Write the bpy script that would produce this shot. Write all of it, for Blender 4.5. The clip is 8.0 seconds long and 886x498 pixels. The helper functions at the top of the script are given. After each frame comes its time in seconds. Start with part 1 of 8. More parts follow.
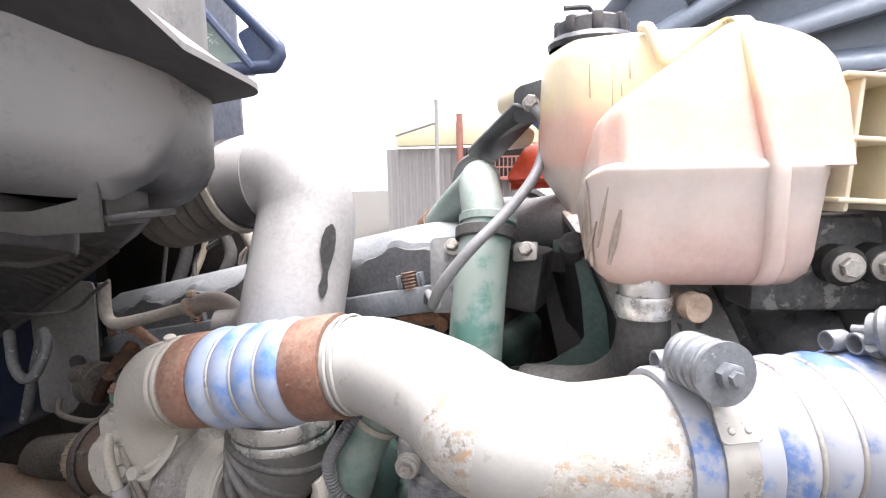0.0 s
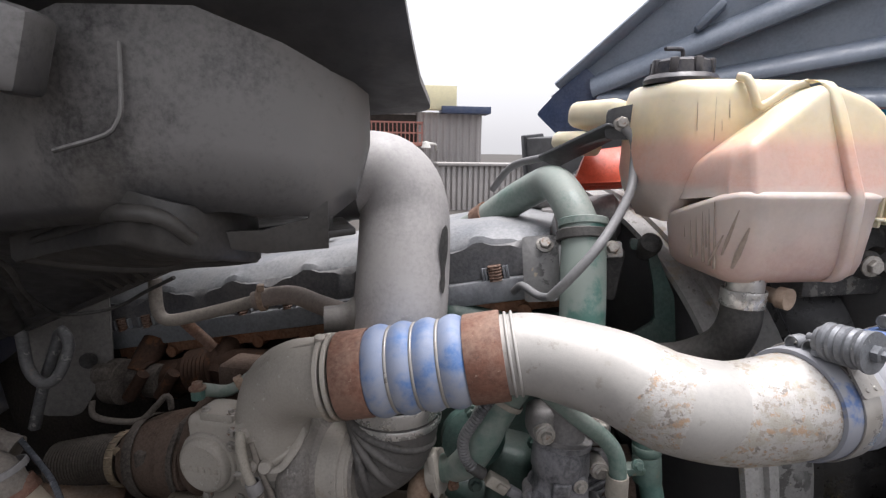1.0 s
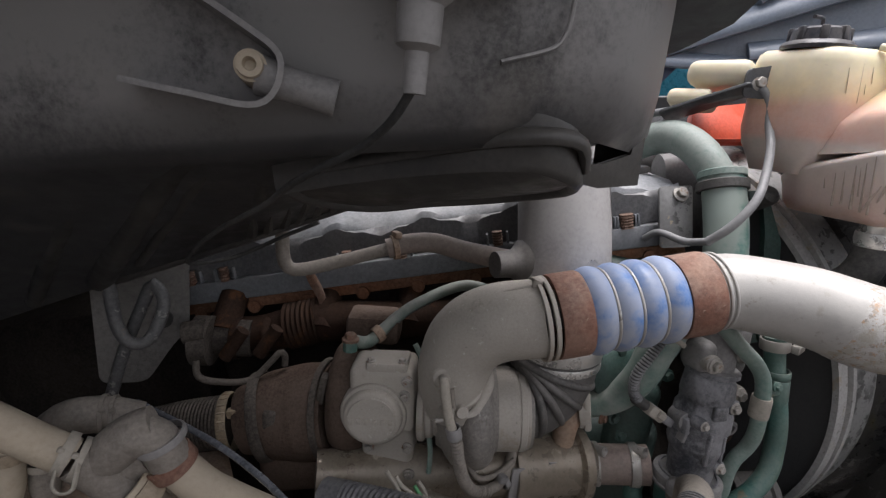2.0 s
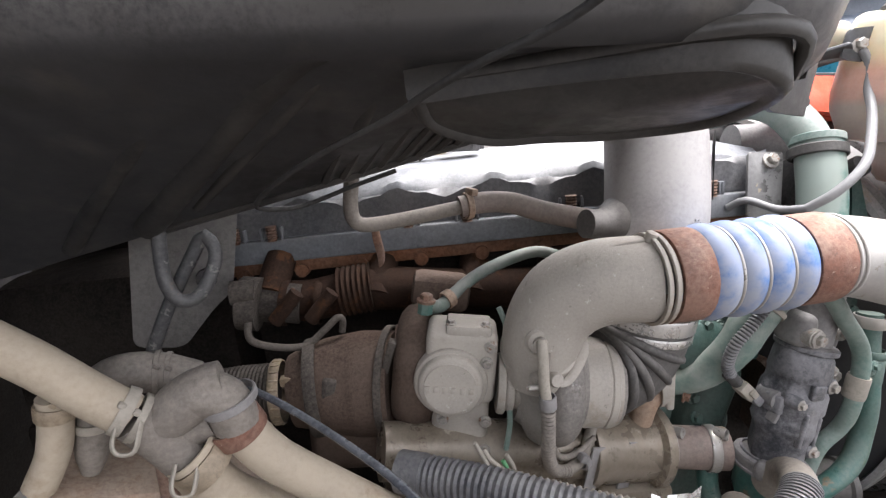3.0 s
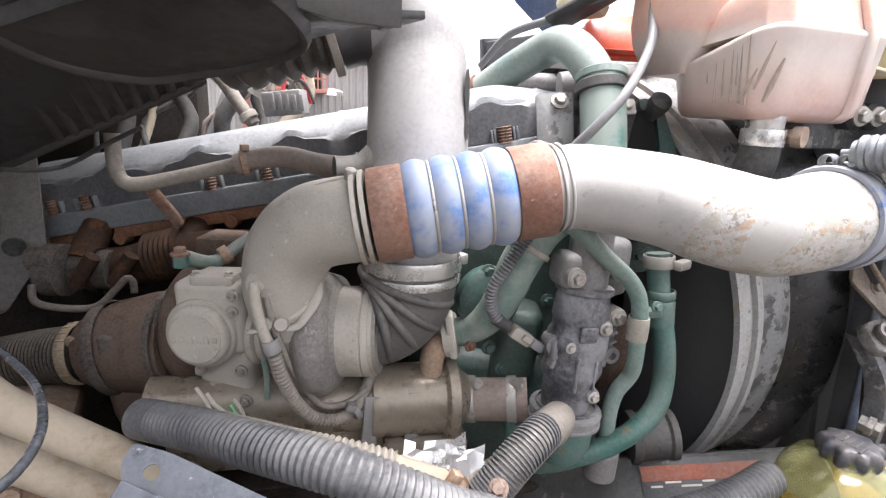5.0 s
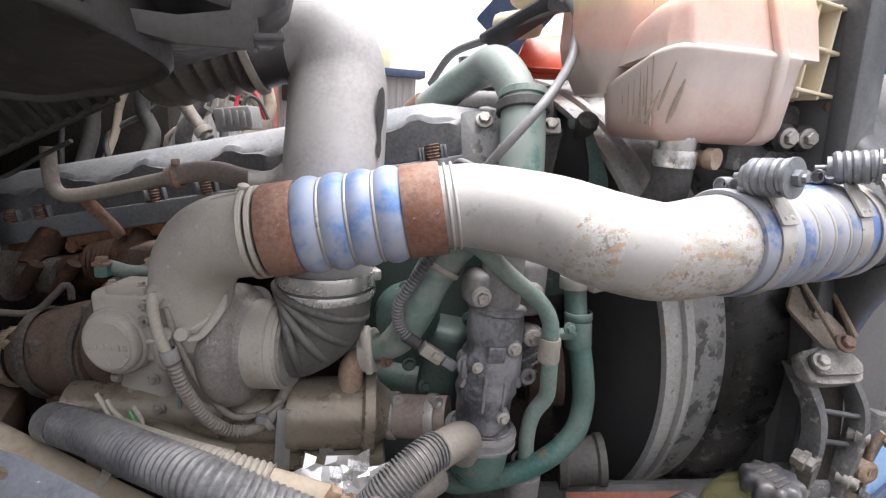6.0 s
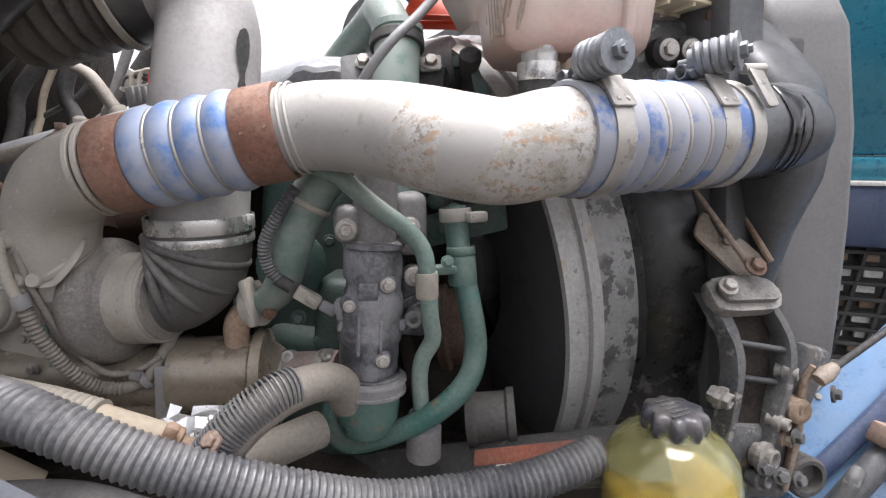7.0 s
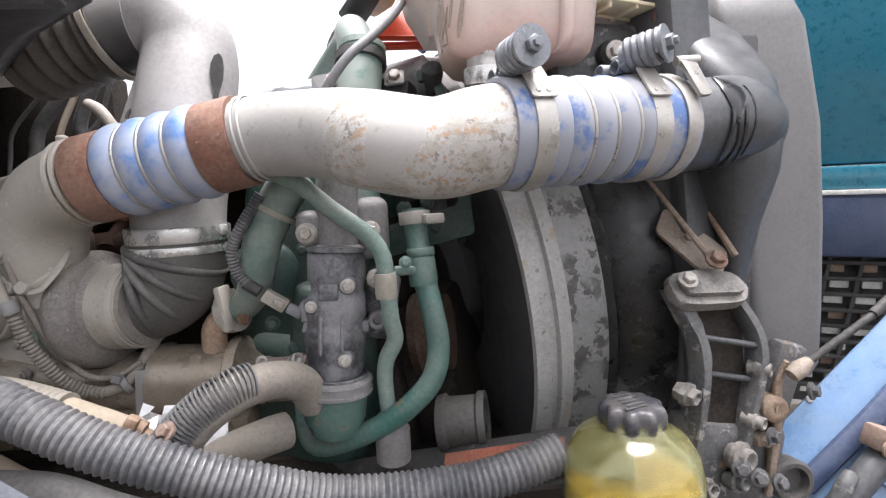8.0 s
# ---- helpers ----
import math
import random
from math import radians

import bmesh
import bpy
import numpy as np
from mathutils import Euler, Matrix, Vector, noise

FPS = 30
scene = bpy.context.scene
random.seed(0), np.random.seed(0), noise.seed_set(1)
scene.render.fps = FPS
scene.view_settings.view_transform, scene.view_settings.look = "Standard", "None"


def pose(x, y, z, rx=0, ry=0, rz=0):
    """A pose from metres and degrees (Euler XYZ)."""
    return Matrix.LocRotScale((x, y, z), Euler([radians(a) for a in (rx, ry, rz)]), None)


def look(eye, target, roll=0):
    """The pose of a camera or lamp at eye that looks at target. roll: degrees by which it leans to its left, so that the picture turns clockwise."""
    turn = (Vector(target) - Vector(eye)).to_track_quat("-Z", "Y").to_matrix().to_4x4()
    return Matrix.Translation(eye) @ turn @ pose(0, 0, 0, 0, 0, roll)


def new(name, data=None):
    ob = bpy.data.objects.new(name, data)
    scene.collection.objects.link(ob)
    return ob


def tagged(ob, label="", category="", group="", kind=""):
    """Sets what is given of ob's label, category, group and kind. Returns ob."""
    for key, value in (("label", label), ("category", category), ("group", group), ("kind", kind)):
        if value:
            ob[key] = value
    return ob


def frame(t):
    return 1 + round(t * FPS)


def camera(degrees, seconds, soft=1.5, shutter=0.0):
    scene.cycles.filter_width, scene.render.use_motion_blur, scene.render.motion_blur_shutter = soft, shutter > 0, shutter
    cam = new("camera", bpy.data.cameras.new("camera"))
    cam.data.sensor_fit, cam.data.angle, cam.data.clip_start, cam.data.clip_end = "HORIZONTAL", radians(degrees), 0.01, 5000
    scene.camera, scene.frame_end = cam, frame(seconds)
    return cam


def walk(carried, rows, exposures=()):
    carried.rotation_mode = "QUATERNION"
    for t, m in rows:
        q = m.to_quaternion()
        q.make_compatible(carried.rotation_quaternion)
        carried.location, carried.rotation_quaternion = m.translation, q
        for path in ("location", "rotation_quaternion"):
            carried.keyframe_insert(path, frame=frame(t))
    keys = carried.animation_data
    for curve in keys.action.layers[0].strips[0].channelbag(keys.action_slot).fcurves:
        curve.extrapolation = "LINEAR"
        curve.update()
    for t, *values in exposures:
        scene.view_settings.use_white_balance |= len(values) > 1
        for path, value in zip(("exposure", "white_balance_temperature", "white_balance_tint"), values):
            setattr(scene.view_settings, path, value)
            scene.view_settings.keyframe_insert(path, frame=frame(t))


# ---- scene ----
cam = camera(82, 8.0, soft=1.3)
# seconds, place, yaw, pitch, roll
PATH = [
    (0, 0.0673, -0.1832, 1.6343, 6.23, -6.85, 1.01),
    (0.5, -0.0132, -0.2136, 1.6707, 5.42, -6.87, 1.56),
    (1, -0.2589, -0.2538, 1.6959, -7.16, -10.85, -0.80),
    (1.5, -0.4798, -0.2576, 1.6969, -16.90, -13.59, -3.07),
    (2, -0.6716, -0.1610, 1.6519, -19.29, -14.51, -3.88),
    (2.2, -0.7452, -0.1052, 1.6095, -20.13, -14.48, -5.98),
    (3.3, -0.7804, -0.0703, 1.5608, -20.46, -14.27, -5.96),
    (3.5, -0.7330, -0.0916, 1.5632, -20.09, -14.33, -6.13),
    (4, -0.5995, -0.1410, 1.5637, -19.44, -14.97, -6.00),
    (4.5, -0.5050, -0.1766, 1.5361, -18.97, -14.93, -3.94),
    (4.7, -0.4708, -0.1908, 1.5299, -18.72, -15.11, -3.29),
    (5.8, -0.2894, -0.2483, 1.5381, -14.60, -14.61, -3.33),
    (6, -0.2628, -0.2571, 1.5436, -14.51, -13.85, -3.36),
    (6.5, -0.1507, -0.2711, 1.4936, -13.68, -13.62, -1.97),
    (7, -0.0580, -0.3025, 1.4179, -12.68, -10.78, 0.28),
    (7.5, -0.0236, -0.3332, 1.4217, -11.61, -8.96, -1.12),
    (8, 0.0370, -0.3489, 1.3757, -9.19, -7.01, 2.39),
]
EXPOSURES = [(t, s, 6350, 14) for t, s in ((0.0, 1.65), (0.5, 1.12), (1.0, 0.47), (1.5, 0.3), (2.2, 0.57), (3.3, 1.88), (4.0, 1.9), (4.7, 1.82), (5.8, 1.32), (6.5, 1.0), (7.0, 1.12), (8.0, 1.38))]
walk(cam, [(t, pose(x, y, z, 90 + pitch, roll, yaw)) for t, x, y, z, yaw, pitch, roll in PATH], EXPOSURES)

# ---- light: a bright overcast sky with a weak, wide sun ----
CLOUD = 5.0
world = bpy.data.worlds.new("world")
scene.world = world
world.use_nodes = True
wn, wl = world.node_tree.nodes, world.node_tree.links
sky = wn.new("ShaderNodeTexSky")
sky.sky_type, sky.sun_disc = "NISHITA", False
sky.sun_elevation, sky.sun_rotation = radians(80), radians(80)
sky.air_density, sky.dust_density, sky.ozone_density = 1.0, 6.0, 1.0
pale = wn.new("ShaderNodeHueSaturation")
pale.inputs["Saturation"].default_value = 0.3
wl.new(sky.outputs[0], pale.inputs["Color"])
cloud_cover = wn.new("ShaderNodeMix")
cloud_cover.data_type = "RGBA"
cloud_cover.inputs[0].default_value = 0.55
cloud_cover.inputs[7].default_value = (CLOUD, CLOUD, CLOUD * 1.01, 1)
wl.new(pale.outputs[0], cloud_cover.inputs[6])
wl.new(cloud_cover.outputs[2], wn["Background"].inputs["Color"])
wn["Background"].inputs["Strength"].default_value = 0.19
sun_data = bpy.data.lights.new("sun", "SUN")
sun_data.energy, sun_data.angle, sun_data.color = 3.5, radians(40), (1.0, 0.98, 0.96)
sun = new("sun", sun_data)
sun.matrix_world = look((0.6, 0.5, 6.0), (0, 0.4, 1.3))

# ---- materials ----
DUST = (0.36, 0.335, 0.305)


def mat(name, base, rough=0.6, metal=0.0, dust=0.4, dust_col=DUST, top=0.5, vary=0.25, bump=0.25, grain=160.0, spots=(), coat=0.0, zramp=None, sub=0.0, trans=0.0, patches=7.0, under=False, cover=0.0, hard=False, settle=(-0.5, 0.9)):
    """A worn surface: base colour, uneven dust that settles on what faces up, and spots of (colour, scale, threshold, softness)."""
    m = bpy.data.materials.new(name)
    m.use_nodes = True
    n, l = m.node_tree.nodes, m.node_tree.links
    b = n["Principled BSDF"]
    tc = n.new("ShaderNodeTexCoord")
    info = n.new("ShaderNodeObjectInfo")
    shift = n.new("ShaderNodeVectorMath")
    shift.operation = "ADD"
    l.new(tc.outputs["Object"], shift.inputs[0])
    l.new(info.outputs["Random"], shift.inputs[1])

    def noise_at(scale, detail=6.0, rough_=0.6):
        t = n.new("ShaderNodeTexNoise")
        t.inputs["Scale"].default_value, t.inputs["Detail"].default_value, t.inputs["Roughness"].default_value = scale, detail, rough_
        l.new(shift.outputs[0], t.inputs["Vector"])
        return t.outputs["Fac"]

    def ranged(value, a, b_, lo=0.0, hi=1.0):
        r = n.new("ShaderNodeMapRange")
        r.interpolation_type = "SMOOTHSTEP"
        for i, v in enumerate((a, b_, lo, hi)):
            r.inputs[i + 1].default_value = v
        l.new(value, r.inputs[0])
        return r.outputs[0]

    def calc(op, a, b_):
        c = n.new("ShaderNodeMath")
        c.operation = op
        for i, v in enumerate((a, b_)):
            if isinstance(v, (int, float)):
                c.inputs[i].default_value = v
            else:
                l.new(v, c.inputs[i])
        return c.outputs[0]

    def mixed(fac, a, b_, blend="MIX"):
        x = n.new("ShaderNodeMix")
        x.data_type, x.blend_type = "RGBA", blend
        for key, v in ((0, fac), (6, a), (7, b_)):
            if isinstance(v, (int, float)):
                x.inputs[key].default_value = v
            elif isinstance(v, tuple):
                x.inputs[key].default_value = (*v, 1) if len(v) == 3 else v
            else:
                l.new(v, x.inputs[key])
        return x.outputs[2]

    big, mid, fine = noise_at(7.0), noise_at(34.0), noise_at(grain, 8.0, 0.7)
    colour = (*base, 1)
    if zramp:
        geo0 = n.new("ShaderNodeNewGeometry")
        sep0 = n.new("ShaderNodeSeparateXYZ")
        l.new(geo0.outputs["Position"], sep0.inputs[0])
        wob = calc("ADD", sep0.outputs[2], calc("MULTIPLY", big, 0.012))
        ramp = n.new("ShaderNodeValToRGB")
        els = ramp.color_ramp.elements
        lo, hi = zramp[0][0], zramp[-1][0]
        l.new(ranged(wob, lo, hi), ramp.inputs[0])
        n_extra = len(zramp) - 2
        for _ in range(n_extra):
            els.new(0.5)
        for el, (zz, col) in zip(els, zramp):
            el.position, el.color = (zz - lo) / (hi - lo), (*col, 1)
        colour = ramp.outputs[0]
    tone = ranged(calc("ADD", calc("MULTIPLY", mid, 0.6), calc("MULTIPLY", fine, 0.4)), 0.3, 0.7, 1.0 - vary, 1.0 + vary)
    grey = n.new("ShaderNodeCombineColor")
    for i in range(3):
        l.new(tone, grey.inputs[i])
    colour = mixed(1.0, colour, grey.outputs[0], "MULTIPLY")
    for col, scale, at, soft, *cluster in spots:
        fleck = ranged(noise_at(scale, 9.0, 0.68), at, at + soft)
        if cluster:
            fleck = calc("MULTIPLY", fleck, ranged(noise_at(cluster[0], 3.0, 0.5), cluster[1], cluster[1] + 0.1))
        colour = mixed(fleck, colour, col)
    rough_out = ranged(mid, 0.3, 0.7, max(rough - 0.12, 0.05), min(rough + 0.12, 1))
    if dust > 0:
        geo = n.new("ShaderNodeNewGeometry")
        sep = n.new("ShaderNodeSeparateXYZ")
        l.new(geo.outputs["Normal"], sep.inputs[0])
        up = ranged(sep.outputs[2], *settle, *((1.0, 1.0 - top) if under else (1.0 - top, 1.0)))
        cloud = big if patches == 7.0 else noise_at(patches, 4.0, 0.55)
        patch = ranged(calc("ADD", calc("MULTIPLY", cloud, 0.65), calc("MULTIPLY", fine, 0.35)), (0.43 if hard else 0.34) - cover, (0.53 if hard else 0.6) - cover)
        fac = calc("MULTIPLY", calc("MULTIPLY", up, patch), dust)
        colour = mixed(fac, colour, dust_col)
        rough_out = calc("MAXIMUM", rough_out, calc("MULTIPLY", fac, 0.95))
    if vary >= 0.15:
        # grit and streaky dirt over everything
        grit = calc("MULTIPLY", ranged(noise_at(170.0, 5.0, 0.7), 0.50, 0.60), ranged(noise_at(17.0, 4.0, 0.6), 0.46, 0.62))
        shade_ = calc("MULTIPLY", ranged(fine, 0.36, 0.64, 1.0 - 0.2 * vary, 1.0 + 0.2 * vary), calc("SUBTRACT", 1.0, calc("MULTIPLY", grit, 0.16)))
        veil = n.new("ShaderNodeCombineColor")
        for i in range(3):
            l.new(shade_, veil.inputs[i])
        colour = mixed(1.0, colour, veil.outputs[0], "MULTIPLY")
    l.new(colour if not isinstance(colour, tuple) else mixed(0.0, colour, colour), b.inputs["Base Color"])
    l.new(rough_out, b.inputs["Roughness"])
    if metal:
        if dust > 0:
            l.new(calc("MULTIPLY", calc("SUBTRACT", 1.0, fac), metal), b.inputs["Metallic"])
        else:
            b.inputs["Metallic"].default_value = metal
    b.inputs["Coat Weight"].default_value = coat
    b.inputs["Subsurface Weight"].default_value = sub
    b.inputs["Subsurface Radius"].default_value = (0.03, 0.018, 0.01)
    b.inputs["Transmission Weight"].default_value = trans
    if bump:
        bp = n.new("ShaderNodeBump")
        bp.inputs["Strength"].default_value, bp.inputs["Distance"].default_value = bump, 0.0014
        l.new(calc("ADD", fine, calc("MULTIPLY", mid, 0.7)), bp.inputs["Height"])
        l.new(bp.outputs[0], b.inputs["Normal"])
    return m


RUST = (0.20, 0.085, 0.035)
M_PIPE = mat("painted_aluminium", (0.39, 0.375, 0.355), 0.5, 0.3, 0.6, (0.43, 0.41, 0.38), 0.3, 0.1, 0.15, spots=(((0.28, 0.262, 0.225), 60.0, 0.60, 0.05), ((0.20, 0.185, 0.16), 22.0, 0.66, 0.03)))
M_PIPE_RUSTY = mat("corroded_aluminium", (0.43, 0.415, 0.395), 0.5, 0.2, 0.35, (0.50, 0.48, 0.455), 0.2, 0.1, 0.5, spots=(((0.33, 0.305, 0.25), 40.0, 0.49, 0.10), ((0.25, 0.205, 0.155), 110.0, 0.53, 0.06, 14.0, 0.38), ((0.36, 0.20, 0.08), 105.0, 0.55, 0.06, 16.0, 0.40), ((0.13, 0.105, 0.08), 120.0, 0.575, 0.05, 13.0, 0.42)))
M_CAST = mat("dusty_cast_aluminium", (0.305, 0.28, 0.248), 0.7, 0.15, 0.85, (0.38, 0.348, 0.302), 0.3, 0.13, 0.3, 300.0, spots=(((0.22, 0.175, 0.13), 9.0, 0.55, 0.12), ((0.17, 0.15, 0.13), 28.0, 0.60, 0.08), ((0.09, 0.08, 0.07), 75.0, 0.64, 0.04), ((0.50, 0.47, 0.43), 80.0, 0.62, 0.05)))
M_BLUE = mat("blue_silicone", (0.05, 0.145, 0.37), 0.45, 0.0, 0.86, (0.33, 0.335, 0.355), 0.3, 0.14, 0.25, 70.0, patches=20.0, under=True, cover=0.02)
M_BLUE_DUSTY = mat("dust_filmed_blue_silicone", (0.075, 0.135, 0.30), 0.55, 0.0, 0.86, (0.31, 0.305, 0.30), 0.12, 0.12, 0.2, 60.0, patches=16.0, cover=0.028, hard=True)
M_SPRING = mat("speckled_zinc", (0.17, 0.18, 0.195), 0.45, 0.4, 0.5, (0.24, 0.24, 0.245), 0.2, 0.15, 0.25, 260.0, spots=(((0.40, 0.40, 0.385), 150.0, 0.62, 0.06),))
M_CAN = mat("dusty_black_canister", (0.03, 0.032, 0.038), 0.4, 0.0, 0.95, (0.255, 0.25, 0.258), 0.35, 0.22, 0.35, patches=15.0)
M_RED = mat("rust_red_silicone", (0.165, 0.075, 0.05), 0.75, 0.0, 0.6, (0.27, 0.185, 0.14), 0.4, 0.3, 0.5, patches=22.0, spots=(((0.09, 0.045, 0.035), 60.0, 0.60, 0.06), ((0.36, 0.25, 0.19), 110.0, 0.64, 0.04)))
M_STEEL = mat("zinc_plated_steel", (0.42, 0.40, 0.37), 0.36, 0.7, 0.7, (0.27, 0.25, 0.225), 0.3, 0.15, 0.15, patches=20.0)
M_BOLT = mat("weathered_bolt_steel", (0.36, 0.34, 0.31), 0.5, 0.6, 0.5, DUST, 0.3, 0.3, 0.3, spots=((RUST, 70.0, 0.58, 0.08),))
M_RUSTBOLT = mat("rusty_bolt", (0.15, 0.075, 0.045), 0.8, 0.2, 0.35, DUST, 0.4, 0.35, 0.5)
M_INTAKE = mat("grey_intake_plastic", (0.24, 0.23, 0.23), 0.55, 0.0, 0.65, (0.40, 0.385, 0.37), 0.3, 0.12, 0.15, spots=(((0.12, 0.11, 0.11), 45.0, 0.68, 0.04),))
# beside real dust, settle paints the lit front paler and leaves undersides dark
M_BLACK = mat("black_moulded_plastic", (0.026, 0.026, 0.028), 0.42, 0.0, 0.93, (0.36, 0.345, 0.335), 0.96, 0.13, 0.15, cover=0.04, settle=(-0.7, 0.4), spots=(((0.02, 0.02, 0.02), 14.0, 0.58, 0.1), ((0.06, 0.055, 0.05), 9.0, 0.52, 0.2)))
M_RUBBER = mat("black_rubber", (0.02, 0.02, 0.02), 0.7, 0.0, 0.5, (0.14, 0.13, 0.118), 0.5, 0.3, 0.3)
M_OIL = mat("wet_oil", (0.008, 0.008, 0.009), 0.18, 0.0, 0.1, (0.1, 0.1, 0.1), 0.3, 0.2, 0.1)
M_CAP = mat("blue_black_cap_plastic", (0.022, 0.026, 0.040), 0.4, 0.0, 0.45, (0.20, 0.175, 0.15), 0.4, 0.2, 0.2, patches=30.0)
M_DARK = mat("sooty_cast_iron", (0.024, 0.021, 0.019), 0.8, 0.0, 0.3, (0.10, 0.08, 0.065), 0.6, 0.4, 0.6)
M_GREEN = mat("green_engine_paint", (0.032, 0.108, 0.092), 0.38, 0.0, 0.75, (0.165, 0.178, 0.155), 0.6, 0.15, 0.15, patches=9.0, spots=(((0.17, 0.12, 0.07), 30.0, 0.60, 0.08),))
# green dimmed to carry the shadows over the timing cover, under a dust film
M_GREEN_DIM = mat("dim_green_casting", (0.017, 0.052, 0.043), 0.55, 0.0, 0.6, (0.085, 0.085, 0.076), 0.5, 0.35, 0.5)
M_GREEN_PALE = mat("sun_bleached_green_paint", (0.11, 0.18, 0.155), 0.45, 0.0, 0.85, (0.31, 0.32, 0.295), 0.45, 0.12, 0.12)
M_GREEN_WORN = mat("patchy_bleached_green_paint", (0.06, 0.15, 0.125), 0.4, 0.0, 0.8, (0.27, 0.29, 0.265), 0.25, 0.12, 0.12, 25.0, patches=6.0, cover=0.05, hard=True)
M_COVER = mat("grey_blue_valve_cover", (0.16, 0.17, 0.185), 0.5, 0.0, 0.6, (0.29, 0.285, 0.28), 0.75, 0.2, 0.25)
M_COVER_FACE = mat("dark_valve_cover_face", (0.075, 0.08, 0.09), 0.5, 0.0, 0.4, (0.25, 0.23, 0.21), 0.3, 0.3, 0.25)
M_GASKET = mat("rusty_gasket_rail", (0.17, 0.075, 0.04), 0.85, 0.0, 0.4, (0.22, 0.17, 0.13), 0.3, 0.4, 0.6)
M_TURBINE = mat("heat_browned_iron", (0.058, 0.038, 0.029), 0.85, 0.1, 0.65, (0.15, 0.115, 0.093), 0.35, 0.25, 0.6, 220.0)
M_TANK = mat("translucent_tank_plastic", (0.7, 0.6, 0.45), 0.42, 0.0, 0.42, (0.50, 0.455, 0.42), 0.2, 0.10, 0.1, sub=0.3, patches=11.0, spots=(((0.42, 0.33, 0.27), 18.0, 0.64, 0.06),),
             zramp=((1.54, (0.46, 0.30, 0.25)), (1.575, (0.52, 0.40, 0.35)), (1.61, (0.55, 0.465, 0.42)), (1.648, (0.55, 0.46, 0.41)), (1.666, (0.60, 0.36, 0.29)), (1.730, (0.66, 0.38, 0.28)), (1.758, (0.75, 0.59, 0.36)), (1.80, (0.77, 0.69, 0.47))))
M_TANK_RIB = mat("cream_tank_plastic", (0.72, 0.64, 0.46), 0.45, 0.0, 0.25, (0.5, 0.46, 0.4), 0.3, 0.08, 0.1, sub=0.25)
M_CORR = mat("grey_conduit", (0.05, 0.052, 0.06), 0.42, 0.0, 0.65, (0.235, 0.228, 0.22), 0.5, 0.18, 0.15)
M_CREAM = mat("dusty_cream_conduit", (0.29, 0.265, 0.225), 0.7, 0.0, 0.6, (0.34, 0.305, 0.255), 0.4, 0.15, 0.2)
M_BEIGE = mat("dusty_beige_hose", (0.34, 0.285, 0.215), 0.8, 0.0, 0.65, (0.42, 0.36, 0.28), 0.3, 0.13, 0.25, spots=(((0.21, 0.15, 0.095), 8.0, 0.53, 0.12), ((0.19, 0.15, 0.105), 45.0, 0.64, 0.07)))
M_FOIL = mat("crumpled_foil", (0.85, 0.85, 0.85), 0.3, 0.9, 0.1, DUST, 0.3, 0.1, 0.8, 60.0)
M_HOOD = mat("grey_blue_bonnet_shell", (0.12, 0.15, 0.195), 0.42, 0.0, 0.4, (0.27, 0.295, 0.34), 0.3, 0.1, 0.08)
M_SHELL = mat("dusty_black_cooler_tank", (0.042, 0.044, 0.048), 0.42, 0.0, 0.5, (0.13, 0.13, 0.132), 0.5, 0.15, 0.15)
M_GRIMY = mat("oil_grimed_steel", (0.035, 0.034, 0.034), 0.4, 0.0, 0.5, (0.09, 0.087, 0.083), 0.4, 0.3, 0.35, spots=(((0.16, 0.155, 0.15), 45.0, 0.60, 0.05), ((0.012, 0.012, 0.012), 8.0, 0.55, 0.06)))
M_GUSSET = mat("rubbed_blue_grey_steel", (0.052, 0.06, 0.075), 0.42, 0.15, 0.7, (0.118, 0.125, 0.142), 0.35, 0.25, 0.2, patches=14.0, spots=(((0.38, 0.39, 0.40), 55.0, 0.62, 0.05), ((0.02, 0.022, 0.03), 12.0, 0.56, 0.06)))
M_TUBE = mat("smoked_clear_tube", (0.05, 0.055, 0.065), 0.18, 0.0, 0.3, (0.30, 0.31, 0.33), 0.7, 0.2, 0.1, patches=25.0)
# darker copy of the black plastic: underside shade is put into its colour
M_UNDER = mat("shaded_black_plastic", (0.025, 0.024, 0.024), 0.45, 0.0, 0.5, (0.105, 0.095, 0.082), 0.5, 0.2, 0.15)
M_GREYPANEL = mat("plain_grey_panel_paint", (0.12, 0.118, 0.118), 0.55, 0.0, 0.6, (0.205, 0.2, 0.196), 0.2, 0.14, 0.12, patches=4.0)
M_SADDLE = mat("worn_dusty_casting", (0.10, 0.092, 0.085), 0.6, 0.0, 0.8, (0.29, 0.27, 0.245), 0.45, 0.25, 0.35, patches=18.0, spots=(((0.03, 0.028, 0.026), 22.0, 0.56, 0.05),))
M_BRIGHT = mat("bright_clamp_steel", (0.55, 0.54, 0.52), 0.28, 0.85, 0.45, (0.33, 0.31, 0.285), 0.4, 0.15, 0.1, patches=18.0)
# darker than the dusty cast aluminium, with brown spots and pale flecks
M_CASTDIM = mat("spotted_dark_cast_aluminium", (0.15, 0.137, 0.125), 0.6, 0.2, 0.85, (0.285, 0.26, 0.232), 0.5, 0.25, 0.4, 240.0, patches=13.0, spots=(((0.075, 0.06, 0.048), 16.0, 0.56, 0.09), ((0.40, 0.385, 0.36), 60.0, 0.64, 0.05)))
M_GREENGREY = mat("dusted_green_pipe_paint", (0.10, 0.16, 0.138), 0.45, 0.0, 0.88, (0.32, 0.315, 0.285), 0.4, 0.14, 0.15, 60.0, patches=8.0)
M_SIDE = mat("grey_radiator_side", (0.16, 0.155, 0.155), 0.6, 0.0, 0.6, (0.27, 0.255, 0.245), 0.2, 0.15, 0.2)
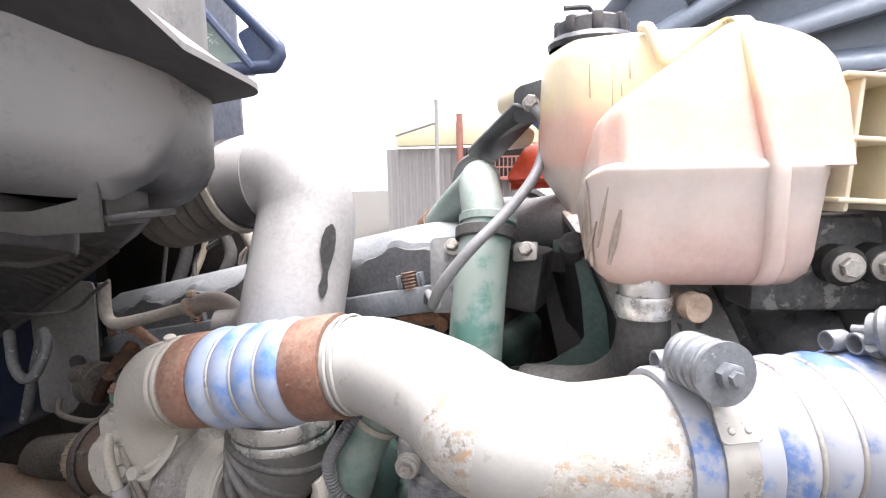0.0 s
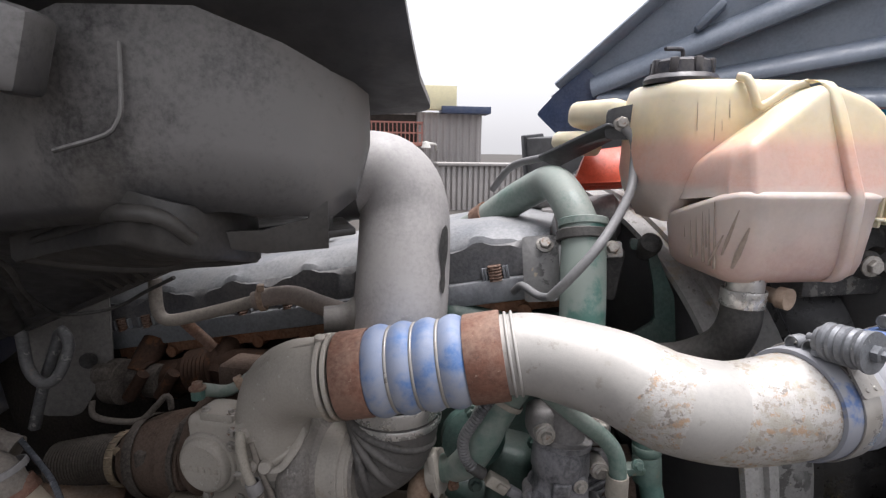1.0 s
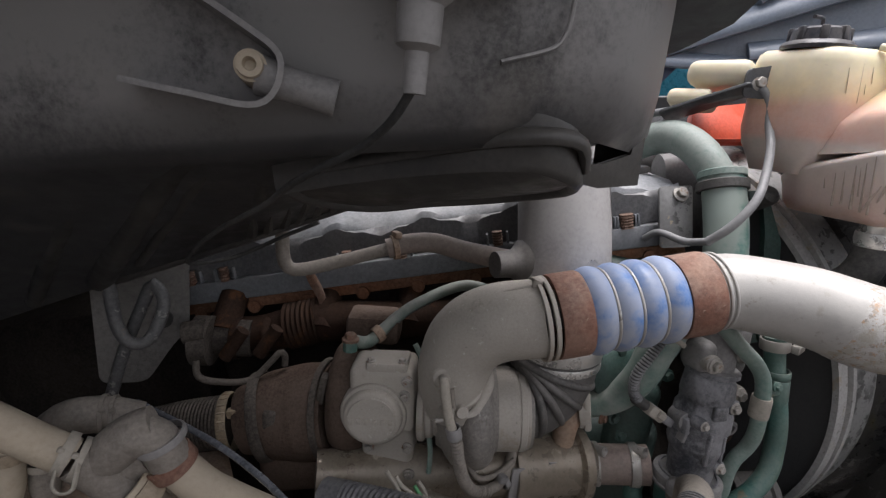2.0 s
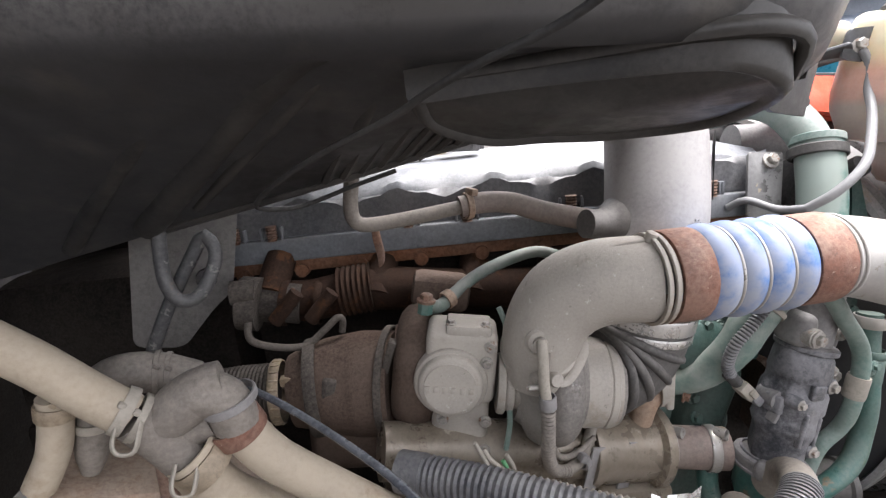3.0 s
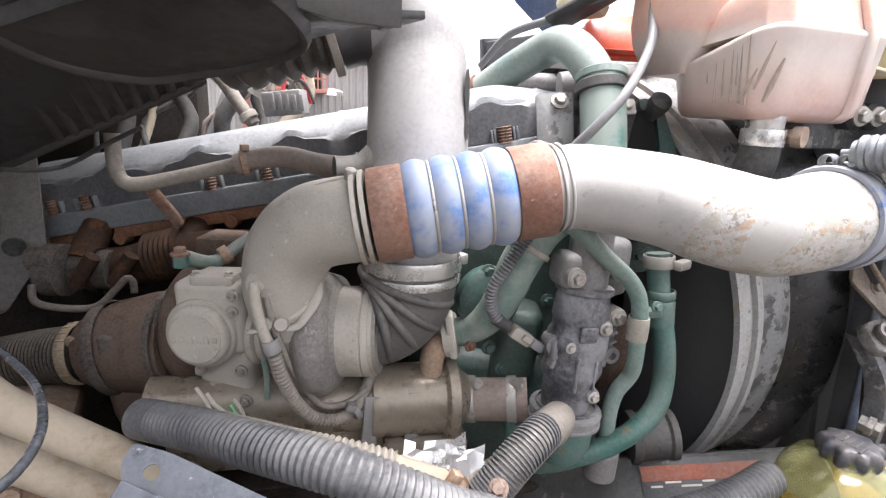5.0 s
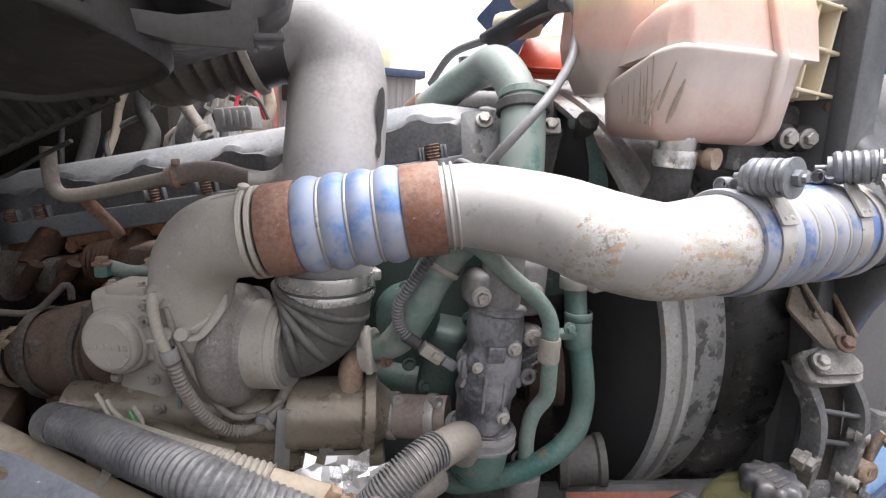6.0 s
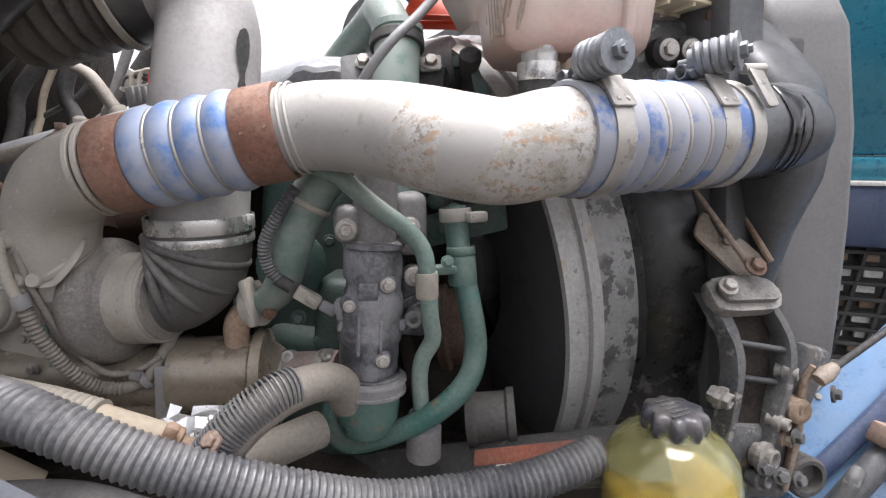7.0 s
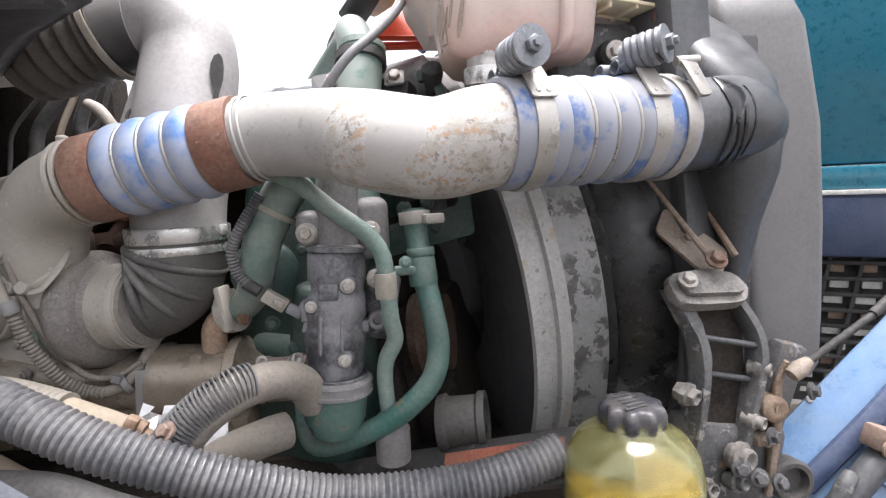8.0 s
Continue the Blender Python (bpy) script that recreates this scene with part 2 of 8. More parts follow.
M_SHROUD = mat("scuffed_fan_shroud", (0.29, 0.285, 0.275), 0.6, 0.0, 0.5, (0.36, 0.35, 0.335), 0.3, 0.18, 0.4, spots=(((0.27, 0.225, 0.16), 24.0, 0.55, 0.08), ((0.12, 0.11, 0.10), 70.0, 0.60, 0.04)))
M_PEEL = mat("peeling_shroud_paint", (0.20, 0.198, 0.195), 0.55, 0.0, 0.3, (0.25, 0.245, 0.235), 0.3, 0.15, 0.2, spots=(((0.03, 0.029, 0.028), 26.0, 0.535, 0.012, 7.0, 0.42), ((0.40, 0.33, 0.24), 50.0, 0.62, 0.05)))
M_SKIRT = mat("flaking_black_skirt", (0.013, 0.013, 0.014), 0.32, 0.0, 0.2, (0.12, 0.117, 0.113), 0.2, 0.25, 0.4, spots=(((0.10, 0.098, 0.095), 9.0, 0.60, 0.03), ((0.085, 0.083, 0.08), 70.0, 0.60, 0.05, 9.0, 0.5)))
M_BLUEPAINT = mat("light_blue_truck_paint", (0.10, 0.21, 0.39), 0.35, 0.0, 0.45, (0.22, 0.27, 0.32), 0.4, 0.12, 0.1, coat=0.4)
M_TEAL = mat("teal_truck_paint", (0.01, 0.17, 0.25), 0.35, 0.0, 0.25, (0.12, 0.26, 0.30), 0.3, 0.25, 0.1, coat=0.3)
M_CABPAINT = mat("dark_blue_cab_paint", (0.012, 0.018, 0.045), 0.4, 0.0, 0.3, (0.07, 0.075, 0.09), 0.3, 0.2, 0.1)
M_NAVY = mat("navy_bumper_paint", (0.03, 0.05, 0.11), 0.5, 0.0, 0.3, (0.16, 0.17, 0.2), 0.3, 0.2, 0.1)
M_ORANGE = mat("red_orange_truck_paint", (0.62, 0.075, 0.03), 0.4, 0.0, 0.2, (0.5, 0.25, 0.18), 0.4, 0.15, 0.1)
M_AMBER = mat("amber_fluid", (0.34, 0.22, 0.02), 0.1, 0.0, 0.0, trans=0.55, vary=0.05, bump=0.0)
M_CLEAR = mat("yellowed_clear_plastic", (0.86, 0.84, 0.46), 0.05, 0.0, 0.08, (0.45, 0.40, 0.25), 0.15, 0.05, 0.0, trans=0.95)
M_GLASS = mat("dusty_green_glass", (0.55, 0.66, 0.60), 0.1, 0.0, 0.35, (0.5, 0.5, 0.46), 0.2, 0.1, 0.0, trans=0.6)
M_WALL = mat("corrugated_wall_sheet", (0.33, 0.31, 0.30), 0.6, 0.0, 0.3, (0.4, 0.38, 0.36), 0.2, 0.2, 0.0)
M_YELLOWWALL = mat("cream_fascia", (0.72, 0.66, 0.42), 0.6, 0.0, 0.2, (0.6, 0.55, 0.45), 0.2, 0.12, 0.0)
M_RAILRED = mat("red_oxide_steelwork", (0.33, 0.12, 0.09), 0.6, 0.0, 0.2, DUST, 0.3, 0.2, 0.0)
M_GROUND = mat("yard_gravel_and_dirt", (0.048, 0.043, 0.038), 0.9, 0.0, 0.5, (0.078, 0.069, 0.06), 0.2, 0.35, 0.6, 60.0)
M_LABEL = mat("faded_orange_label", (0.26, 0.07, 0.04), 0.6, 0.0, 0.35, (0.28, 0.2, 0.15), 0.3, 0.3, 0.1)
M_INK = mat("faded_print", (0.62, 0.58, 0.5), 0.7, 0.0, 0.3)
M_VENT = mat("grey_vent_hose", (0.14, 0.14, 0.145), 0.55, 0.0, 0.5, (0.25, 0.247, 0.243), 0.4, 0.12, 0.1)
M_PANEL = mat("mottled_grey_panel", (0.14, 0.132, 0.123), 0.75, 0.0, 0.45, (0.21, 0.197, 0.18), 0.2, 0.25, 0.5)
M_OXIDE = mat("pink_brown_rubber_sleeve", (0.20, 0.15, 0.13), 0.7, 0.0, 0.6, (0.30, 0.265, 0.23), 0.4, 0.2, 0.2)
M_SMUDGE = mat("dried_coolant_stain", (0.27, 0.215, 0.175), 0.5, 0.0, 0.4, (0.36, 0.30, 0.25), 0.2, 0.2, 0.1)
M_WHITE = mat("white_plastic", (0.75, 0.74, 0.7), 0.5, 0.0, 0.2)
M_WIRE_RED = mat("red_cable_sheath", (0.55, 0.04, 0.05), 0.4, 0.0, 0.15)
M_WIRE_GREEN = mat("green_cable_sheath", (0.05, 0.25, 0.09), 0.4, 0.0, 0.15)
M_SOOTCAST = mat("sooty_grey_casting", (0.05, 0.043, 0.038), 0.8, 0.1, 0.5, (0.165, 0.145, 0.125), 0.3, 0.35, 0.6, 220.0)
M_STAY = mat("dust_greyed_black_steel", (0.05, 0.05, 0.053), 0.55, 0.0, 0.8, (0.135, 0.132, 0.128), 0.3, 0.3, 0.4, spots=(((0.26, 0.25, 0.235), 40.0, 0.58, 0.05), ((0.13, 0.085, 0.05), 30.0, 0.60, 0.06)))
M_PITTED = mat("pitted_cast_aluminium", (0.20, 0.185, 0.165), 0.7, 0.15, 0.8, (0.26, 0.238, 0.21), 0.45, 0.15, 0.6, 210.0, spots=(((0.15, 0.13, 0.112), 50.0, 0.60, 0.07), ((0.44, 0.42, 0.38), 95.0, 0.64, 0.05)))
M_OILY = mat("oil_stained_cast_metal", (0.20, 0.165, 0.125), 0.33, 0.35, 0.55, (0.25, 0.22, 0.18), 0.5, 0.15, 0.15, patches=9.0, spots=(((0.12, 0.085, 0.05), 11.0, 0.53, 0.14), ((0.42, 0.38, 0.31), 24.0, 0.64, 0.05)))
M_SOOTRUST = mat("soot_blackened_rust", (0.026, 0.015, 0.011), 0.88, 0.0, 0.2, (0.07, 0.045, 0.03), 0.3, 0.3, 0.7, 220.0, spots=(((0.07, 0.032, 0.016), 22.0, 0.55, 0.10),))
M_TAUPE = mat("dusty_taupe_hose", (0.16, 0.14, 0.12), 0.75, 0.0, 0.8, (0.27, 0.24, 0.205), 0.4, 0.2, 0.3)
M_RIBHOSE = mat("ribbed_intake_rubber", (0.045, 0.04, 0.036), 0.6, 0.0, 0.8, (0.22, 0.195, 0.16), 0.65, 0.2, 0.2)
M_BRASS = mat("dull_brass_band", (0.27, 0.21, 0.14), 0.6, 0.4, 0.5, (0.34, 0.29, 0.23), 0.3, 0.3, 0.3)
M_RUSTDUST = mat("rusty_dusted_steel", (0.19, 0.125, 0.08), 0.75, 0.1, 0.75, (0.31, 0.275, 0.235), 0.3, 0.3, 0.4)
M_ELBOW = mat("dusty_elbow_rubber", (0.055, 0.052, 0.05), 0.6, 0.0, 0.75, (0.205, 0.19, 0.175), 0.75, 0.2, 0.3)
M_FAN = mat("dusty_fan_plastic", (0.075, 0.075, 0.078), 0.6, 0.0, 0.4, (0.11, 0.106, 0.102), 0.2, 0.12, 0.1)
M_TANHOSE = mat("ochre_stained_fitting", (0.26, 0.16, 0.10), 0.7, 0.0, 0.7, (0.33, 0.28, 0.23), 0.4, 0.3, 0.3)

# soot and dry rust hardly shine
for m in (M_SOOTRUST, M_TURBINE, M_SOOTCAST, M_DARK, M_GASKET):
    m.node_tree.nodes["Principled BSDF"].inputs["Specular IOR Level"].default_value = 0.1

# ---- building blocks ----


def vec(p):
    return Vector(p)


def root_of(ob):
    while ob.parent:
        ob = ob.parent
    return ob


def thing(name, at, label, category, group="", kind=""):
    ob = new(name)
    ob.empty_display_size = 0.02
    ob.location = at
    return tagged(ob, label, category, group, kind)


def part(name, bm, material, parent, label="", kind="", sharp=38):
    """Links bm, whose points are in the world, as one mesh under a thing or a part."""
    me = bpy.data.meshes.new(name)
    if parent is not None:
        bmesh.ops.translate(bm, verts=bm.verts, vec=-root_of(parent).location)
    bmesh.ops.recalc_face_normals(bm, faces=bm.faces)
    bm.to_mesh(me)
    bm.free()
    me.materials.append(material)
    for p in me.polygons:
        p.use_smooth = True
    me.set_sharp_from_angle(angle=radians(sharp))
    ob = new(name, me)
    ob.parent = parent
    if label or kind:
        tagged(ob, label, kind=kind)
    return ob


def mesh():
    return bmesh.new()


def smooth_path(pts, step=0.01):
    """Catmull-Rom through the points, at even steps."""
    p = [vec(q) for q in pts]
    if len(p) == 2:
        dense = [p[0].lerp(p[1], i / 20) for i in range(21)]
    else:
        ext = [p[0] * 2 - p[1], *p, p[-1] * 2 - p[-2]]
        dense = []
        for i in range(1, len(ext) - 2):
            a, b, c, d = ext[i - 1 : i + 3]
            for k in range(24):
                t = k / 24
                dense.append(0.5 * (2 * b + (c - a) * t + (2 * a - 5 * b + 4 * c - d) * t * t + (3 * b - a - 3 * c + d) * t ** 3))
        dense.append(p[-1])
    run = [0.0]
    for a, b in zip(dense, dense[1:]):
        run.append(run[-1] + (b - a).length)
    count = max(int(run[-1] / step), 2)
    out, j = [], 0
    for i in range(count + 1):
        s = run[-1] * i / count
        while j < len(run) - 2 and run[j + 1] < s:
            j += 1
        f = (s - run[j]) / max(run[j + 1] - run[j], 1e-9)
        out.append(dense[j].lerp(dense[j + 1], min(f, 1)))
    return out, run[-1]


def tube(bm, pts, r, seg=16, step=0.01, radius=None, caps=True, flat=1.0):
    """A round tube. r: one radius, or one for each point given. radius: a function of run and length that replaces r."""
    path, length = smooth_path(pts, step)
    n = len(path)
    tangent = [(path[min(i + 1, n - 1)] - path[max(i - 1, 0)]).normalized() for i in range(n)]
    side = tangent[0].orthogonal().normalized()
    rings = []
    for i, (q, t) in enumerate(zip(path, tangent)):
        side = (side - t * side.dot(t)).normalized()
        other = t.cross(side)
        s = i / (n - 1)
        if radius:
            rad = radius(s * length, length)
        elif isinstance(r, (int, float)):
            rad = r
        else:
            x = s * (len(r) - 1)
            k = min(int(x), len(r) - 2)
            rad = r[k] + (r[k + 1] - r[k]) * (x - k)
        rings.append([bm.verts.new(q + (side * math.cos(a) + other * math.sin(a) * flat) * rad) for a in (2 * math.pi * j / seg for j in range(seg))])
    for a, b in zip(rings, rings[1:]):
        for j in range(seg):
            bm.faces.new((a[j], a[(j + 1) % seg], b[(j + 1) % seg], b[j]))
    if caps:
        bm.faces.new(rings[0][::-1])
        bm.faces.new(rings[-1])
    return bm


def ribbed(bm, pts, r, pitch=0.008, depth=0.0018, seg=18):
    """A corrugated hose."""
    return tube(bm, pts, r, seg, pitch / 5, lambda s, length: r - depth + depth * 2 * (0.5 + 0.5 * math.cos(2 * math.pi * s / pitch)) ** 0.6)


def lathe(bm, at, axis, profile, seg=24, turn=0.0):
    """Turns (along, radius) pairs about an axis through at."""
    axis = vec(axis).normalized()
    side = axis.orthogonal().normalized()
    other = axis.cross(side)
    rings = []
    for h, r in profile:
        c = vec(at) + axis * h
        if r <= 1e-6:
            rings.append([bm.verts.new(c)])
        else:
            rings.append([bm.verts.new(c + (side * math.cos(a) + other * math.sin(a)) * r) for a in (turn + 2 * math.pi * j / seg for j in range(seg))])
    for a, b in zip(rings, rings[1:]):
        for j in range(seg):
            k = (j + 1) % seg
            if len(a) == 1 and len(b) > 1:
                bm.faces.new((a[0], b[k], b[j]))
            elif len(b) == 1 and len(a) > 1:
                bm.faces.new((a[j], a[k], b[0]))
            elif len(a) > 1:
                bm.faces.new((a[j], a[k], b[k], b[j]))
    return bm


def band(bm, at, axis, r, width, thick=0.0015, seg=32):
    """A flat strap round an axis, with an inside."""
    w, o = width / 2, r + thick
    return lathe(bm, at, axis, ((-w, r), (-w, o), (-w * 0.8, o + thick * 0.4), (w * 0.8, o + thick * 0.4), (w, o), (w, r), (-w, r)), seg)


def bolt(bm, at, axis, r=0.008, height=None, washer=1.45):
    """A hexagon head on a round flange."""
    h = height or r * 0.95
    lathe(bm, at, axis, ((-0.002, 0), (-0.002, r * washer), (r * 0.18, r * washer), (r * 0.3, r * 1.1), (r * 0.3, 0)), 16)
    lathe(bm, at, axis, ((r * 0.2, 0), (r * 0.2, r), (h, r), (h + r * 0.15, r * 0.85), (h + r * 0.15, 0)), 6)
    return bm


def box(bm, at, size, rot=(0, 0, 0), bevel=0.004, m=None, segs=2):
    """A block with rounded edges. m: a frame in place of at and rot."""
    f = m or (Matrix.Translation(at) @ Euler([radians(a) for a in rot]).to_matrix().to_4x4())
    made = bmesh.ops.create_cube(bm, size=1.0, matrix=f @ Matrix.Diagonal((*size, 1)))
    if bevel:
        edges = list({e for v in made["verts"] for e in v.link_edges})
        bmesh.ops.bevel(bm, geom=edges, offset=bevel, segments=segs, profile=0.5, affect="EDGES", clamp_overlap=True)
    return bm


def slab(bm, outline, frame_, thick, bevel=0.002):
    """A plate: an outline of (a, b) in the plane of frame_, raised by thick."""
    low = [bm.verts.new(frame_ @ Vector((a, b, 0))) for a, b in outline]
    high = [bm.verts.new(frame_ @ Vector((a, b, thick))) for a, b in outline]
    n = len(outline)
    faces = [bm.faces.new(low[::-1]), bm.faces.new(high)]
    for i in range(n):
        faces.append(bm.faces.new((low[i], low[(i + 1) % n], high[(i + 1) % n], high[i])))
    if bevel:
        edges = list({e for f in faces[:2] for e in f.edges})
        bmesh.ops.bevel(bm, geom=edges, offset=bevel, segments=2, profile=0.5, affect="EDGES", clamp_overlap=True)
    return bm


def round_outline(pts, r, n=4):
    """Rounds the corners of a flat outline."""
    out, k = [], len(pts)
    for i in range(k):
        a, b, c = (Vector(pts[j % k]).to_2d() for j in (i - 1, i, i + 1))
        u, v = (a - b), (c - b)
        d = min(r, u.length * 0.45, v.length * 0.45)
        p, q = b + u.normalized() * d, b + v.normalized() * d
        for s in range(n + 1):
            t = s / n
            out.append(tuple(p * (1 - t) ** 2 + b * 2 * t * (1 - t) + q * t * t))
    return out


def loft(bm, sections, caps=True):
    """Skins closed rings of points of one count."""
    rings = [[bm.verts.new(p) for p in s] for s in sections]
    k = len(rings[0])
    for a, b in zip(rings, rings[1:]):
        for j in range(k):
            bm.faces.new((a[j], a[(j + 1) % k], b[(j + 1) % k], b[j]))
    if caps:
        bm.faces.new(rings[0][::-1])
        bm.faces.new(rings[-1])
    return bm


def axes(at, x, z):
    """A frame at a place from its x and (about) its z."""
    x = vec(x).normalized()
    y = vec(z).cross(x).normalized()
    z = x.cross(y)
    m = Matrix((x, y, z)).transposed().to_4x4()
    m.translation = at
    return m


def tow(name, label, category, pts, r, material, group="", ribs=None, **kw):
    """A loose hose, cable or pipe as a thing of one mesh."""
    t = thing(name, pts[0], label, category, group)
    bm = mesh()
    if ribs:
        ribbed(bm, pts, r, *ribs)
    else:
        tube(bm, pts, r, **kw)
    part(name + "_body", bm, material, t)
    return t

# ---- the engine's own frame: u along the crankshaft, w up ----
EO = vec((-0.063, 0.568, 1.488))
EU = vec((0.675, -0.265, 0.156)).normalized()
EV = vec((0, 0, 1)).cross(EU).normalized()
EW = EU.cross(EV)
ENGINE = Matrix((EU, EV, EW)).transposed().to_4x4()
ENGINE.translation = EO


def on_engine(u, v, w):
    return EO + EU * u + EV * v + EW * w


# ---- ground, yard and buildings ----
bm = mesh()
for a, b in ((-1, -1), (1, -1), (1, 1), (-1, 1)):
    bm.verts.new((a * 400, b * 400, 0))
bm.faces.new(bm.verts)
tagged(part("ground", bm, M_GROUND, None), "dusty gravel yard reaching far off", "ground", kind="structure")


def workshop_building():
    x0, y0 = -4.0, 17.0
    t = thing("workshop_building", (x0, y0, 0), "grey corrugated workshop with cream fascia and red balcony", "building")

    def sheet(name, x1, x2, z1, z2, y, material, pitch=0.22, depth=0.05):
        bm = mesh()
        n = int((x2 - x1) / pitch * 4)
        prof = (0, 0, 1, 1)
        low, high = [], []
        for i in range(n + 1):
            x = x1 + (x2 - x1) * i / n
            d = prof[i % 4] * depth
            low.append(bm.verts.new((x, y - d, z1)))
            high.append(bm.verts.new((x, y - d, z2)))
        for i in range(n):
            bm.faces.new((low[i], low[i + 1], high[i + 1], high[i]))
        bb = [bm.verts.new(p) for p in ((x1, y + 0.15, z1), (x2, y + 0.15, z1), (x2, y + 0.15, z2), (x1, y + 0.15, z2))]
        bm.faces.new(bb[::-1])
        return part(name, bm, material, t)

    sheet("wall", -4.0, 2.9, 0, 3.55, y0, M_WALL)
    bm = mesh()
    box(bm, (-0.55, y0 + 4, 1.8), (6.9, 7.6, 3.5), bevel=0)
    part("side_wall", bm, M_WALL, t)
    bm = mesh()
    box(bm, (-0.8, y0 - 0.05, 4.0), (5.6, 0.5, 0.75), bevel=0.01)
    part("fascia", bm, M_YELLOWWALL, t, "cream sheet fascia")
    bm = mesh()
    box(bm, (2.3, y0 - 0.05, 3.62), (1.6, 0.9, 0.22), bevel=0.01)
    part("eave", bm, M_NAVY, t, "dark eave")
    # flat slab on the wall; the doorway's inner shade is its dark colour
    bm = mesh()
    box(bm, (-0.3, y0 - 0.1, 3.0), (2.0, 0.12, 0.9), bevel=0.005)
    part("doorway", bm, M_DARK, t, "flat dark slab for the shaded doorway behind the balcony")
    bal = mesh()
    box(bal, (-0.1, y0 - 0.5, 2.5), (1.9, 0.9, 0.12), bevel=0.005)
    for i in range(15):
        box(bal, (-1.0 + i * 0.13, y0 - 0.93, 2.86), (0.035, 0.035, 0.6), bevel=0)
    for z in (2.85, 3.17):
        box(bal, (-0.1, y0 - 0.93, z), (1.9, 0.05, 0.05), bevel=0)
    for x in (-1.03, 0.83):
        box(bal, (x, y0 - 0.5, 3.17), (0.05, 0.9, 0.05), bevel=0)
    part("balcony", bal, M_RAILRED, t, "red oxide steel balcony")
    bm = mesh()
    tube(bm, ((-1.5, y0 - 0.3, 0), (-1.5, y0 - 0.3, 4.6)), 0.11, 10)
    part("downpipe", bm, M_RAILRED, t, "brown downpipe")
    bm = mesh()
    tube(bm, ((1.35, y0 - 0.1, 2.35), (1.3, y0 - 0.5, 2.5), (1.0, y0 - 0.9, 2.55)), 0.04, 8, 0.05)
    lathe(bm, (0.95, y0 - 0.9, 2.6), (0, 0, -1), ((0, 0), (0.02, 0.12), (0.2, 0.16), (0.2, 0)), 12)
    part("wall_lamp", bm, M_WHITE, t, "white wall lamp on a bracket")
    t.location += vec((0.3, 0, -0.6))
    return t


workshop_building()

t = thing("container_shed", (2.6, 14.5, 0), "low grey ribbed metal shed", "shed")
bm = mesh()
box(bm, (3.6, 15.2, 1.05), (4.2, 1.3, 2.05), bevel=0.01)
wall = part("shed_wall", bm, M_WALL, t)
for i in range(26):
    bm = mesh()
    box(bm, (1.6 + i * 0.16, 14.53, 1.05), (0.1, 0.12, 2.1), bevel=0.01)
    part("rib", bm, M_WALL, wall)
bm = mesh()
box(bm, (3.6, 15.15, 2.13), (4.3, 1.5, 0.08), bevel=0.01)
part("roof", bm, M_WALL, t)
t.location.z -= 0.8

# a street pole beyond the yard
t = thing("street_pole", (-1.75, 15.0, 0), "grey metal lamp pole with a short arm", "pole")
bm = mesh()
tube(bm, ((-1.75, 15.0, 0), (-1.75, 15.0, 4.2)), 0.06, 10, 0.3)
tube(bm, ((-1.75, 15.0, 3.55), (-3.0, 15.0, 3.2)), 0.05, 8, 0.3)
part("mast", bm, M_WALL, t)

# red painted wing on the far side of the engine
t = thing("red_wing_panel", (0.3, 0.69, 1.5), "red-orange painted wing panel beyond the engine", "body panel")
bm = mesh()
slab(bm, round_outline(((-0.20, -0.055), (0.55, -0.045), (0.55, 0.05), (0.05, 0.035), (-0.16, 0.01)), 0.015), axes((0.27, 0.655, 1.690), (1, 0.10, 0.03), (-0.05, -0.8, 0.5)), 0.012, 0.003)
wing = part("wing", bm, M_ORANGE, t)
bm = mesh()
tube(bm, ((0.085, 0.632, 1.636), (0.30, 0.65, 1.645), (0.80, 0.70, 1.66)), 0.008, 8)
part("rolled_edge", bm, M_ORANGE, wing)
bm = mesh()
box(bm, (0.30, 0.74, 1.565), (0.05, 0.03, 0.22), (20, 0, 0), 0.004)
part("bracket", bm, M_SHELL, t, "dark steel bracket")

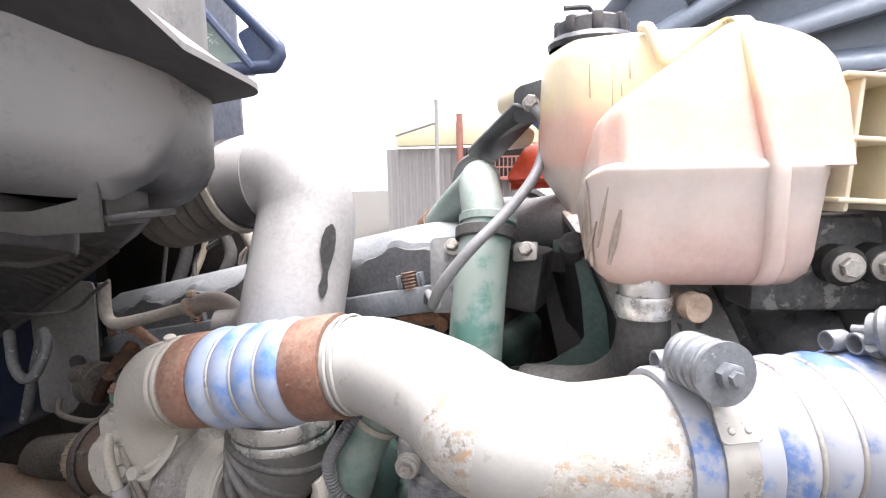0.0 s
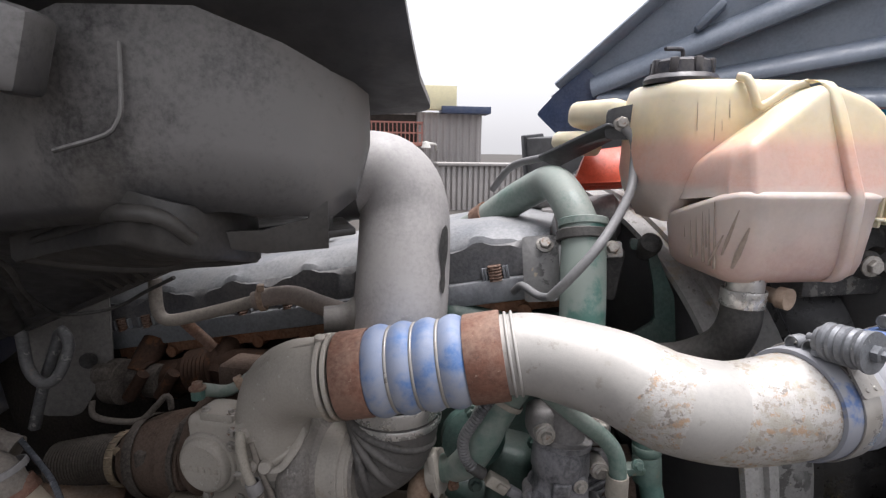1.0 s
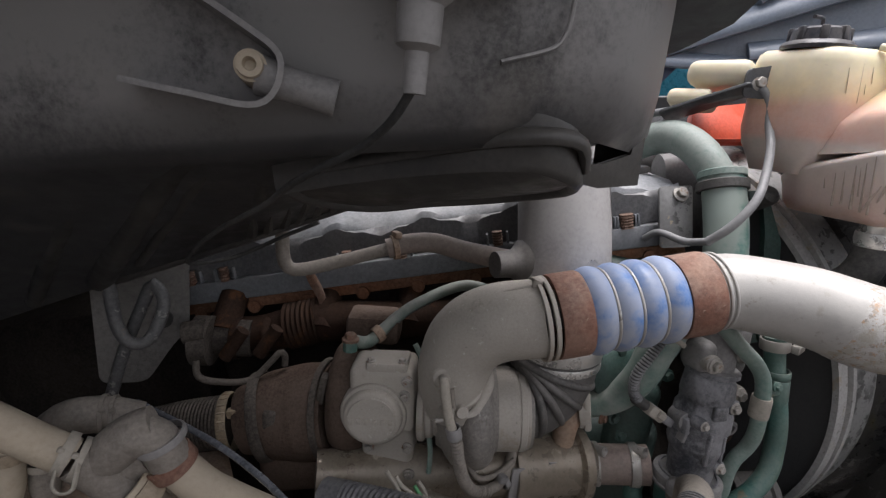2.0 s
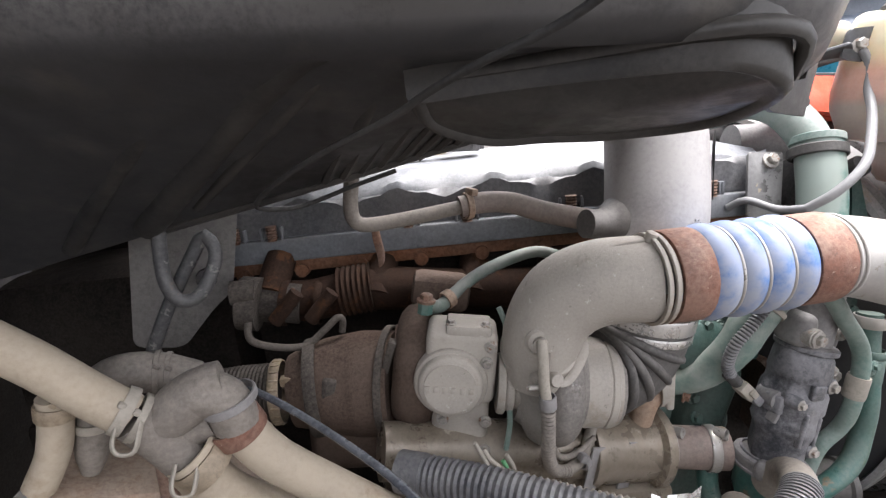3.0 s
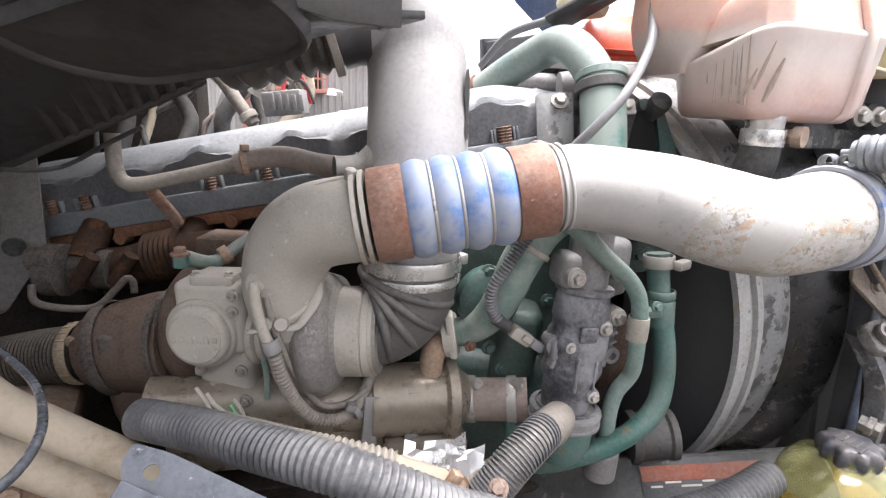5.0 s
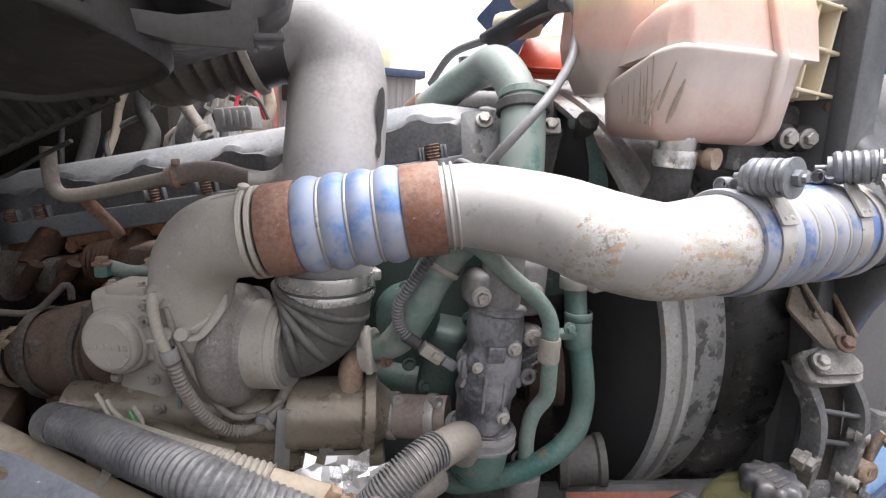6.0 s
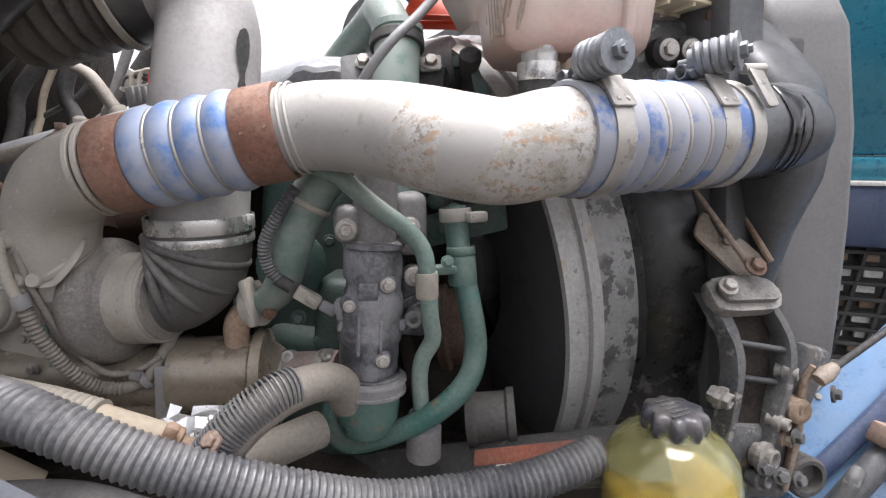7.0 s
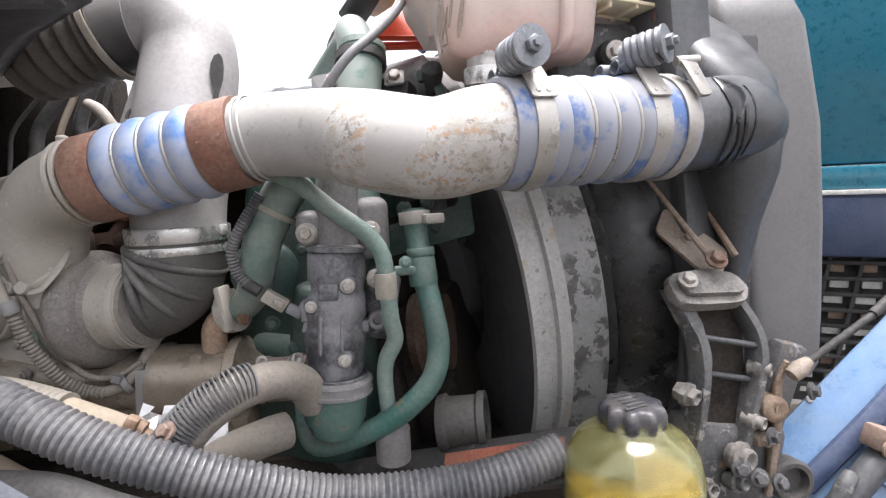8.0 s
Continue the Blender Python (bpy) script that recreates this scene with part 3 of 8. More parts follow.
# teal truck beside this one
def teal_truck():
    t = thing("teal_truck", (2.2, 1.6, 0), "weathered teal truck with a navy bumper and step grilles", "truck")
    f = axes((1.75, 1.55, 0), (0.82, -0.57, 0), (0, 0, 1))

    def block(name, a, b, c, size, material, label="", bevel=0.02):
        bm = mesh()
        box(bm, None, size, bevel=bevel, m=f @ Matrix.Translation((a, b, c)))
        return part(name, bm, material, t, label)

    block("cab_side", 0.6, 0.45, 1.90, (2.6, 0.8, 1.25), M_TEAL)
    block("lower_band", 0.6, 0.42, 1.22, (2.6, 0.8, 0.10), M_TEAL, "teal sill band")
    block("bumper", 0.6, 0.40, 1.03, (2.6, 0.78, 0.26), M_NAVY, "navy bumper")
    block("white_strip", 0.25, 0.012, 1.165, (1.0, 0.02, 0.02), M_WHITE, "white strip", 0.003)
    block("step_back", 0.6, 0.52, 0.55, (2.6, 0.6, 0.72), M_RUBBER, "dark step recess")
    for i in range(9):
        bm = mesh()
        box(bm, None, (2.5, 0.03, 0.018), bevel=0.003, m=f @ Matrix.Translation((0.6, 0.16, 0.86 - i * 0.07)))
        part("grille_bar", bm, M_RUBBER, t)
    for i in range(22):
        bm = mesh()
        box(bm, None, (0.016, 0.03, 0.66), (0, 0, 0), 0.003, m=f @ Matrix.Translation((-0.62 + i * 0.115, 0.165, 0.58)) @ Euler((0, radians(9), 0)).to_matrix().to_4x4())
        part("grille_bar", bm, M_RUBBER, t)
    for i in range(9):
        for j in range(10):
            bm = mesh()
            box(bm, None, (0.07, 0.03, 0.035), bevel=0.004, m=f @ Matrix.Translation((-0.55 + j * 0.115 + (i % 2) * 0.02, 0.2, 0.83 - i * 0.07)))
            part("reflector", bm, M_WHITE if (i * 7 + j * 3) % 3 else M_TANHOSE, t)
    t.location.z += 0.12
    return t


teal_truck()

# ---- the bonnet tipped open, beyond the coolant tank ----
def bonnet():
    t = thing("tipped_bonnet", (0.4, 0.95, 2.0), "grey-blue underside of a tipped-open truck bonnet with ribs", "bonnet")
    f = axes((0.16, 0.99, 1.83), (0.80, -0.52, -0.06), (-0.52, -0.80, 0.05))
    bm = mesh()
    nx, ny = 24, 12

    def sheet(i, j, lift):
        b = j / ny * 1.5
        left = b * 0.95 + 0.02 * math.sin(b * 9)
        a = left + (2.4 - left) * i / nx
        return f @ Vector((a, b, lift + 0.10 * math.sin(a * 1.3) - 0.12 * b * b))

    low = {(i, j): bm.verts.new(sheet(i, j, 0.0)) for i in range(nx + 1) for j in range(ny + 1)}
    high = {(i, j): bm.verts.new(sheet(i, j, -0.02)) for i in range(nx + 1) for j in range(ny + 1)}
    for i in range(nx):
        for j in range(ny):
            bm.faces.new((low[i, j], low[i + 1, j], low[i + 1, j + 1], low[i, j + 1]))
            bm.faces.new((high[i, j], high[i, j + 1], high[i + 1, j + 1], high[i + 1, j]))
    for j in range(ny):
        for i in (0, nx):
            bm.faces.new((low[i, j], low[i, j + 1], high[i, j + 1], high[i, j]))
    for i in range(nx):
        for j in (0, ny):
            bm.faces.new((low[i, j], low[i + 1, j], high[i + 1, j], high[i, j]))
    part("shell", bm, M_HOOD, t)
    for a1, b1, a2, b2, r in ((0.02, 0.02, 1.3, 1.22, 0.022), (0.10, 0.02, 1.5, 0.62, 0.034), (0.30, 0.03, 1.8, 0.33, 0.03), (0.12, 0.0, 2.2, 0.02, 0.03)):
        bm = mesh()
        tube(bm, [f @ Vector((a1 + (a2 - a1) * s, b1 + (b2 - b1) * s, 0.012 + 0.10 * math.sin((a1 + (a2 - a1) * s) * 1.3) - 0.12 * (b1 + (b2 - b1) * s) ** 2)) for s in (0, 0.25, 0.5, 0.75, 1)], r, 12, 0.04, flat=0.45)
        part("rib", bm, M_HOOD, t)
    for a1, b1 in ((0.32, 0.16), (0.40, 0.24)):
        bm = mesh()
        box(bm, None, (0.07, 0.016, 0.05), bevel=0.006, m=f @ Matrix.Translation((a1, b1, 0.04)) @ Euler((0, 0, radians(50))).to_matrix().to_4x4())
        part("web", bm, M_HOOD, t)
    bm = mesh()
    slab(bm, round_outline(((-0.075, 0.01), (0.03, -0.075), (0.12, 0.05), (0.02, 0.125)), 0.006), f @ Matrix.Translation((0.05, -0.055, 0.01)), 0.012, 0.004)
    part("corner_flap", bm, M_NAVY, t, "dark navy corner flap")
    return t


bonnet()

# ---- engine: head, valve cover, block ----
engine = thing("diesel_engine", on_engine(-0.3, 0.2, -0.7), "dusty six-cylinder truck diesel engine with grey valve cover", "engine")
bm = mesh()
# valve cover with a wavy shoulder
n = 60
def cover_outline(u):
    wave = 0.062 + 0.012 * math.cos(2 * math.pi * (u + 0.02) / 0.165) ** 3
    drop = 0.028 * max(0.0, (u - 0.0) / 0.1) if u > 0 else 0
    return ((0.0, -0.004), (0.0, wave - 0.012), (0.006, wave), (0.03, 0.082 - drop), (0.045, 0.090 - drop), (0.30, 0.095 - drop), (0.34, 0.06), (0.34, -0.004))
loft(bm, [[on_engine(-0.84 + 0.94 * i / n, v, w) for v, w in cover_outline(-0.84 + 0.94 * i / n)] for i in range(n + 1)])
valve_cover = part("valve_cover", bm, M_COVER, engine, "grey valve cover dusty on top", sharp=30)
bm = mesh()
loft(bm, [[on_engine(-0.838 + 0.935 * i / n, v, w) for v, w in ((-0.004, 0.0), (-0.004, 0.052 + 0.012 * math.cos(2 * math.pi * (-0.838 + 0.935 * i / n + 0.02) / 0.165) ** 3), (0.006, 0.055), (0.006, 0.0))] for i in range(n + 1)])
part("cover_face", bm, M_COVER_FACE, valve_cover, "darker front face of the valve cover")
bm = mesh()
box(bm, None, (0.95, 0.40, 0.040), bevel=0.004, m=ENGINE @ Matrix.Translation((-0.365, 0.185, -0.022)))
part("cover_flange", bm, M_COVER, engine, "grey cover flange")
bm = mesh()
box(bm, None, (0.94, 0.38, 0.022), bevel=0.003, m=ENGINE @ Matrix.Translation((-0.365, 0.186, -0.053)))
for i in range(9):
    lathe(bm, on_engine(-0.80 + i * 0.105, -0.006, -0.062), EV, ((-0.004, 0), (-0.004, 0.012), (0.02, 0.012)), 12)
part("gasket_rail", bm, M_GASKET, engine, "rusty gasket rail")
for i, u in enumerate((-0.80, -0.735, -0.50, -0.40, -0.225, -0.06 + 0.06, 0.005)):
    bm = mesh()
    at = on_engine(u, -0.010, -0.004)
    ribbed(bm, (at, at + EW * 0.026), 0.0085, 0.005, 0.0012, 14)
    part("stud_spring", bm, M_RUSTBOLT, engine)
    for s in (-0.018, 0.018):
        bm = mesh()
        box(bm, None, (0.004, 0.014, 0.022), bevel=0.001, m=ENGINE @ Matrix.Translation((u + s, -0.006, 0.008)))
        part("stud_guard", bm, M_COVER, engine)
bm = mesh()
box(bm, None, (0.92, 0.40, 0.30), bevel=0.01, m=ENGINE @ Matrix.Translation((-0.365, 0.26, -0.21)))
part("cylinder_head", bm, M_DARK, engine, "sooty cylinder head")
bm = mesh()
box(bm, None, (1.5, 0.5, 0.62), bevel=0.02, m=ENGINE @ Matrix.Translation((-0.60, 0.30, -0.66)))
part("block", bm, M_DARK, engine, "dark dusty engine block")
for i in range(9):
    bm = mesh()
    box(bm, None, (0.03, 0.04, 0.45), bevel=0.006, m=ENGINE @ Matrix.Translation((-1.0 + i * 0.13, 0.04, -0.62)))
    part("block_rib", bm, M_DARK, engine)
# dark filler added to close the bright gap behind the turbine
bm = mesh()
box(bm, None, (0.5, 0.5, 0.50), bevel=0.05, m=ENGINE @ Matrix.Translation((-1.12, 0.32, -0.30)))
part("bell_housing", bm, M_DARK, engine, "dark filler block behind the turbine")
bm = mesh()
box(bm, (-0.03, 0.66, 1.22), (0.24, 0.26, 0.42), (0, 8, -21), 0.03, segs=3)
box(bm, (-0.06, 0.58, 1.00), (0.22, 0.14, 0.26), (0, 4, -21), 0.03, segs=3)
box(bm, (-0.045, 0.50, 1.15), (0.07, 0.09, 0.16), (0, 6, -21), 0.02, segs=3)
lathe(bm, (-0.115, 0.475, 1.255), (0, -1, 0.1), ((0, 0.05), (0.02, 0.05), (0.03, 0.035), (0.03, 0)), 20)
for k in range(6):
    bolt(bm, (-0.13 + 0.035 * (k % 3), 0.485, 1.215 + 0.07 * (k // 3)), (0, -1, 0), 0.007)
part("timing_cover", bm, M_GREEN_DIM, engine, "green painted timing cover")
for p in ((-0.11, 0.46, 1.175), (-0.08, 0.47, 1.13), (-0.12, 0.46, 1.30), (0.02, 0.44, 1.37), (-0.02, 0.45, 1.25), (0.115, 0.40, 1.335)):
    bm = mesh()
    bolt(bm, p, (0, -1, 0.1), 0.008)
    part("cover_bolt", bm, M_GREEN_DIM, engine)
# exhaust manifold
bm = mesh()
tube(bm, ((-0.79, 0.80, 1.235), (-0.68, 0.78, 1.235), (-0.58, 0.75, 1.265), (-0.44, 0.70, 1.28), (-0.3, 0.65, 1.30)), (0.034, 0.036, 0.038, 0.036, 0.034), 18)
manifold = part("exhaust_manifold", bm, M_SOOTRUST, engine, "brown rusty exhaust manifold")
for q in ((-0.72, 0.82, 1.30), (-0.55, 0.77, 1.31), (-0.40, 0.72, 1.33), (-0.27, 0.68, 1.36)):
    bm = mesh()
    tube(bm, (q, (q[0] - 0.02, q[1] - 0.05, q[2] - 0.05)), 0.026, 12)
    part("runner", bm, M_SOOTRUST, manifold)
bm = mesh()
ribbed(bm, ((-0.625, 0.755, 1.258), (-0.575, 0.74, 1.272)), 0.041, 0.009, 0.003)
part("manifold_bellows", bm, M_SOOTRUST, engine, "rusty manifold bellows")
# gas valve and its clamps at the rear of the manifold
bm = mesh()
tube(bm, ((-0.79, 0.79, 1.235), (-0.69, 0.765, 1.235)), 0.034, 18)
tube(bm, ((-0.80, 0.74, 1.265), (-0.765, 0.735, 1.27)), 0.019, 12)
lathe(bm, (-0.755, 0.755, 1.24), (-1, 0.3, 0), ((0, 0.0), (0, 0.044), (0.03, 0.044), (0.035, 0.03), (0.035, 0)), 20)
part("gas_valve", bm, M_SOOTCAST, engine, "sooty cast gas valve")
for x in (-0.715, -0.66):
    bm = mesh()
    tube(bm, ((x - 0.02, 0.715, 1.225), (x + 0.012, 0.71, 1.275)), 0.012, 10)
    band(bm, (x, 0.765, 1.237), (1, -0.3, 0.02), 0.036, 0.012)
    part("valve_clamp", bm, M_SOOTRUST, engine)
bm = mesh()
tube(bm, ((-0.775, 0.67, 1.245), (-0.770, 0.66, 1.221), (-0.735, 0.66, 1.208), (-0.692, 0.66, 1.208), (-0.662, 0.66, 1.235), (-0.646, 0.66, 1.252), (-0.638, 0.66, 1.246), (-0.638, 0.66, 1.228)), 0.0055, 10, 0.005)
part("sensing_pipe", bm, M_SOOTCAST, engine, "thin bent sensing pipe")

# rear cab panel behind the manifold, and its loop of pipe
bm = mesh()
f = Matrix(((1, 0, 0, 0), (0, 0, -1, 0.80), (0, 1, 0, 0), (0, 0, 0, 1)))
slab(bm, round_outline(((-0.945, 1.45), (-0.789, 1.45), (-0.797, 1.252), (-0.828, 1.217), (-0.871, 1.152), (-0.945, 1.156)), 0.015), f, 0.006)
t = thing("heat_panel", (-0.9, 0.8, 1.2), "mottled grey heat panel behind the engine", "panel")
part("sheet", bm, M_PANEL, t)
bm = mesh()
lathe(bm, (-0.838, 0.794, 1.275), (0.1, -1, 0), ((0, 0.0), (0.006, 0.016), (0.012, 0.016), (0.012, 0.008), (0.006, 0.0)), 16)
part("grommet", bm, M_RUBBER, t)
tow("grab_loop", "bent dusty steel pipe loop under the cab", "pipe", ((-0.91, 0.72, 1.17), (-0.885, 0.72, 1.25), (-0.85, 0.715, 1.335), (-0.835, 0.71, 1.365), (-0.819, 0.70, 1.342), (-0.827, 0.69, 1.306), (-0.843, 0.685, 1.280), (-0.866, 0.685, 1.277), (-0.882, 0.685, 1.305), (-0.888, 0.69, 1.345), (-0.89, 0.69, 1.40)), 0.0098, M_STAY)

# ---- black air cleaner housing under the cab corner ----
def air_cleaner():
    t = thing("air_cleaner_housing", (-0.6, 0.45, 1.75), "large black moulded air cleaner housing, dusty below", "air cleaner")
    bm = mesh()
    # bucket: sections across x, outlines in (y, z)
    secs = []
    for x, fy, by, zb, zt, zs in ((-1.55, 0.62, 0.95, 1.08, 2.3, 1.52), (-1.10, 0.46, 0.84, 1.265, 2.3, 1.575), (-0.85, 0.36, 0.73, 1.378, 2.3, 1.61), (-0.65, 0.268, 0.63, 1.468, 2.3, 1.64), (-0.50, 0.194, 0.56, 1.538, 2.3, 1.66), (-0.40, 0.19, 0.48, 1.580, 2.3, 1.67), (-0.34, 0.225, 0.45, 1.598, 2.3, 1.662), (-0.305, 0.255, 0.44, 1.612, 2.3, 1.658), (-0.282, 0.285, 0.42, 1.634, 2.3, 1.675), (-0.268, 0.32, 0.40, 1.69, 2.3, 1.73)):
        lo = zs - (0.022 if x > -0.7 else 0.030)
        g = min(1.0, (by - fy) / 0.25)
        ring = [(fy, zt), (fy, zs + 0.10), (fy + 0.003 * g, zs + 0.03), (fy + 0.012 * g, zs - 0.01), (fy + 0.03 * g, zs - 0.03), (fy + 0.07 * g, lo * 0.85 + zb * 0.15 + 0.008), ((fy + by) / 2, lo * 0.48 + zb * 0.52 + 0.008), (by - 0.05 * g, zb + 0.012), (by, zb + 0.03), (by, zt)]
        secs.append([(x, a, b) for a, b in ring])
    loft(bm, secs)
    bucket = part("bucket", bm, M_BLACK, t, sharp=50)
    # oval dish under the front, with a lip
    bm = mesh()
    lip = ((-0.622, 0.327, 1.597), (-0.552, 0.282, 1.619), (-0.502, 0.234, 1.635), (-0.462, 0.19, 1.643), (-0.434, 0.186, 1.639), (-0.417, 0.202, 1.618))
    tube(bm, lip, (0.004, 0.007, 0.009, 0.009, 0.008, 0.006), 10, flat=0.8)
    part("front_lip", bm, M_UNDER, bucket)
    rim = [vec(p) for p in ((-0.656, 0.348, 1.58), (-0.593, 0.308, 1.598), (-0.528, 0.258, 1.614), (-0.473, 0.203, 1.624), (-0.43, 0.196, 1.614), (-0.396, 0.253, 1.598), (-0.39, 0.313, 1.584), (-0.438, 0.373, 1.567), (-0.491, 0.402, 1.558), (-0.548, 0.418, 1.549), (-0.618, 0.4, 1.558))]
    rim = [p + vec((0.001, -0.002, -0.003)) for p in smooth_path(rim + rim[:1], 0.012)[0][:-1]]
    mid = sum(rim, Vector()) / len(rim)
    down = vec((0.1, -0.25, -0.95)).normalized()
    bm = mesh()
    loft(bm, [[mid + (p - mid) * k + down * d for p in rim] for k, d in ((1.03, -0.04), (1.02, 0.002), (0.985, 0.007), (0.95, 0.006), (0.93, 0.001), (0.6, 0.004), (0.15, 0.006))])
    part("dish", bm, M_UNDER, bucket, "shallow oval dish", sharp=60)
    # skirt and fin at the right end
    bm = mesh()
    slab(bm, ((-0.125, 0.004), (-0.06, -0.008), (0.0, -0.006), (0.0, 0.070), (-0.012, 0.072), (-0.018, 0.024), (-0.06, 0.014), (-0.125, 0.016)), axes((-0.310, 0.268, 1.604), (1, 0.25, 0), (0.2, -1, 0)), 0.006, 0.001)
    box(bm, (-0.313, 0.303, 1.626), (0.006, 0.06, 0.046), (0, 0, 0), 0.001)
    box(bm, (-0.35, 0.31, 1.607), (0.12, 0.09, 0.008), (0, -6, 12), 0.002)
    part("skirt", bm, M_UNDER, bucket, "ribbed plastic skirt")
    # ribs on the rear slope
    def under(x, s):
        """A place on the sloping underside: s from 0 at the front to 1 at the back."""
        g = ((-1.55, 0.62, 0.95, 1.08, 1.52), (-1.10, 0.46, 0.84, 1.265, 1.575), (-0.85, 0.36, 0.73, 1.378, 1.61), (-0.65, 0.268, 0.63, 1.468, 1.64), (-0.50, 0.194, 0.56, 1.538, 1.66), (-0.40, 0.19, 0.48, 1.580, 1.67))
        for p, q in zip(g, g[1:]):
            if x <= q[0]:
                k = (x - p[0]) / (q[0] - p[0])
                fy, by, zb, zs = (p[i] + (q[i] - p[i]) * k for i in (1, 2, 3, 4))
                break
        y0, y1, z0, z1 = fy + 0.06, by - 0.05, zs - (0.022 if x > -0.7 else 0.030) + 0.003, zb + 0.012
        return vec((x, y0 + (y1 - y0) * s, z0 + (z1 - z0) * s - 0.002))

    for i in range(9):
        bm = mesh()
        x = -0.510 - i * 0.021
        tube(bm, (under(x, 0.42) + vec((0, 0, 0.008)), under(x - 0.002, 0.7) + vec((0, 0, 0.0075)), under(x - 0.006, 1.0) + vec((0, 0, 0.007))), (0.004, 0.007, 0.008), 8, 0.02)
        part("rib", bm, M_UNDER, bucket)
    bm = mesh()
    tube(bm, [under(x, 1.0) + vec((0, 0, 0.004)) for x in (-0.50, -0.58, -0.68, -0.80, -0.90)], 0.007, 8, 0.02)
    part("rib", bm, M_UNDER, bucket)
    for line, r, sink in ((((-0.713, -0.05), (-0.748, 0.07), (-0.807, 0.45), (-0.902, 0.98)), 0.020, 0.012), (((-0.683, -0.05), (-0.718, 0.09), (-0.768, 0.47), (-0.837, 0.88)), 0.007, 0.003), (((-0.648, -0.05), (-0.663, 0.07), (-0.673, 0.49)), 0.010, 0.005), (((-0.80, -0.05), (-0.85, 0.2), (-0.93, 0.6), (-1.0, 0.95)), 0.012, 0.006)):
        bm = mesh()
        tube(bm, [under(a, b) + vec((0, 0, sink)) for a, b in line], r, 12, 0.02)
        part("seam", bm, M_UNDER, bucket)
    # moulded line and disc on the front
    bm = mesh()
    tube(bm, ((-0.455, 0.1865, 1.775), (-0.457, 0.1855, 1.728), (-0.462, 0.185, 1.713), (-0.472, 0.1845, 1.704), (-0.510, 0.1855, 1.692)), 0.002, 8, 0.006)
    part("moulded_line", bm, M_BLACK, bucket)
    # fender sheet above the bucket, rising towards the front
    bm = mesh()
    out = round_outline(((-1.5, 0.08), (-0.27, 0.08), (-0.252, 0.10), (-0.240, 0.16), (-0.228, 0.22), (-0.2165, 0.27), (-0.192, 0.385), (-0.30, 0.42), (-1.5, 0.60)), 0.03, 6)
    rise = lambda b: (0.38 - b) * 0.17 + max(0.0, 0.27 - b) * 0.35
    low = [bm.verts.new((a, b, 1.744 + rise(b))) for a, b in out]
    high = [bm.verts.new((a, b, 1.751 + rise(b))) for a, b in out]
    bm.faces.new(low[::-1])
    bm.faces.new(high)
    for i in range(len(out)):
        k = (i + 1) % len(out)
        bm.faces.new((low[i], low[k], high[k], high[i]))
    part("fender_sheet", bm, M_BLACK, t, "thin black sheet above the bucket")
    # moulded box
    bm = mesh()
    box(bm, (-0.527, 0.158, 1.766), (0.066, 0.04, 0.060), (0, 16, 0), 0.008)
    part("switch_box", bm, M_BLACK, t, "black moulded box")
    return t


air_cleaner()
t = thing("restriction_gauge", (-0.575, 0.176, 1.702), "grey restriction gauge with red and green window", "gauge")
bm = mesh()
lathe(bm, (-0.572, 0.176, 1.777), (-0.03, -0.02, -1), ((0, 0), (0, 0.030), (0.04, 0.030), (0.05, 0.024), (0.058, 0.015), (0.082, 0.0145), (0.086, 0.008), (0.112, 0.0075), (0.112, 0)), 24)
part("gauge_body", bm, M_SIDE, t)
bm = mesh()
band(bm, (-0.572, 0.176, 1.754), (-0.03, -0.02, -1), 0.0302, 0.012, 0.0006)
part("red_window", bm, M_WIRE_RED, t, "red window band")
bm = mesh()
band(bm, (-0.572, 0.176, 1.767), (-0.03, -0.02, -1), 0.0302, 0.010, 0.0006)
part("green_window", bm, M_WIRE_GREEN, t, "green window band")
tow("gauge_hose", "thin grey rubber hose", "hose", ((-0.576, 0.174, 1.670), (-0.585, 0.190, 1.648), (-0.600, 0.222, 1.626), (-0.628, 0.262, 1.604), (-0.648, 0.305, 1.584), (-0.668, 0.36, 1.557), (-0.715, 0.443, 1.514), (-0.752, 0.53, 1.468), (-0.765, 0.60, 1.430), (-0.71, 0.645, 1.425), (-0.64, 0.62, 1.462), (-0.59, 0.60, 1.488)), 0.0032, M_RUBBER)
t = thing("cab_bracket", (-0.675, 0.28, 1.676), "bent dusty steel bracket with a rust-stained socket bolt", "bracket")
bm = mesh()
f = axes((-0.68, 0.275, 1.676), (1, -0.2, 0), (-0.15, -0.6, 0.2))
path = smooth_path(((-0.764, 0.285, 1.663), (-0.715, 0.272, 1.656), (-0.679, 0.26, 1.651), (-0.663, 0.258, 1.658), (-0.656, 0.258, 1.676), (-0.659, 0.26, 1.69), (-0.68, 0.265, 1.705), (-0.735, 0.28, 1.738)), 0.006)[0]
n = len(path)
secs = []
for i, p in enumerate(path):
    d = (path[min(i + 1, n - 1)] - path[max(i - 1, 0)]).normalized()
    o = vec((0, 1, 0)).cross(d).normalized() * 0.0022
    secs.append([p + o + vec((0, -0.018, 0)), p + o + vec((0, 0.05, 0)), p - o + vec((0, 0.05, 0)), p - o + vec((0, -0.018, 0))])
loft(bm, secs)
part("strap", bm, M_SIDE, t)
bm = mesh()
lathe(bm, (-0.677, 0.242, 1.679), (0.1, 0.9, -0.1), ((0.006, 0.0), (0.006, 0.0035), (0.0, 0.005), (0.0, 0.009), (0.006, 0.0095), (0.006, 0.0115), (0.05, 0.0115), (0.05, 0.0)), 20)
part("socket_bolt", bm, M_BEIGE, t, "rust-stained cream socket bolt")
bm = mesh()
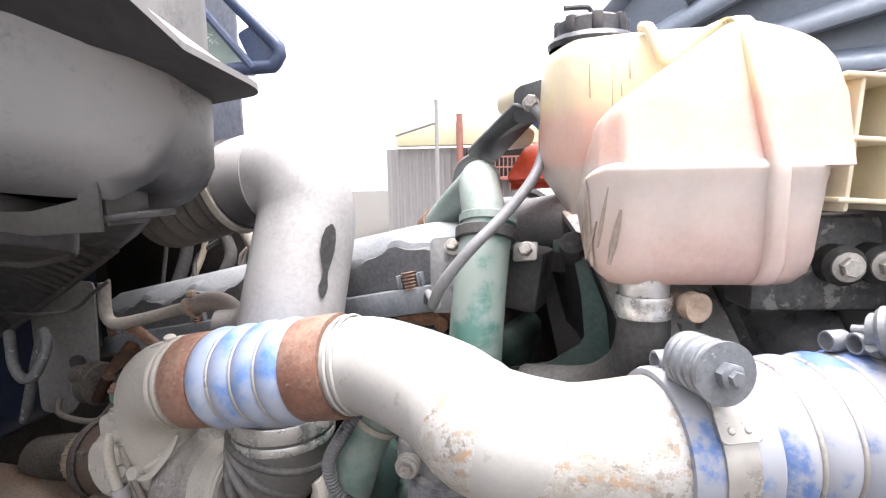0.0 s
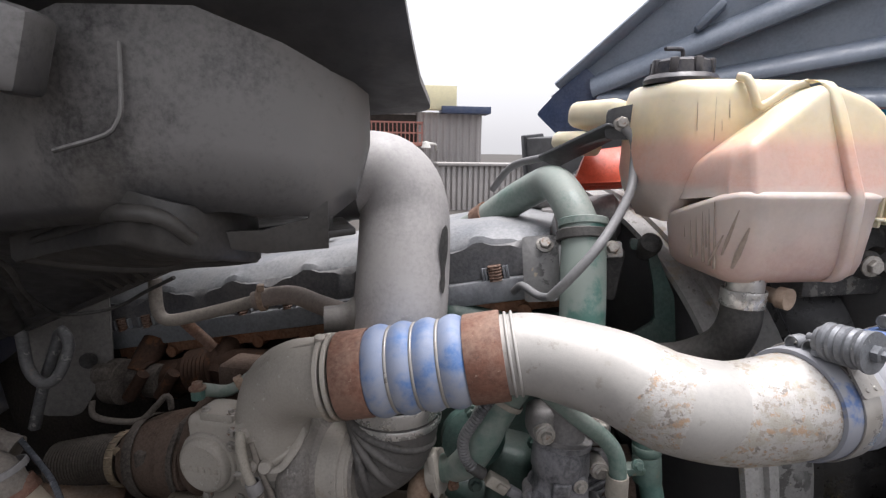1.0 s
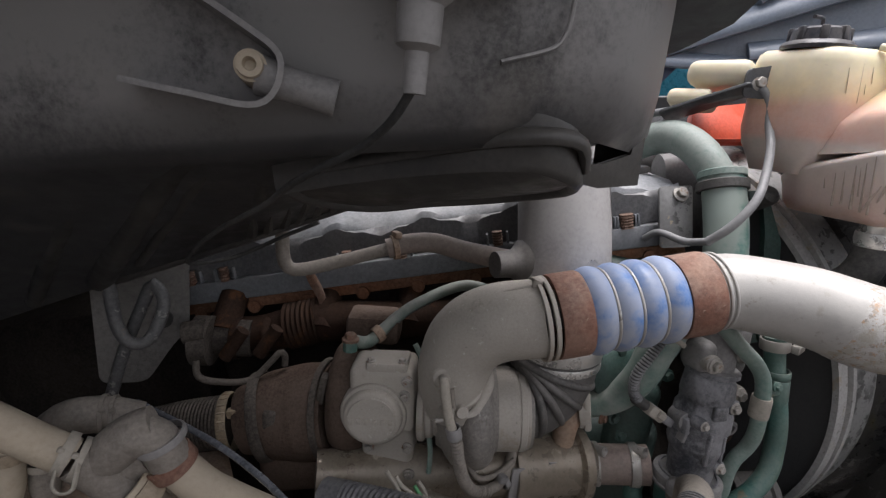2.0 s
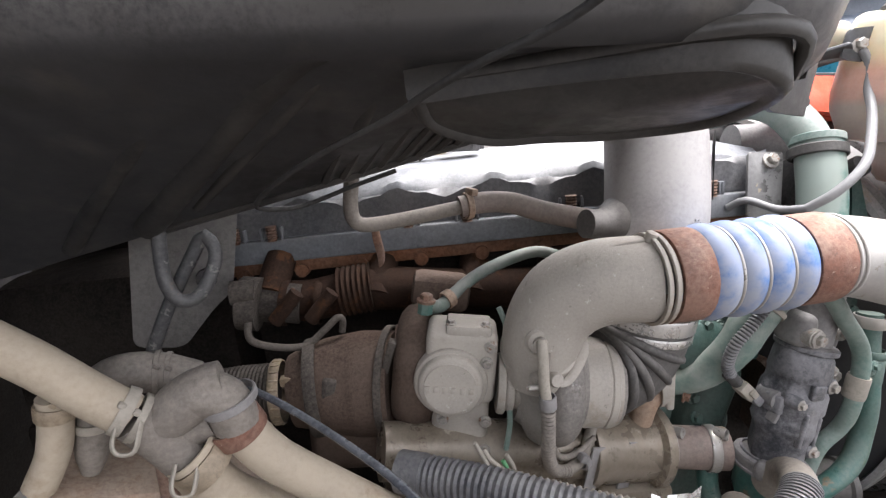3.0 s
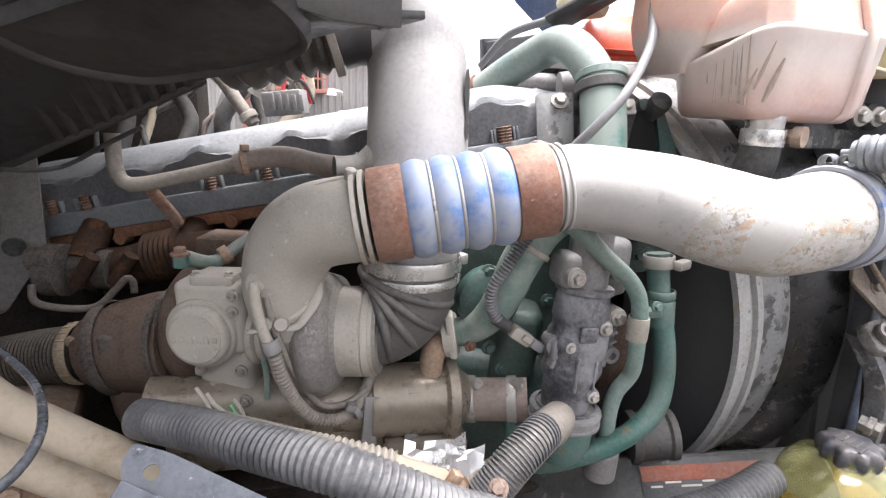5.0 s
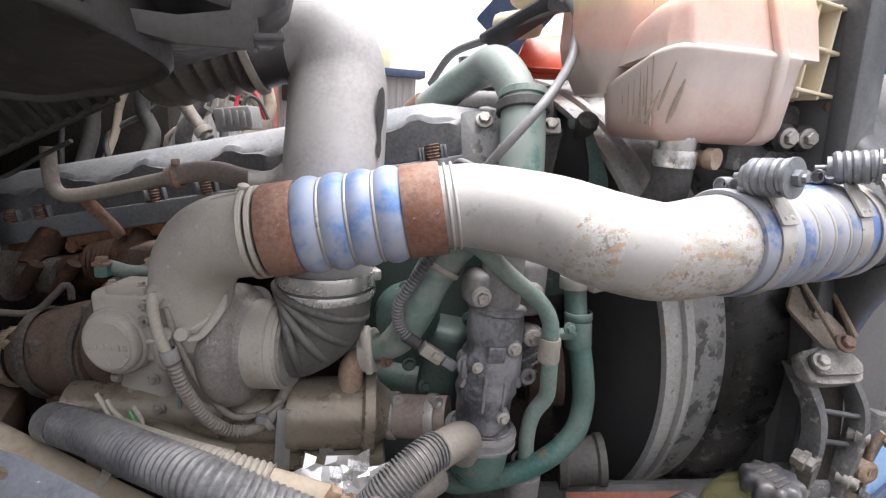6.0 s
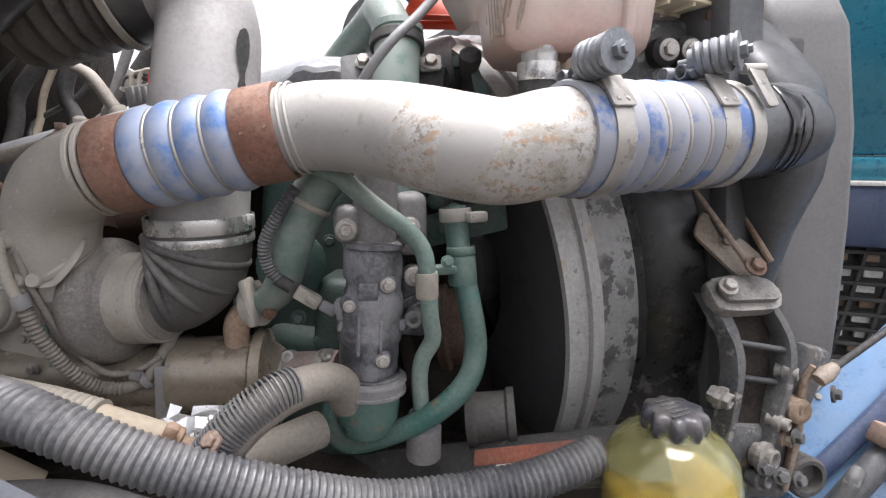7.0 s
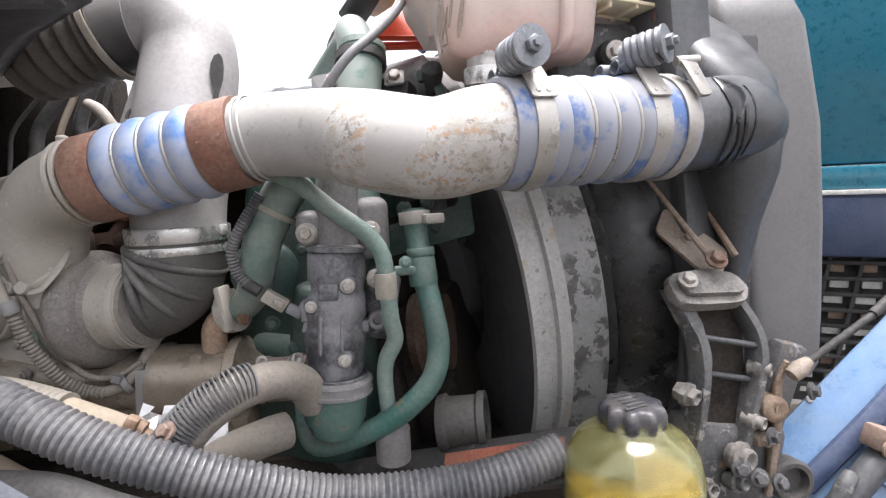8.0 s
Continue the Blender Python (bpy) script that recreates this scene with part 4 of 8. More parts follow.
tube(bm, ((-0.67, 0.26, 1.673), (-0.647, 0.255, 1.667), (-0.615, 0.25, 1.66)), (0.015, 0.012, 0.014), 14)
part("stub", bm, M_SIDE, t)

# ---- charge air: cast elbow, bellows hose, painted pipe, second hose ----
HL, HR = vec((-0.303, 0.387, 1.404)), vec((-0.106, 0.343, 1.4425))
H_AX = (HR - HL).normalized()

t = thing("charge_air_elbow", (-0.407, 0.462, 1.25), "dusty cast aluminium charge air elbow on the turbocharger", "pipe elbow")
bm = mesh()
tube(bm, ((-0.407, 0.462, 1.235), (-0.413, 0.458, 1.30), (-0.402, 0.448, 1.350), (-0.372, 0.424, 1.384), HL - H_AX * 0.01), (0.043, 0.052, 0.055, 0.054, 0.053), 28, 0.008)
elbow = part("elbow", bm, M_CAST, t)
bm = mesh()
for k in (-0.022, -0.012):
    band(bm, HL + H_AX * k, H_AX, 0.0530, 0.006, 0.003)
part("bead", bm, M_CAST, elbow)
bm = mesh()
lathe(bm, (-0.336, 0.386, 1.453), (0.1, -0.2, 1), ((-0.008, 0), (-0.008, 0.007), (0.006, 0.007), (0.008, 0.004), (0.008, 0)), 12)
part("nub", bm, M_CAST, elbow)
bm = mesh()
tube(bm, ((-0.333, 0.386, 1.4515), (-0.375, 0.402, 1.4365), (-0.412, 0.43, 1.408), (-0.442, 0.448, 1.37)), 0.003, 8)
part("seam", bm, M_CAST, elbow)
bm = mesh()
lathe(bm, (-0.443, 0.416, 1.312), (-0.4, -0.8, 0), ((-0.02, 0.02), (0.0, 0.018), (0.003, 0.015), (0.003, 0.009), (0.010, 0.009), (0.010, 0.0)), 18)
part("boss", bm, M_CAST, elbow)
bm = mesh()
BC, BA = vec((-0.411, 0.462, 1.283)), vec((-0.449, -0.345, 0.824))
lathe(bm, BC, BA, ((-0.009, 0.040), (-0.008, 0.048), (-0.003, 0.0535), (0.003, 0.0535), (0.008, 0.049), (0.012, 0.046), (0.012, 0.040)), 40)
lathe(bm, BC - BA * 0.012, BA, ((-0.003, 0.040), (-0.003, 0.0505), (0.002, 0.0505), (0.002, 0.040)), 40)
part("band_clamp", bm, M_CAST, t, "dusty V-band clamp")

def bellows_hose(a, b, r, cuffs, waves, rings, name_label, wave_depth, material):
    t = thing("bellows_hose", a, name_label, "hose", "charge air hoses")
    ax = (b - a).normalized()
    length = (b - a).length
    w0, w1 = cuffs
    bm = mesh()
    prof = []
    span = length - w0 - w1
    steps = 64
    for i in range(steps + 1):
        s = i / steps
        edge = min(s, 1 - s) * waves
        prof.append((w0 + span * s, r + (wave_depth * abs(math.sin(math.pi * waves * s)) ** 0.75 if rings else 0)))
    lathe(bm, a, ax, prof, 40)
    sleeve = part("ribbed_sleeve", bm, material, t, "dusty blue silicone sleeve", sharp=60)
    for s in range(1, waves):
        bm = mesh()
        c = a + ax * (w0 + span * s / waves)
        lathe(bm, c, ax, [(0.0024 * math.cos(k), r + 0.001 + 0.0024 * math.sin(k)) for k in (2 * math.pi * j / 12 for j in range(9))], 40)
        part("wire_ring", bm, M_STEEL, t, "bright wire ring")
    return t, ax, length


t, ax, ln = bellows_hose(HL - H_AX * 0.005, HR + H_AX * 0.004, 0.0535, (0.040, 0.046), 4, True, "blue silicone bellows hose with rust-red ends", 0.0068, M_BLUE)
for c, k in ((0.020, 0.020), (ln - 0.023, 0.023)):
    bm = mesh()
    lathe(bm, HL - H_AX * 0.005 + ax * c, ax, ((-k, 0.0515), (-k, 0.0568), (2e-3 - k, 0.0576), (k - 2e-3, 0.0576), (k + 1e-3, 0.0568), (k + 1e-3, 0.0515)), 40)
    part("end_cuff", bm, M_RED, t, "rust-red end cuff")

PIPE = [HR + H_AX * -0.03, HR + H_AX * 0.01, vec((-0.058, 0.325, 1.448)), vec((0.012, 0.276, 1.441)), vec((0.059, 0.230, 1.428)), vec((0.121, 0.221, 1.417)), vec((0.178, 0.211, 1.427)), vec((0.235, 0.222, 1.432))]
t = thing("charge_air_pipe", PIPE[3], "silver painted charge air pipe, spotted with corrosion", "pipe")
bm = mesh()
tube(bm, PIPE[:6], (0.050, 0.051, 0.0520, 0.0535, 0.0545, 0.0552), 36, 0.008)
charge_pipe = part("pipe", bm, M_PIPE, t)
bm = mesh()
tube(bm, [PIPE[3].lerp(PIPE[4], 0.55), *PIPE[4:]], (0.0546, 0.0552, 0.0560, 0.0566, 0.057), 36, 0.008)
part("corroded_length", bm, M_PIPE_RUSTY, t, "blistered length with rust spots")
bm = mesh()
for k in (0.012, 0.020):
    lathe(bm, HR + H_AX * k, H_AX, [(0.002 * math.cos(q), 0.0525 + 0.002 * math.sin(q)) for q in (2 * math.pi * j / 12 for j in range(9))], 36)
part("bead", bm, M_PIPE, charge_pipe)

H2A, H2B = vec((0.198, 0.213, 1.430)), vec((0.416, 0.257, 1.437))
AX2 = (H2B - H2A).normalized()
t, ax, ln = bellows_hose(H2A, H2B, 0.058, (0.05, 0.05), 4, True, "dusty blue silicone hose with spring-loaded clamps", 0.0055, M_BLUE_DUSTY)
for c, prof in ((H2A, ((-0.012, 0.056), (-0.012, 0.0605), (-0.008, 0.062), (0.05, 0.062), (0.055, 0.058))), (H2B, ((-0.055, 0.058), (-0.05, 0.062), (0.004, 0.062), (0.008, 0.0605), (0.008, 0.056)))):
    bm = mesh()
    lathe(bm, c, ax, prof, 40)
    part("smooth_end", bm, M_BLUE_DUSTY, t)


def spring_clamp(c, ax, r, spring_from, spring_dir, name="spring_clamp"):
    t = thing("spring_clamp", c, "zinc band clamp with a heavy coil spring", "hose clamp", "spring clamps")
    bm = mesh()
    band(bm, c, ax, r, 0.024, 0.0016, 44)
    part("strap", bm, M_STEEL, t, "dusty steel band")
    s, d = vec(spring_from), vec(spring_dir).normalized()
    bm = mesh()
    turns, pts = 5, []
    for i in range(turns * 14 + 1):
        a = 2 * math.pi * i / 14
        side = d.orthogonal().normalized()
        pts.append(s + d * (0.010 + 0.042 * i / (turns * 14)) + (side * math.cos(a) + d.cross(side) * math.sin(a)) * 0.0155)
    tube(bm, pts, 0.0052, 8, 0.004)
    lathe(bm, s, d, ((0.006, 0), (0.006, 0.0145), (0.054, 0.0145), (0.054, 0)), 16)
    part("spring", bm, M_SPRING, t, "grey coil spring")
    bm = mesh()
    tube(bm, (s - d * 0.006, s + d * 0.066), 0.0045, 10)
    lathe(bm, s, d, ((0.054, 0), (0.054, 0.0215), (0.057, 0.0215), (0.058, 0.0)), 24)
    lathe(bm, s, d, ((0.057, 0), (0.057, 0.0090), (0.064, 0.0090), (0.065, 0.0075), (0.065, 0.005), (0.069, 0.0045), (0.069, 0.0)), 6)
    part("t_bolt", bm, M_SPRING, t, "T-bolt with nut")
    bm = mesh()
    for k in (0.002, -0.017):
        band(bm, s + d * k - vec((0, 0, 0.010)), ax, 0.0070, 0.016, 0.0014, 20)
    part("strap_loop", bm, M_SPRING, t)
    bm = mesh()
    # tab with two rivets
    tabn = (vec((0, -0.80, 0.6)) - ax * vec((0, -0.80, 0.6)).dot(ax)).normalized()
    f = axes(c + tabn * (r + 0.002), ax, tabn)
    slab(bm, round_outline(((-0.015, -0.012), (0.015, -0.012), (0.012, 0.035), (-0.012, 0.035)), 0.004), f, 0.003, 0.0008)
    for k in (-0.006, 0.006):
        lathe(bm, f @ Vector((k, -0.004, 0.003)), tabn, ((0, 0.003), (0.0012, 0.002), (0.0015, 0)), 8)
    part("tab", bm, M_STEEL, t, "riveted tab")
    return t


spring_clamp(H2A + AX2 * 0.020, AX2, 0.0625, (0.201, 0.209, 1.506), (0.22, -0.96, 0.08))
spring_clamp(H2B - AX2 * 0.052, AX2, 0.0625, (0.350, 0.240, 1.517), (0.62, -0.75, 0.13))
t = thing("band_clamp", H2B, "dusty steel band clamp with a slotted lug", "hose clamp")
bm = mesh()
band(bm, H2B - AX2 * 0.008, AX2, 0.0625, 0.02, 0.002, 44)
part("strap", bm, M_STEEL, t)
bm = mesh()
f = axes((0.426, 0.208, 1.491), (0.85, 0.2, 0.1), (0, -0.8, 0.4))
slab(bm, round_outline(((-0.009, -0.03), (0.009, -0.03), (0.011, 0.02), (-0.011, 0.02)), 0.004), f, 0.005, 0.001)
tube(bm, ((0.409, 0.216, 1.509), (0.439, 0.218, 1.511)), 0.006, 12)
part("lug", bm, M_STEEL, t)

# ---- turbocharger ----
turbo = thing("turbocharger", (-0.40, 0.50, 1.05), "dust-covered turbocharger with a cast actuator", "turbocharger")
bm = mesh()
# spiral of the compressor
pts, rad = [], []
CC = vec((-0.362, 0.485, 1.215))
cax = vec((0.86, -0.30, 0.05)).normalized()
cs = cax.orthogonal().normalized()
co = cax.cross(cs)
for i in range(25):
    a = 2 * math.pi * i / 24
    pts.append(CC + (cs * math.cos(a) + co * math.sin(a)) * 0.062)
    rad.append(0.024 + 0.010 * i / 24)
tube(bm, pts, rad, 18, 0.01)
lathe(bm, CC, cax, ((-0.06, 0.0), (-0.06, 0.055), (-0.03, 0.075), (0.02, 0.075), (0.035, 0.062), (0.085, 0.060), (0.085, 0)), 36)
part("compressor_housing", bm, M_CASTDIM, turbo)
bm = mesh()
lathe(bm, CC, cax, ((0.026, 0.050), (0.026, 0.0645), (0.062, 0.0645), (0.064, 0.0625), (0.080, 0.0625), (0.080, 0.050)), 40)
part("inlet_drum", bm, M_CAST, turbo, "smooth grey inlet drum")
bm = mesh()
band(bm, CC + cax * 0.070, cax, 0.0615, 0.010, 0.002)
part("clamp", bm, M_CAST, turbo)
bm = mesh()
band(bm, (-0.672, 0.659, 1.137), (0.9, -0.2, 0.2), 0.073, 0.018, 0.002)
box(bm, (-0.665, 0.592, 1.168), (0.02, 0.014, 0.035), (0, 0, -15), 0.003)
part("outlet_clamp", bm, M_SOOTCAST, turbo, "dirty steel outlet clamp")
bm = mesh()
tube(bm, ((-0.409, 0.462, 1.259), (-0.402, 0.458, 1.226), (-0.392, 0.456, 1.191), (-0.377, 0.460, 1.162), (-0.358, 0.470, 1.144)), (0.042, 0.037, 0.037, 0.036, 0.022), 24, 0.008)
outlet = part("outlet", bm, M_PITTED, turbo, "pitted cast compressor outlet")
bm = mesh()
tube(bm, ((-0.381, 0.425, 1.261), (-0.374, 0.420, 1.235), (-0.367, 0.422, 1.206), (-0.364, 0.428, 1.184)), (0.004, 0.006, 0.006, 0.004), 10, 0.006, flat=0.6)
part("casting_edge", bm, M_CAST, outlet, "rubbed pale casting edge")
for p in ((-0.438, 0.408, 1.264), (-0.418, 0.406, 1.264)):
    bm = mesh()
    lathe(bm, p, (-0.1, -1, 0.25), ((-0.014, 0.0095), (0.002, 0.0095), (0.0045, 0.008), (0.0045, 0)), 16)
    part("joint_bolt", bm, M_CAST, turbo)
bm = mesh()
tube(bm, ((-0.458, 0.405, 1.257), (-0.436, 0.403, 1.258)), 0.0035, 10)
part("joint_screw", bm, M_BOLT, turbo)
bm = mesh()
tube(bm, ((-0.412, 0.406, 1.257), (-0.399, 0.408, 1.259), (-0.387, 0.412, 1.272), (-0.373, 0.420, 1.293), (-0.370, 0.430, 1.308)), (0.004, 0.006, 0.007, 0.007, 0.005), 10, 0.006, flat=0.5)
part("clamp_lug", bm, M_CAST, turbo, "curved clamp lug")
# actuator block
bm = mesh()
f = axes((-0.505, 0.502, 1.243), (0.86, -0.36, 0.05), (0, 0, 1))
box(bm, None, (0.096, 0.070, 0.103), bevel=0.011, m=f @ Matrix.Translation((0, 0.02, 0.0)), segs=4)
actuator = part("actuator", bm, M_CAST, turbo, "rounded cast actuator block")
bm = mesh()
box(bm, None, (0.080, 0.075, 0.11), bevel=0.012, m=f @ Matrix.Translation((0.004, 0.037, -0.10)), segs=4)
part("lower_casting", bm, M_CAST, actuator)
bm = mesh()
box(bm, None, (0.060, 0.05, 0.016), bevel=0.004, m=f @ Matrix.Translation((0.008, 0.012, 0.052)))
part("top_lid", bm, M_CAST, actuator)
for dx in (-0.016, 0.030):
    bm = mesh()
    bolt(bm, f @ Vector((dx, -0.004, 0.060)), f.col[2][:3], 0.005)
    part("screw", bm, M_BOLT, actuator)
for k in range(3):
    bm = mesh()
    lathe(bm, f @ Vector((0.052 + 0.012 * k, 0.012, -0.03)), f.col[0][:3], ((0, 0), (0, 0.040 - 0.004 * k), (0.003, 0.042 - 0.004 * k), (0.009, 0.042 - 0.004 * k), (0.012, 0.038 - 0.004 * k), (0.012, 0)), 28)
    part("collar_ring", bm, M_CAST, actuator)
bm = mesh()
lathe(bm, f @ Vector((-0.012, -0.012, -0.02)), -vec(f.col[1][:3]), ((-0.01, 0.050), (0.004, 0.050), (0.007, 0.048), (0.008, 0.044), (0.016, 0.043), (0.019, 0.040), (0.020, 0.036), (0.0215, 0.035), (0.0215, 0.0)), 40)
cover_disc = part("round_cover", bm, M_CAST, actuator, "round cover disc")
for k in range(6):
    bm = mesh()
    box(bm, None, (0.007, 0.003, 0.010 - 0.002 * (k % 2)), bevel=0.0008, m=f @ Matrix.Translation((-0.042 + 0.0115 * k, -0.0335, -0.022)))
    part("raised_mark", bm, M_CAST, cover_disc)
for a, c in ((0.038, 0.035), (0.034, 0.012), (0.038, -0.075), (-0.02, -0.075), (0.04, -0.12)):
    bm = mesh()
    bolt(bm, f @ Vector((a, -0.016, c)), -vec(f.col[1][:3]), 0.006)
    part("screw", bm, M_BOLT, actuator)
bm = mesh()
box(bm, None, (0.05, 0.05, 0.04), bevel=0.008, m=f @ Matrix.Translation((0.05, -0.005, -0.165)))
tube(bm, (f @ Vector((0.03, -0.03, -0.145)), f @ Vector((0.06, -0.04, -0.14)), f @ Vector((0.115, -0.03, -0.165)), f @ Vector((0.15, -0.02, -0.18))), 0.013, 12)
for k in range(5):
    bolt(bm, f @ Vector((-0.01 + 0.022 * k, -0.02, -0.185 - 0.006 * (k % 2))), (-0.3, -0.9, 0.1), 0.007)
box(bm, None, (0.16, 0.06, 0.05), bevel=0.01, m=f @ Matrix.Translation((0.04, 0.02, -0.20)))
part("oil_block", bm, M_OILY, turbo)
bm = mesh()
lathe(bm, (-0.548, 0.545, 1.302), (0, 0, 1), ((0, 0), (0, 0.011), (0.016, 0.011), (0.018, 0.008), (0.018, 0)), 8)
part("green_fitting", bm, M_GREEN, turbo, "green banjo fitting")
bm = mesh()
bolt(bm, (-0.548, 0.545, 1.320), (0, 0, 1), 0.009)
part("fitting_bolt", bm, M_RUSTBOLT, turbo)
bm = mesh()
tube(bm, ((-0.545, 0.555, 1.312), (-0.51, 0.585, 1.295), (-0.47, 0.605, 1.318), (-0.42, 0.615, 1.345), (-0.34, 0.62, 1.37), (-0.28, 0.60, 1.36)), (0.011, 0.010, 0.0095, 0.0095, 0.0095, 0.0095), 12)
part("oil_feed_pipe", bm, M_GREENGREY, turbo, "pale green oil feed pipe")
bm = mesh()
band(bm, (-0.495, 0.593, 1.303), (0.8, 0.3, 0.4), 0.0115, 0.014, 0.002)
part("pipe_nut", bm, M_TANHOSE, turbo)
bm = mesh()
tube(bm, ((-0.46, 0.50, 1.325), (-0.45, 0.49, 1.30), (-0.453, 0.475, 1.27), (-0.447, 0.465, 1.22), (-0.44, 0.46, 1.17), (-0.44, 0.46, 1.13)), 0.004, 8)
part("green_cable", bm, M_GREEN_PALE, turbo, "thin green sensor pipe")
for m, pts in ((M_CREAM, ((-0.520, 0.405, 1.190), (-0.511, 0.400, 1.176), (-0.503, 0.392, 1.162), (-0.494, 0.382, 1.146), (-0.488, 0.376, 1.130))), (M_CREAM, ((-0.508, 0.402, 1.182), (-0.500, 0.396, 1.170), (-0.488, 0.388, 1.160), (-0.484, 0.382, 1.140))), (M_WIRE_GREEN, ((-0.482, 0.398, 1.165), (-0.474, 0.392, 1.152), (-0.464, 0.386, 1.142), (-0.452, 0.382, 1.128))), (M_CREAM, ((-0.478, 0.398, 1.172), (-0.468, 0.392, 1.156), (-0.466, 0.386, 1.136)))):
    bm = mesh()
    tube(bm, pts, 0.0028, 8, 0.004)
    part("loose_wire", bm, m, turbo, "thin loose wire")
# turbine side
bm = mesh()
tube(bm, ((-0.705, 0.668, 1.128), (-0.665, 0.658, 1.138), (-0.61, 0.643, 1.146), (-0.555, 0.615, 1.158)), (0.056, 0.074, 0.082, 0.080), 30, 0.008)
box(bm, (-0.60, 0.655, 1.06), (0.15, 0.12, 0.10), (0, -8, -18), 0.03, segs=3)
part("turbine_outlet", bm, M_TURBINE, turbo, "heat-browned turbine outlet")
bm = mesh()
pts = [vec((-0.53, 0.60, 1.195)) + (vec((0.33, 0.94, 0)) * math.cos(a) + vec((0, 0, 1)) * math.sin(a)) * 0.06 for a in (2 * math.pi * i / 24 for i in range(25))]
tube(bm, pts, 0.036, 16, 0.01)
lathe(bm, (-0.56, 0.615, 1.19), (0.94, -0.33, 0.1), ((0, 0), (0, 0.06), (0.06, 0.06), (0.06, 0)), 30)
box(bm, (-0.49, 0.64, 1.30), (0.09, 0.07, 0.05), (0, 0, -20), 0.012)
part("turbine_housing", bm, M_TURBINE, turbo, "rusty turbine housing")
bm = mesh()
band(bm, (-0.566, 0.620, 1.160), (0.85, -0.45, 0.15), 0.081, 0.011, 0.003)
box(bm, (-0.585, 0.575, 1.225), (0.012, 0.02, 0.05), (0, 10, -20), 0.003)
part("turbine_clamp", bm, M_SOOTCAST, turbo, "dull dusty V-band")
t = thing("exhaust_flex_pipe", (-0.78, 0.69, 1.11), "braided exhaust hose with a worm clamp", "hose")
bm = mesh()
ribbed(bm, ((-0.86, 0.70, 1.10), (-0.79, 0.69, 1.115), (-0.735, 0.675, 1.125)), 0.044, 0.006, 0.0012, 26)
part("braid", bm, M_SOOTCAST, t)
bm = mesh()
band(bm, (-0.728, 0.672, 1.126), (0.9, -0.2, 0.15), 0.0465, 0.016, 0.002)
box(bm, (-0.715, 0.635, 1.165), (0.03, 0.016, 0.014), (0, -10, -15), 0.003)
clamp = part("worm_clamp", bm, M_BRASS, t, "brassy worm clamp")
for i in range(22):
    a = 2 * math.pi * i / 22
    bm = mesh()
    box(bm, vec((-0.728, 0.672, 1.126)) + (vec((0.2, 0.98, 0)) * math.cos(a) + vec((-0.15, 0, 0.99)) * math.sin(a)) * 0.0495, (0.012, 0.0035, 0.0025), bevel=0.0006)
    part("tooth", bm, M_BRASS, clamp)

# compressor inlet elbow with ribs
inlet = thing("compressor_inlet", (-0.28, 0.472, 1.20), "ribbed grey rubber compressor inlet elbow", "hose")
bm = mesh()
JT = vec((-0.236, 0.472, 1.320))
tube(bm, (JT + vec((0, 0, 0.0)), (-0.238, 0.472, 1.285), (-0.248, 0.473, 1.252), (-0.272, 0.475, 1.228), (-0.30, 0.477, 1.222)), (0.068, 0.068, 0.066, 0.062, 0.060), 36, 0.008)
body = part("elbow", bm, M_ELBOW, inlet)
for k, (c, d) in enumerate((((-0.243, 0.472, 1.283), (0.35, 0, 1)), ((-0.252, 0.472, 1.262), (0.7, 0, 0.9)), ((-0.268, 0.473, 1.247), (1.0, 0, 0.7)), ((-0.285, 0.475, 1.236), (1.2, 0, 0.3)))):
    bm = mesh()
    lathe(bm, c, d, [(0.0065 * math.cos(q), 0.0670 - k * 0.0012 + 0.008 * math.sin(q)) for q in (2 * math.pi * j / 12 for j in range(13))], 40)
    part("rib", bm, M_ELBOW, body)
bm = mesh()
band(bm, JT + vec((0, 0, 0.002)), (0, 0, 1), 0.0695, 0.022, 0.002)
band(bm, JT + vec((0, 0, -0.020)), (0, 0, 1), 0.0690, 0.012, 0.0015)
box(bm, JT + vec((0.068, -0.02, 0.006)), (0.012, 0.02, 0.016), (0, 0, 20), 0.003)
part("worm_clamp", bm, M_BRIGHT, inlet, "bright steel worm clamp")

# ---- intake pipe ----
t = thing("intake_pipe", (-0.235, 0.475, 1.33), "large grey plastic intake pipe with a dark scuff", "pipe")
bm = mesh()
tube(bm, (JT + vec((0, 0, -0.01)), (-0.233, 0.482, 1.38), (-0.226, 0.50, 1.46), (-0.220, 0.527, 1.535), (-0.218, 0.552, 1.595), (-0.231, 0.562, 1.638), (-0.264, 0.568, 1.658), (-0.33, 0.577, 1.648)), (0.064, 0.067, 0.072, 0.072, 0.072, 0.071, 0.068, 0.064), 36, 0.008)
intake = part("pipe", bm, M_INTAKE, t)
bm = mesh()
lathe(bm, (-0.284, 0.505, 1.443), (-1, -0.05, 0.0), ((-0.06, 0.050), (-0.010, 0.048), (0.002, 0.044), (0.012, 0.036), (0.020, 0.028), (0.028, 0.0225), (0.040, 0.0205), (0.058, 0.0200), (0.058, 0.0)), 28)
part("side_port", bm, M_ELBOW, intake, "dull rubber side port")
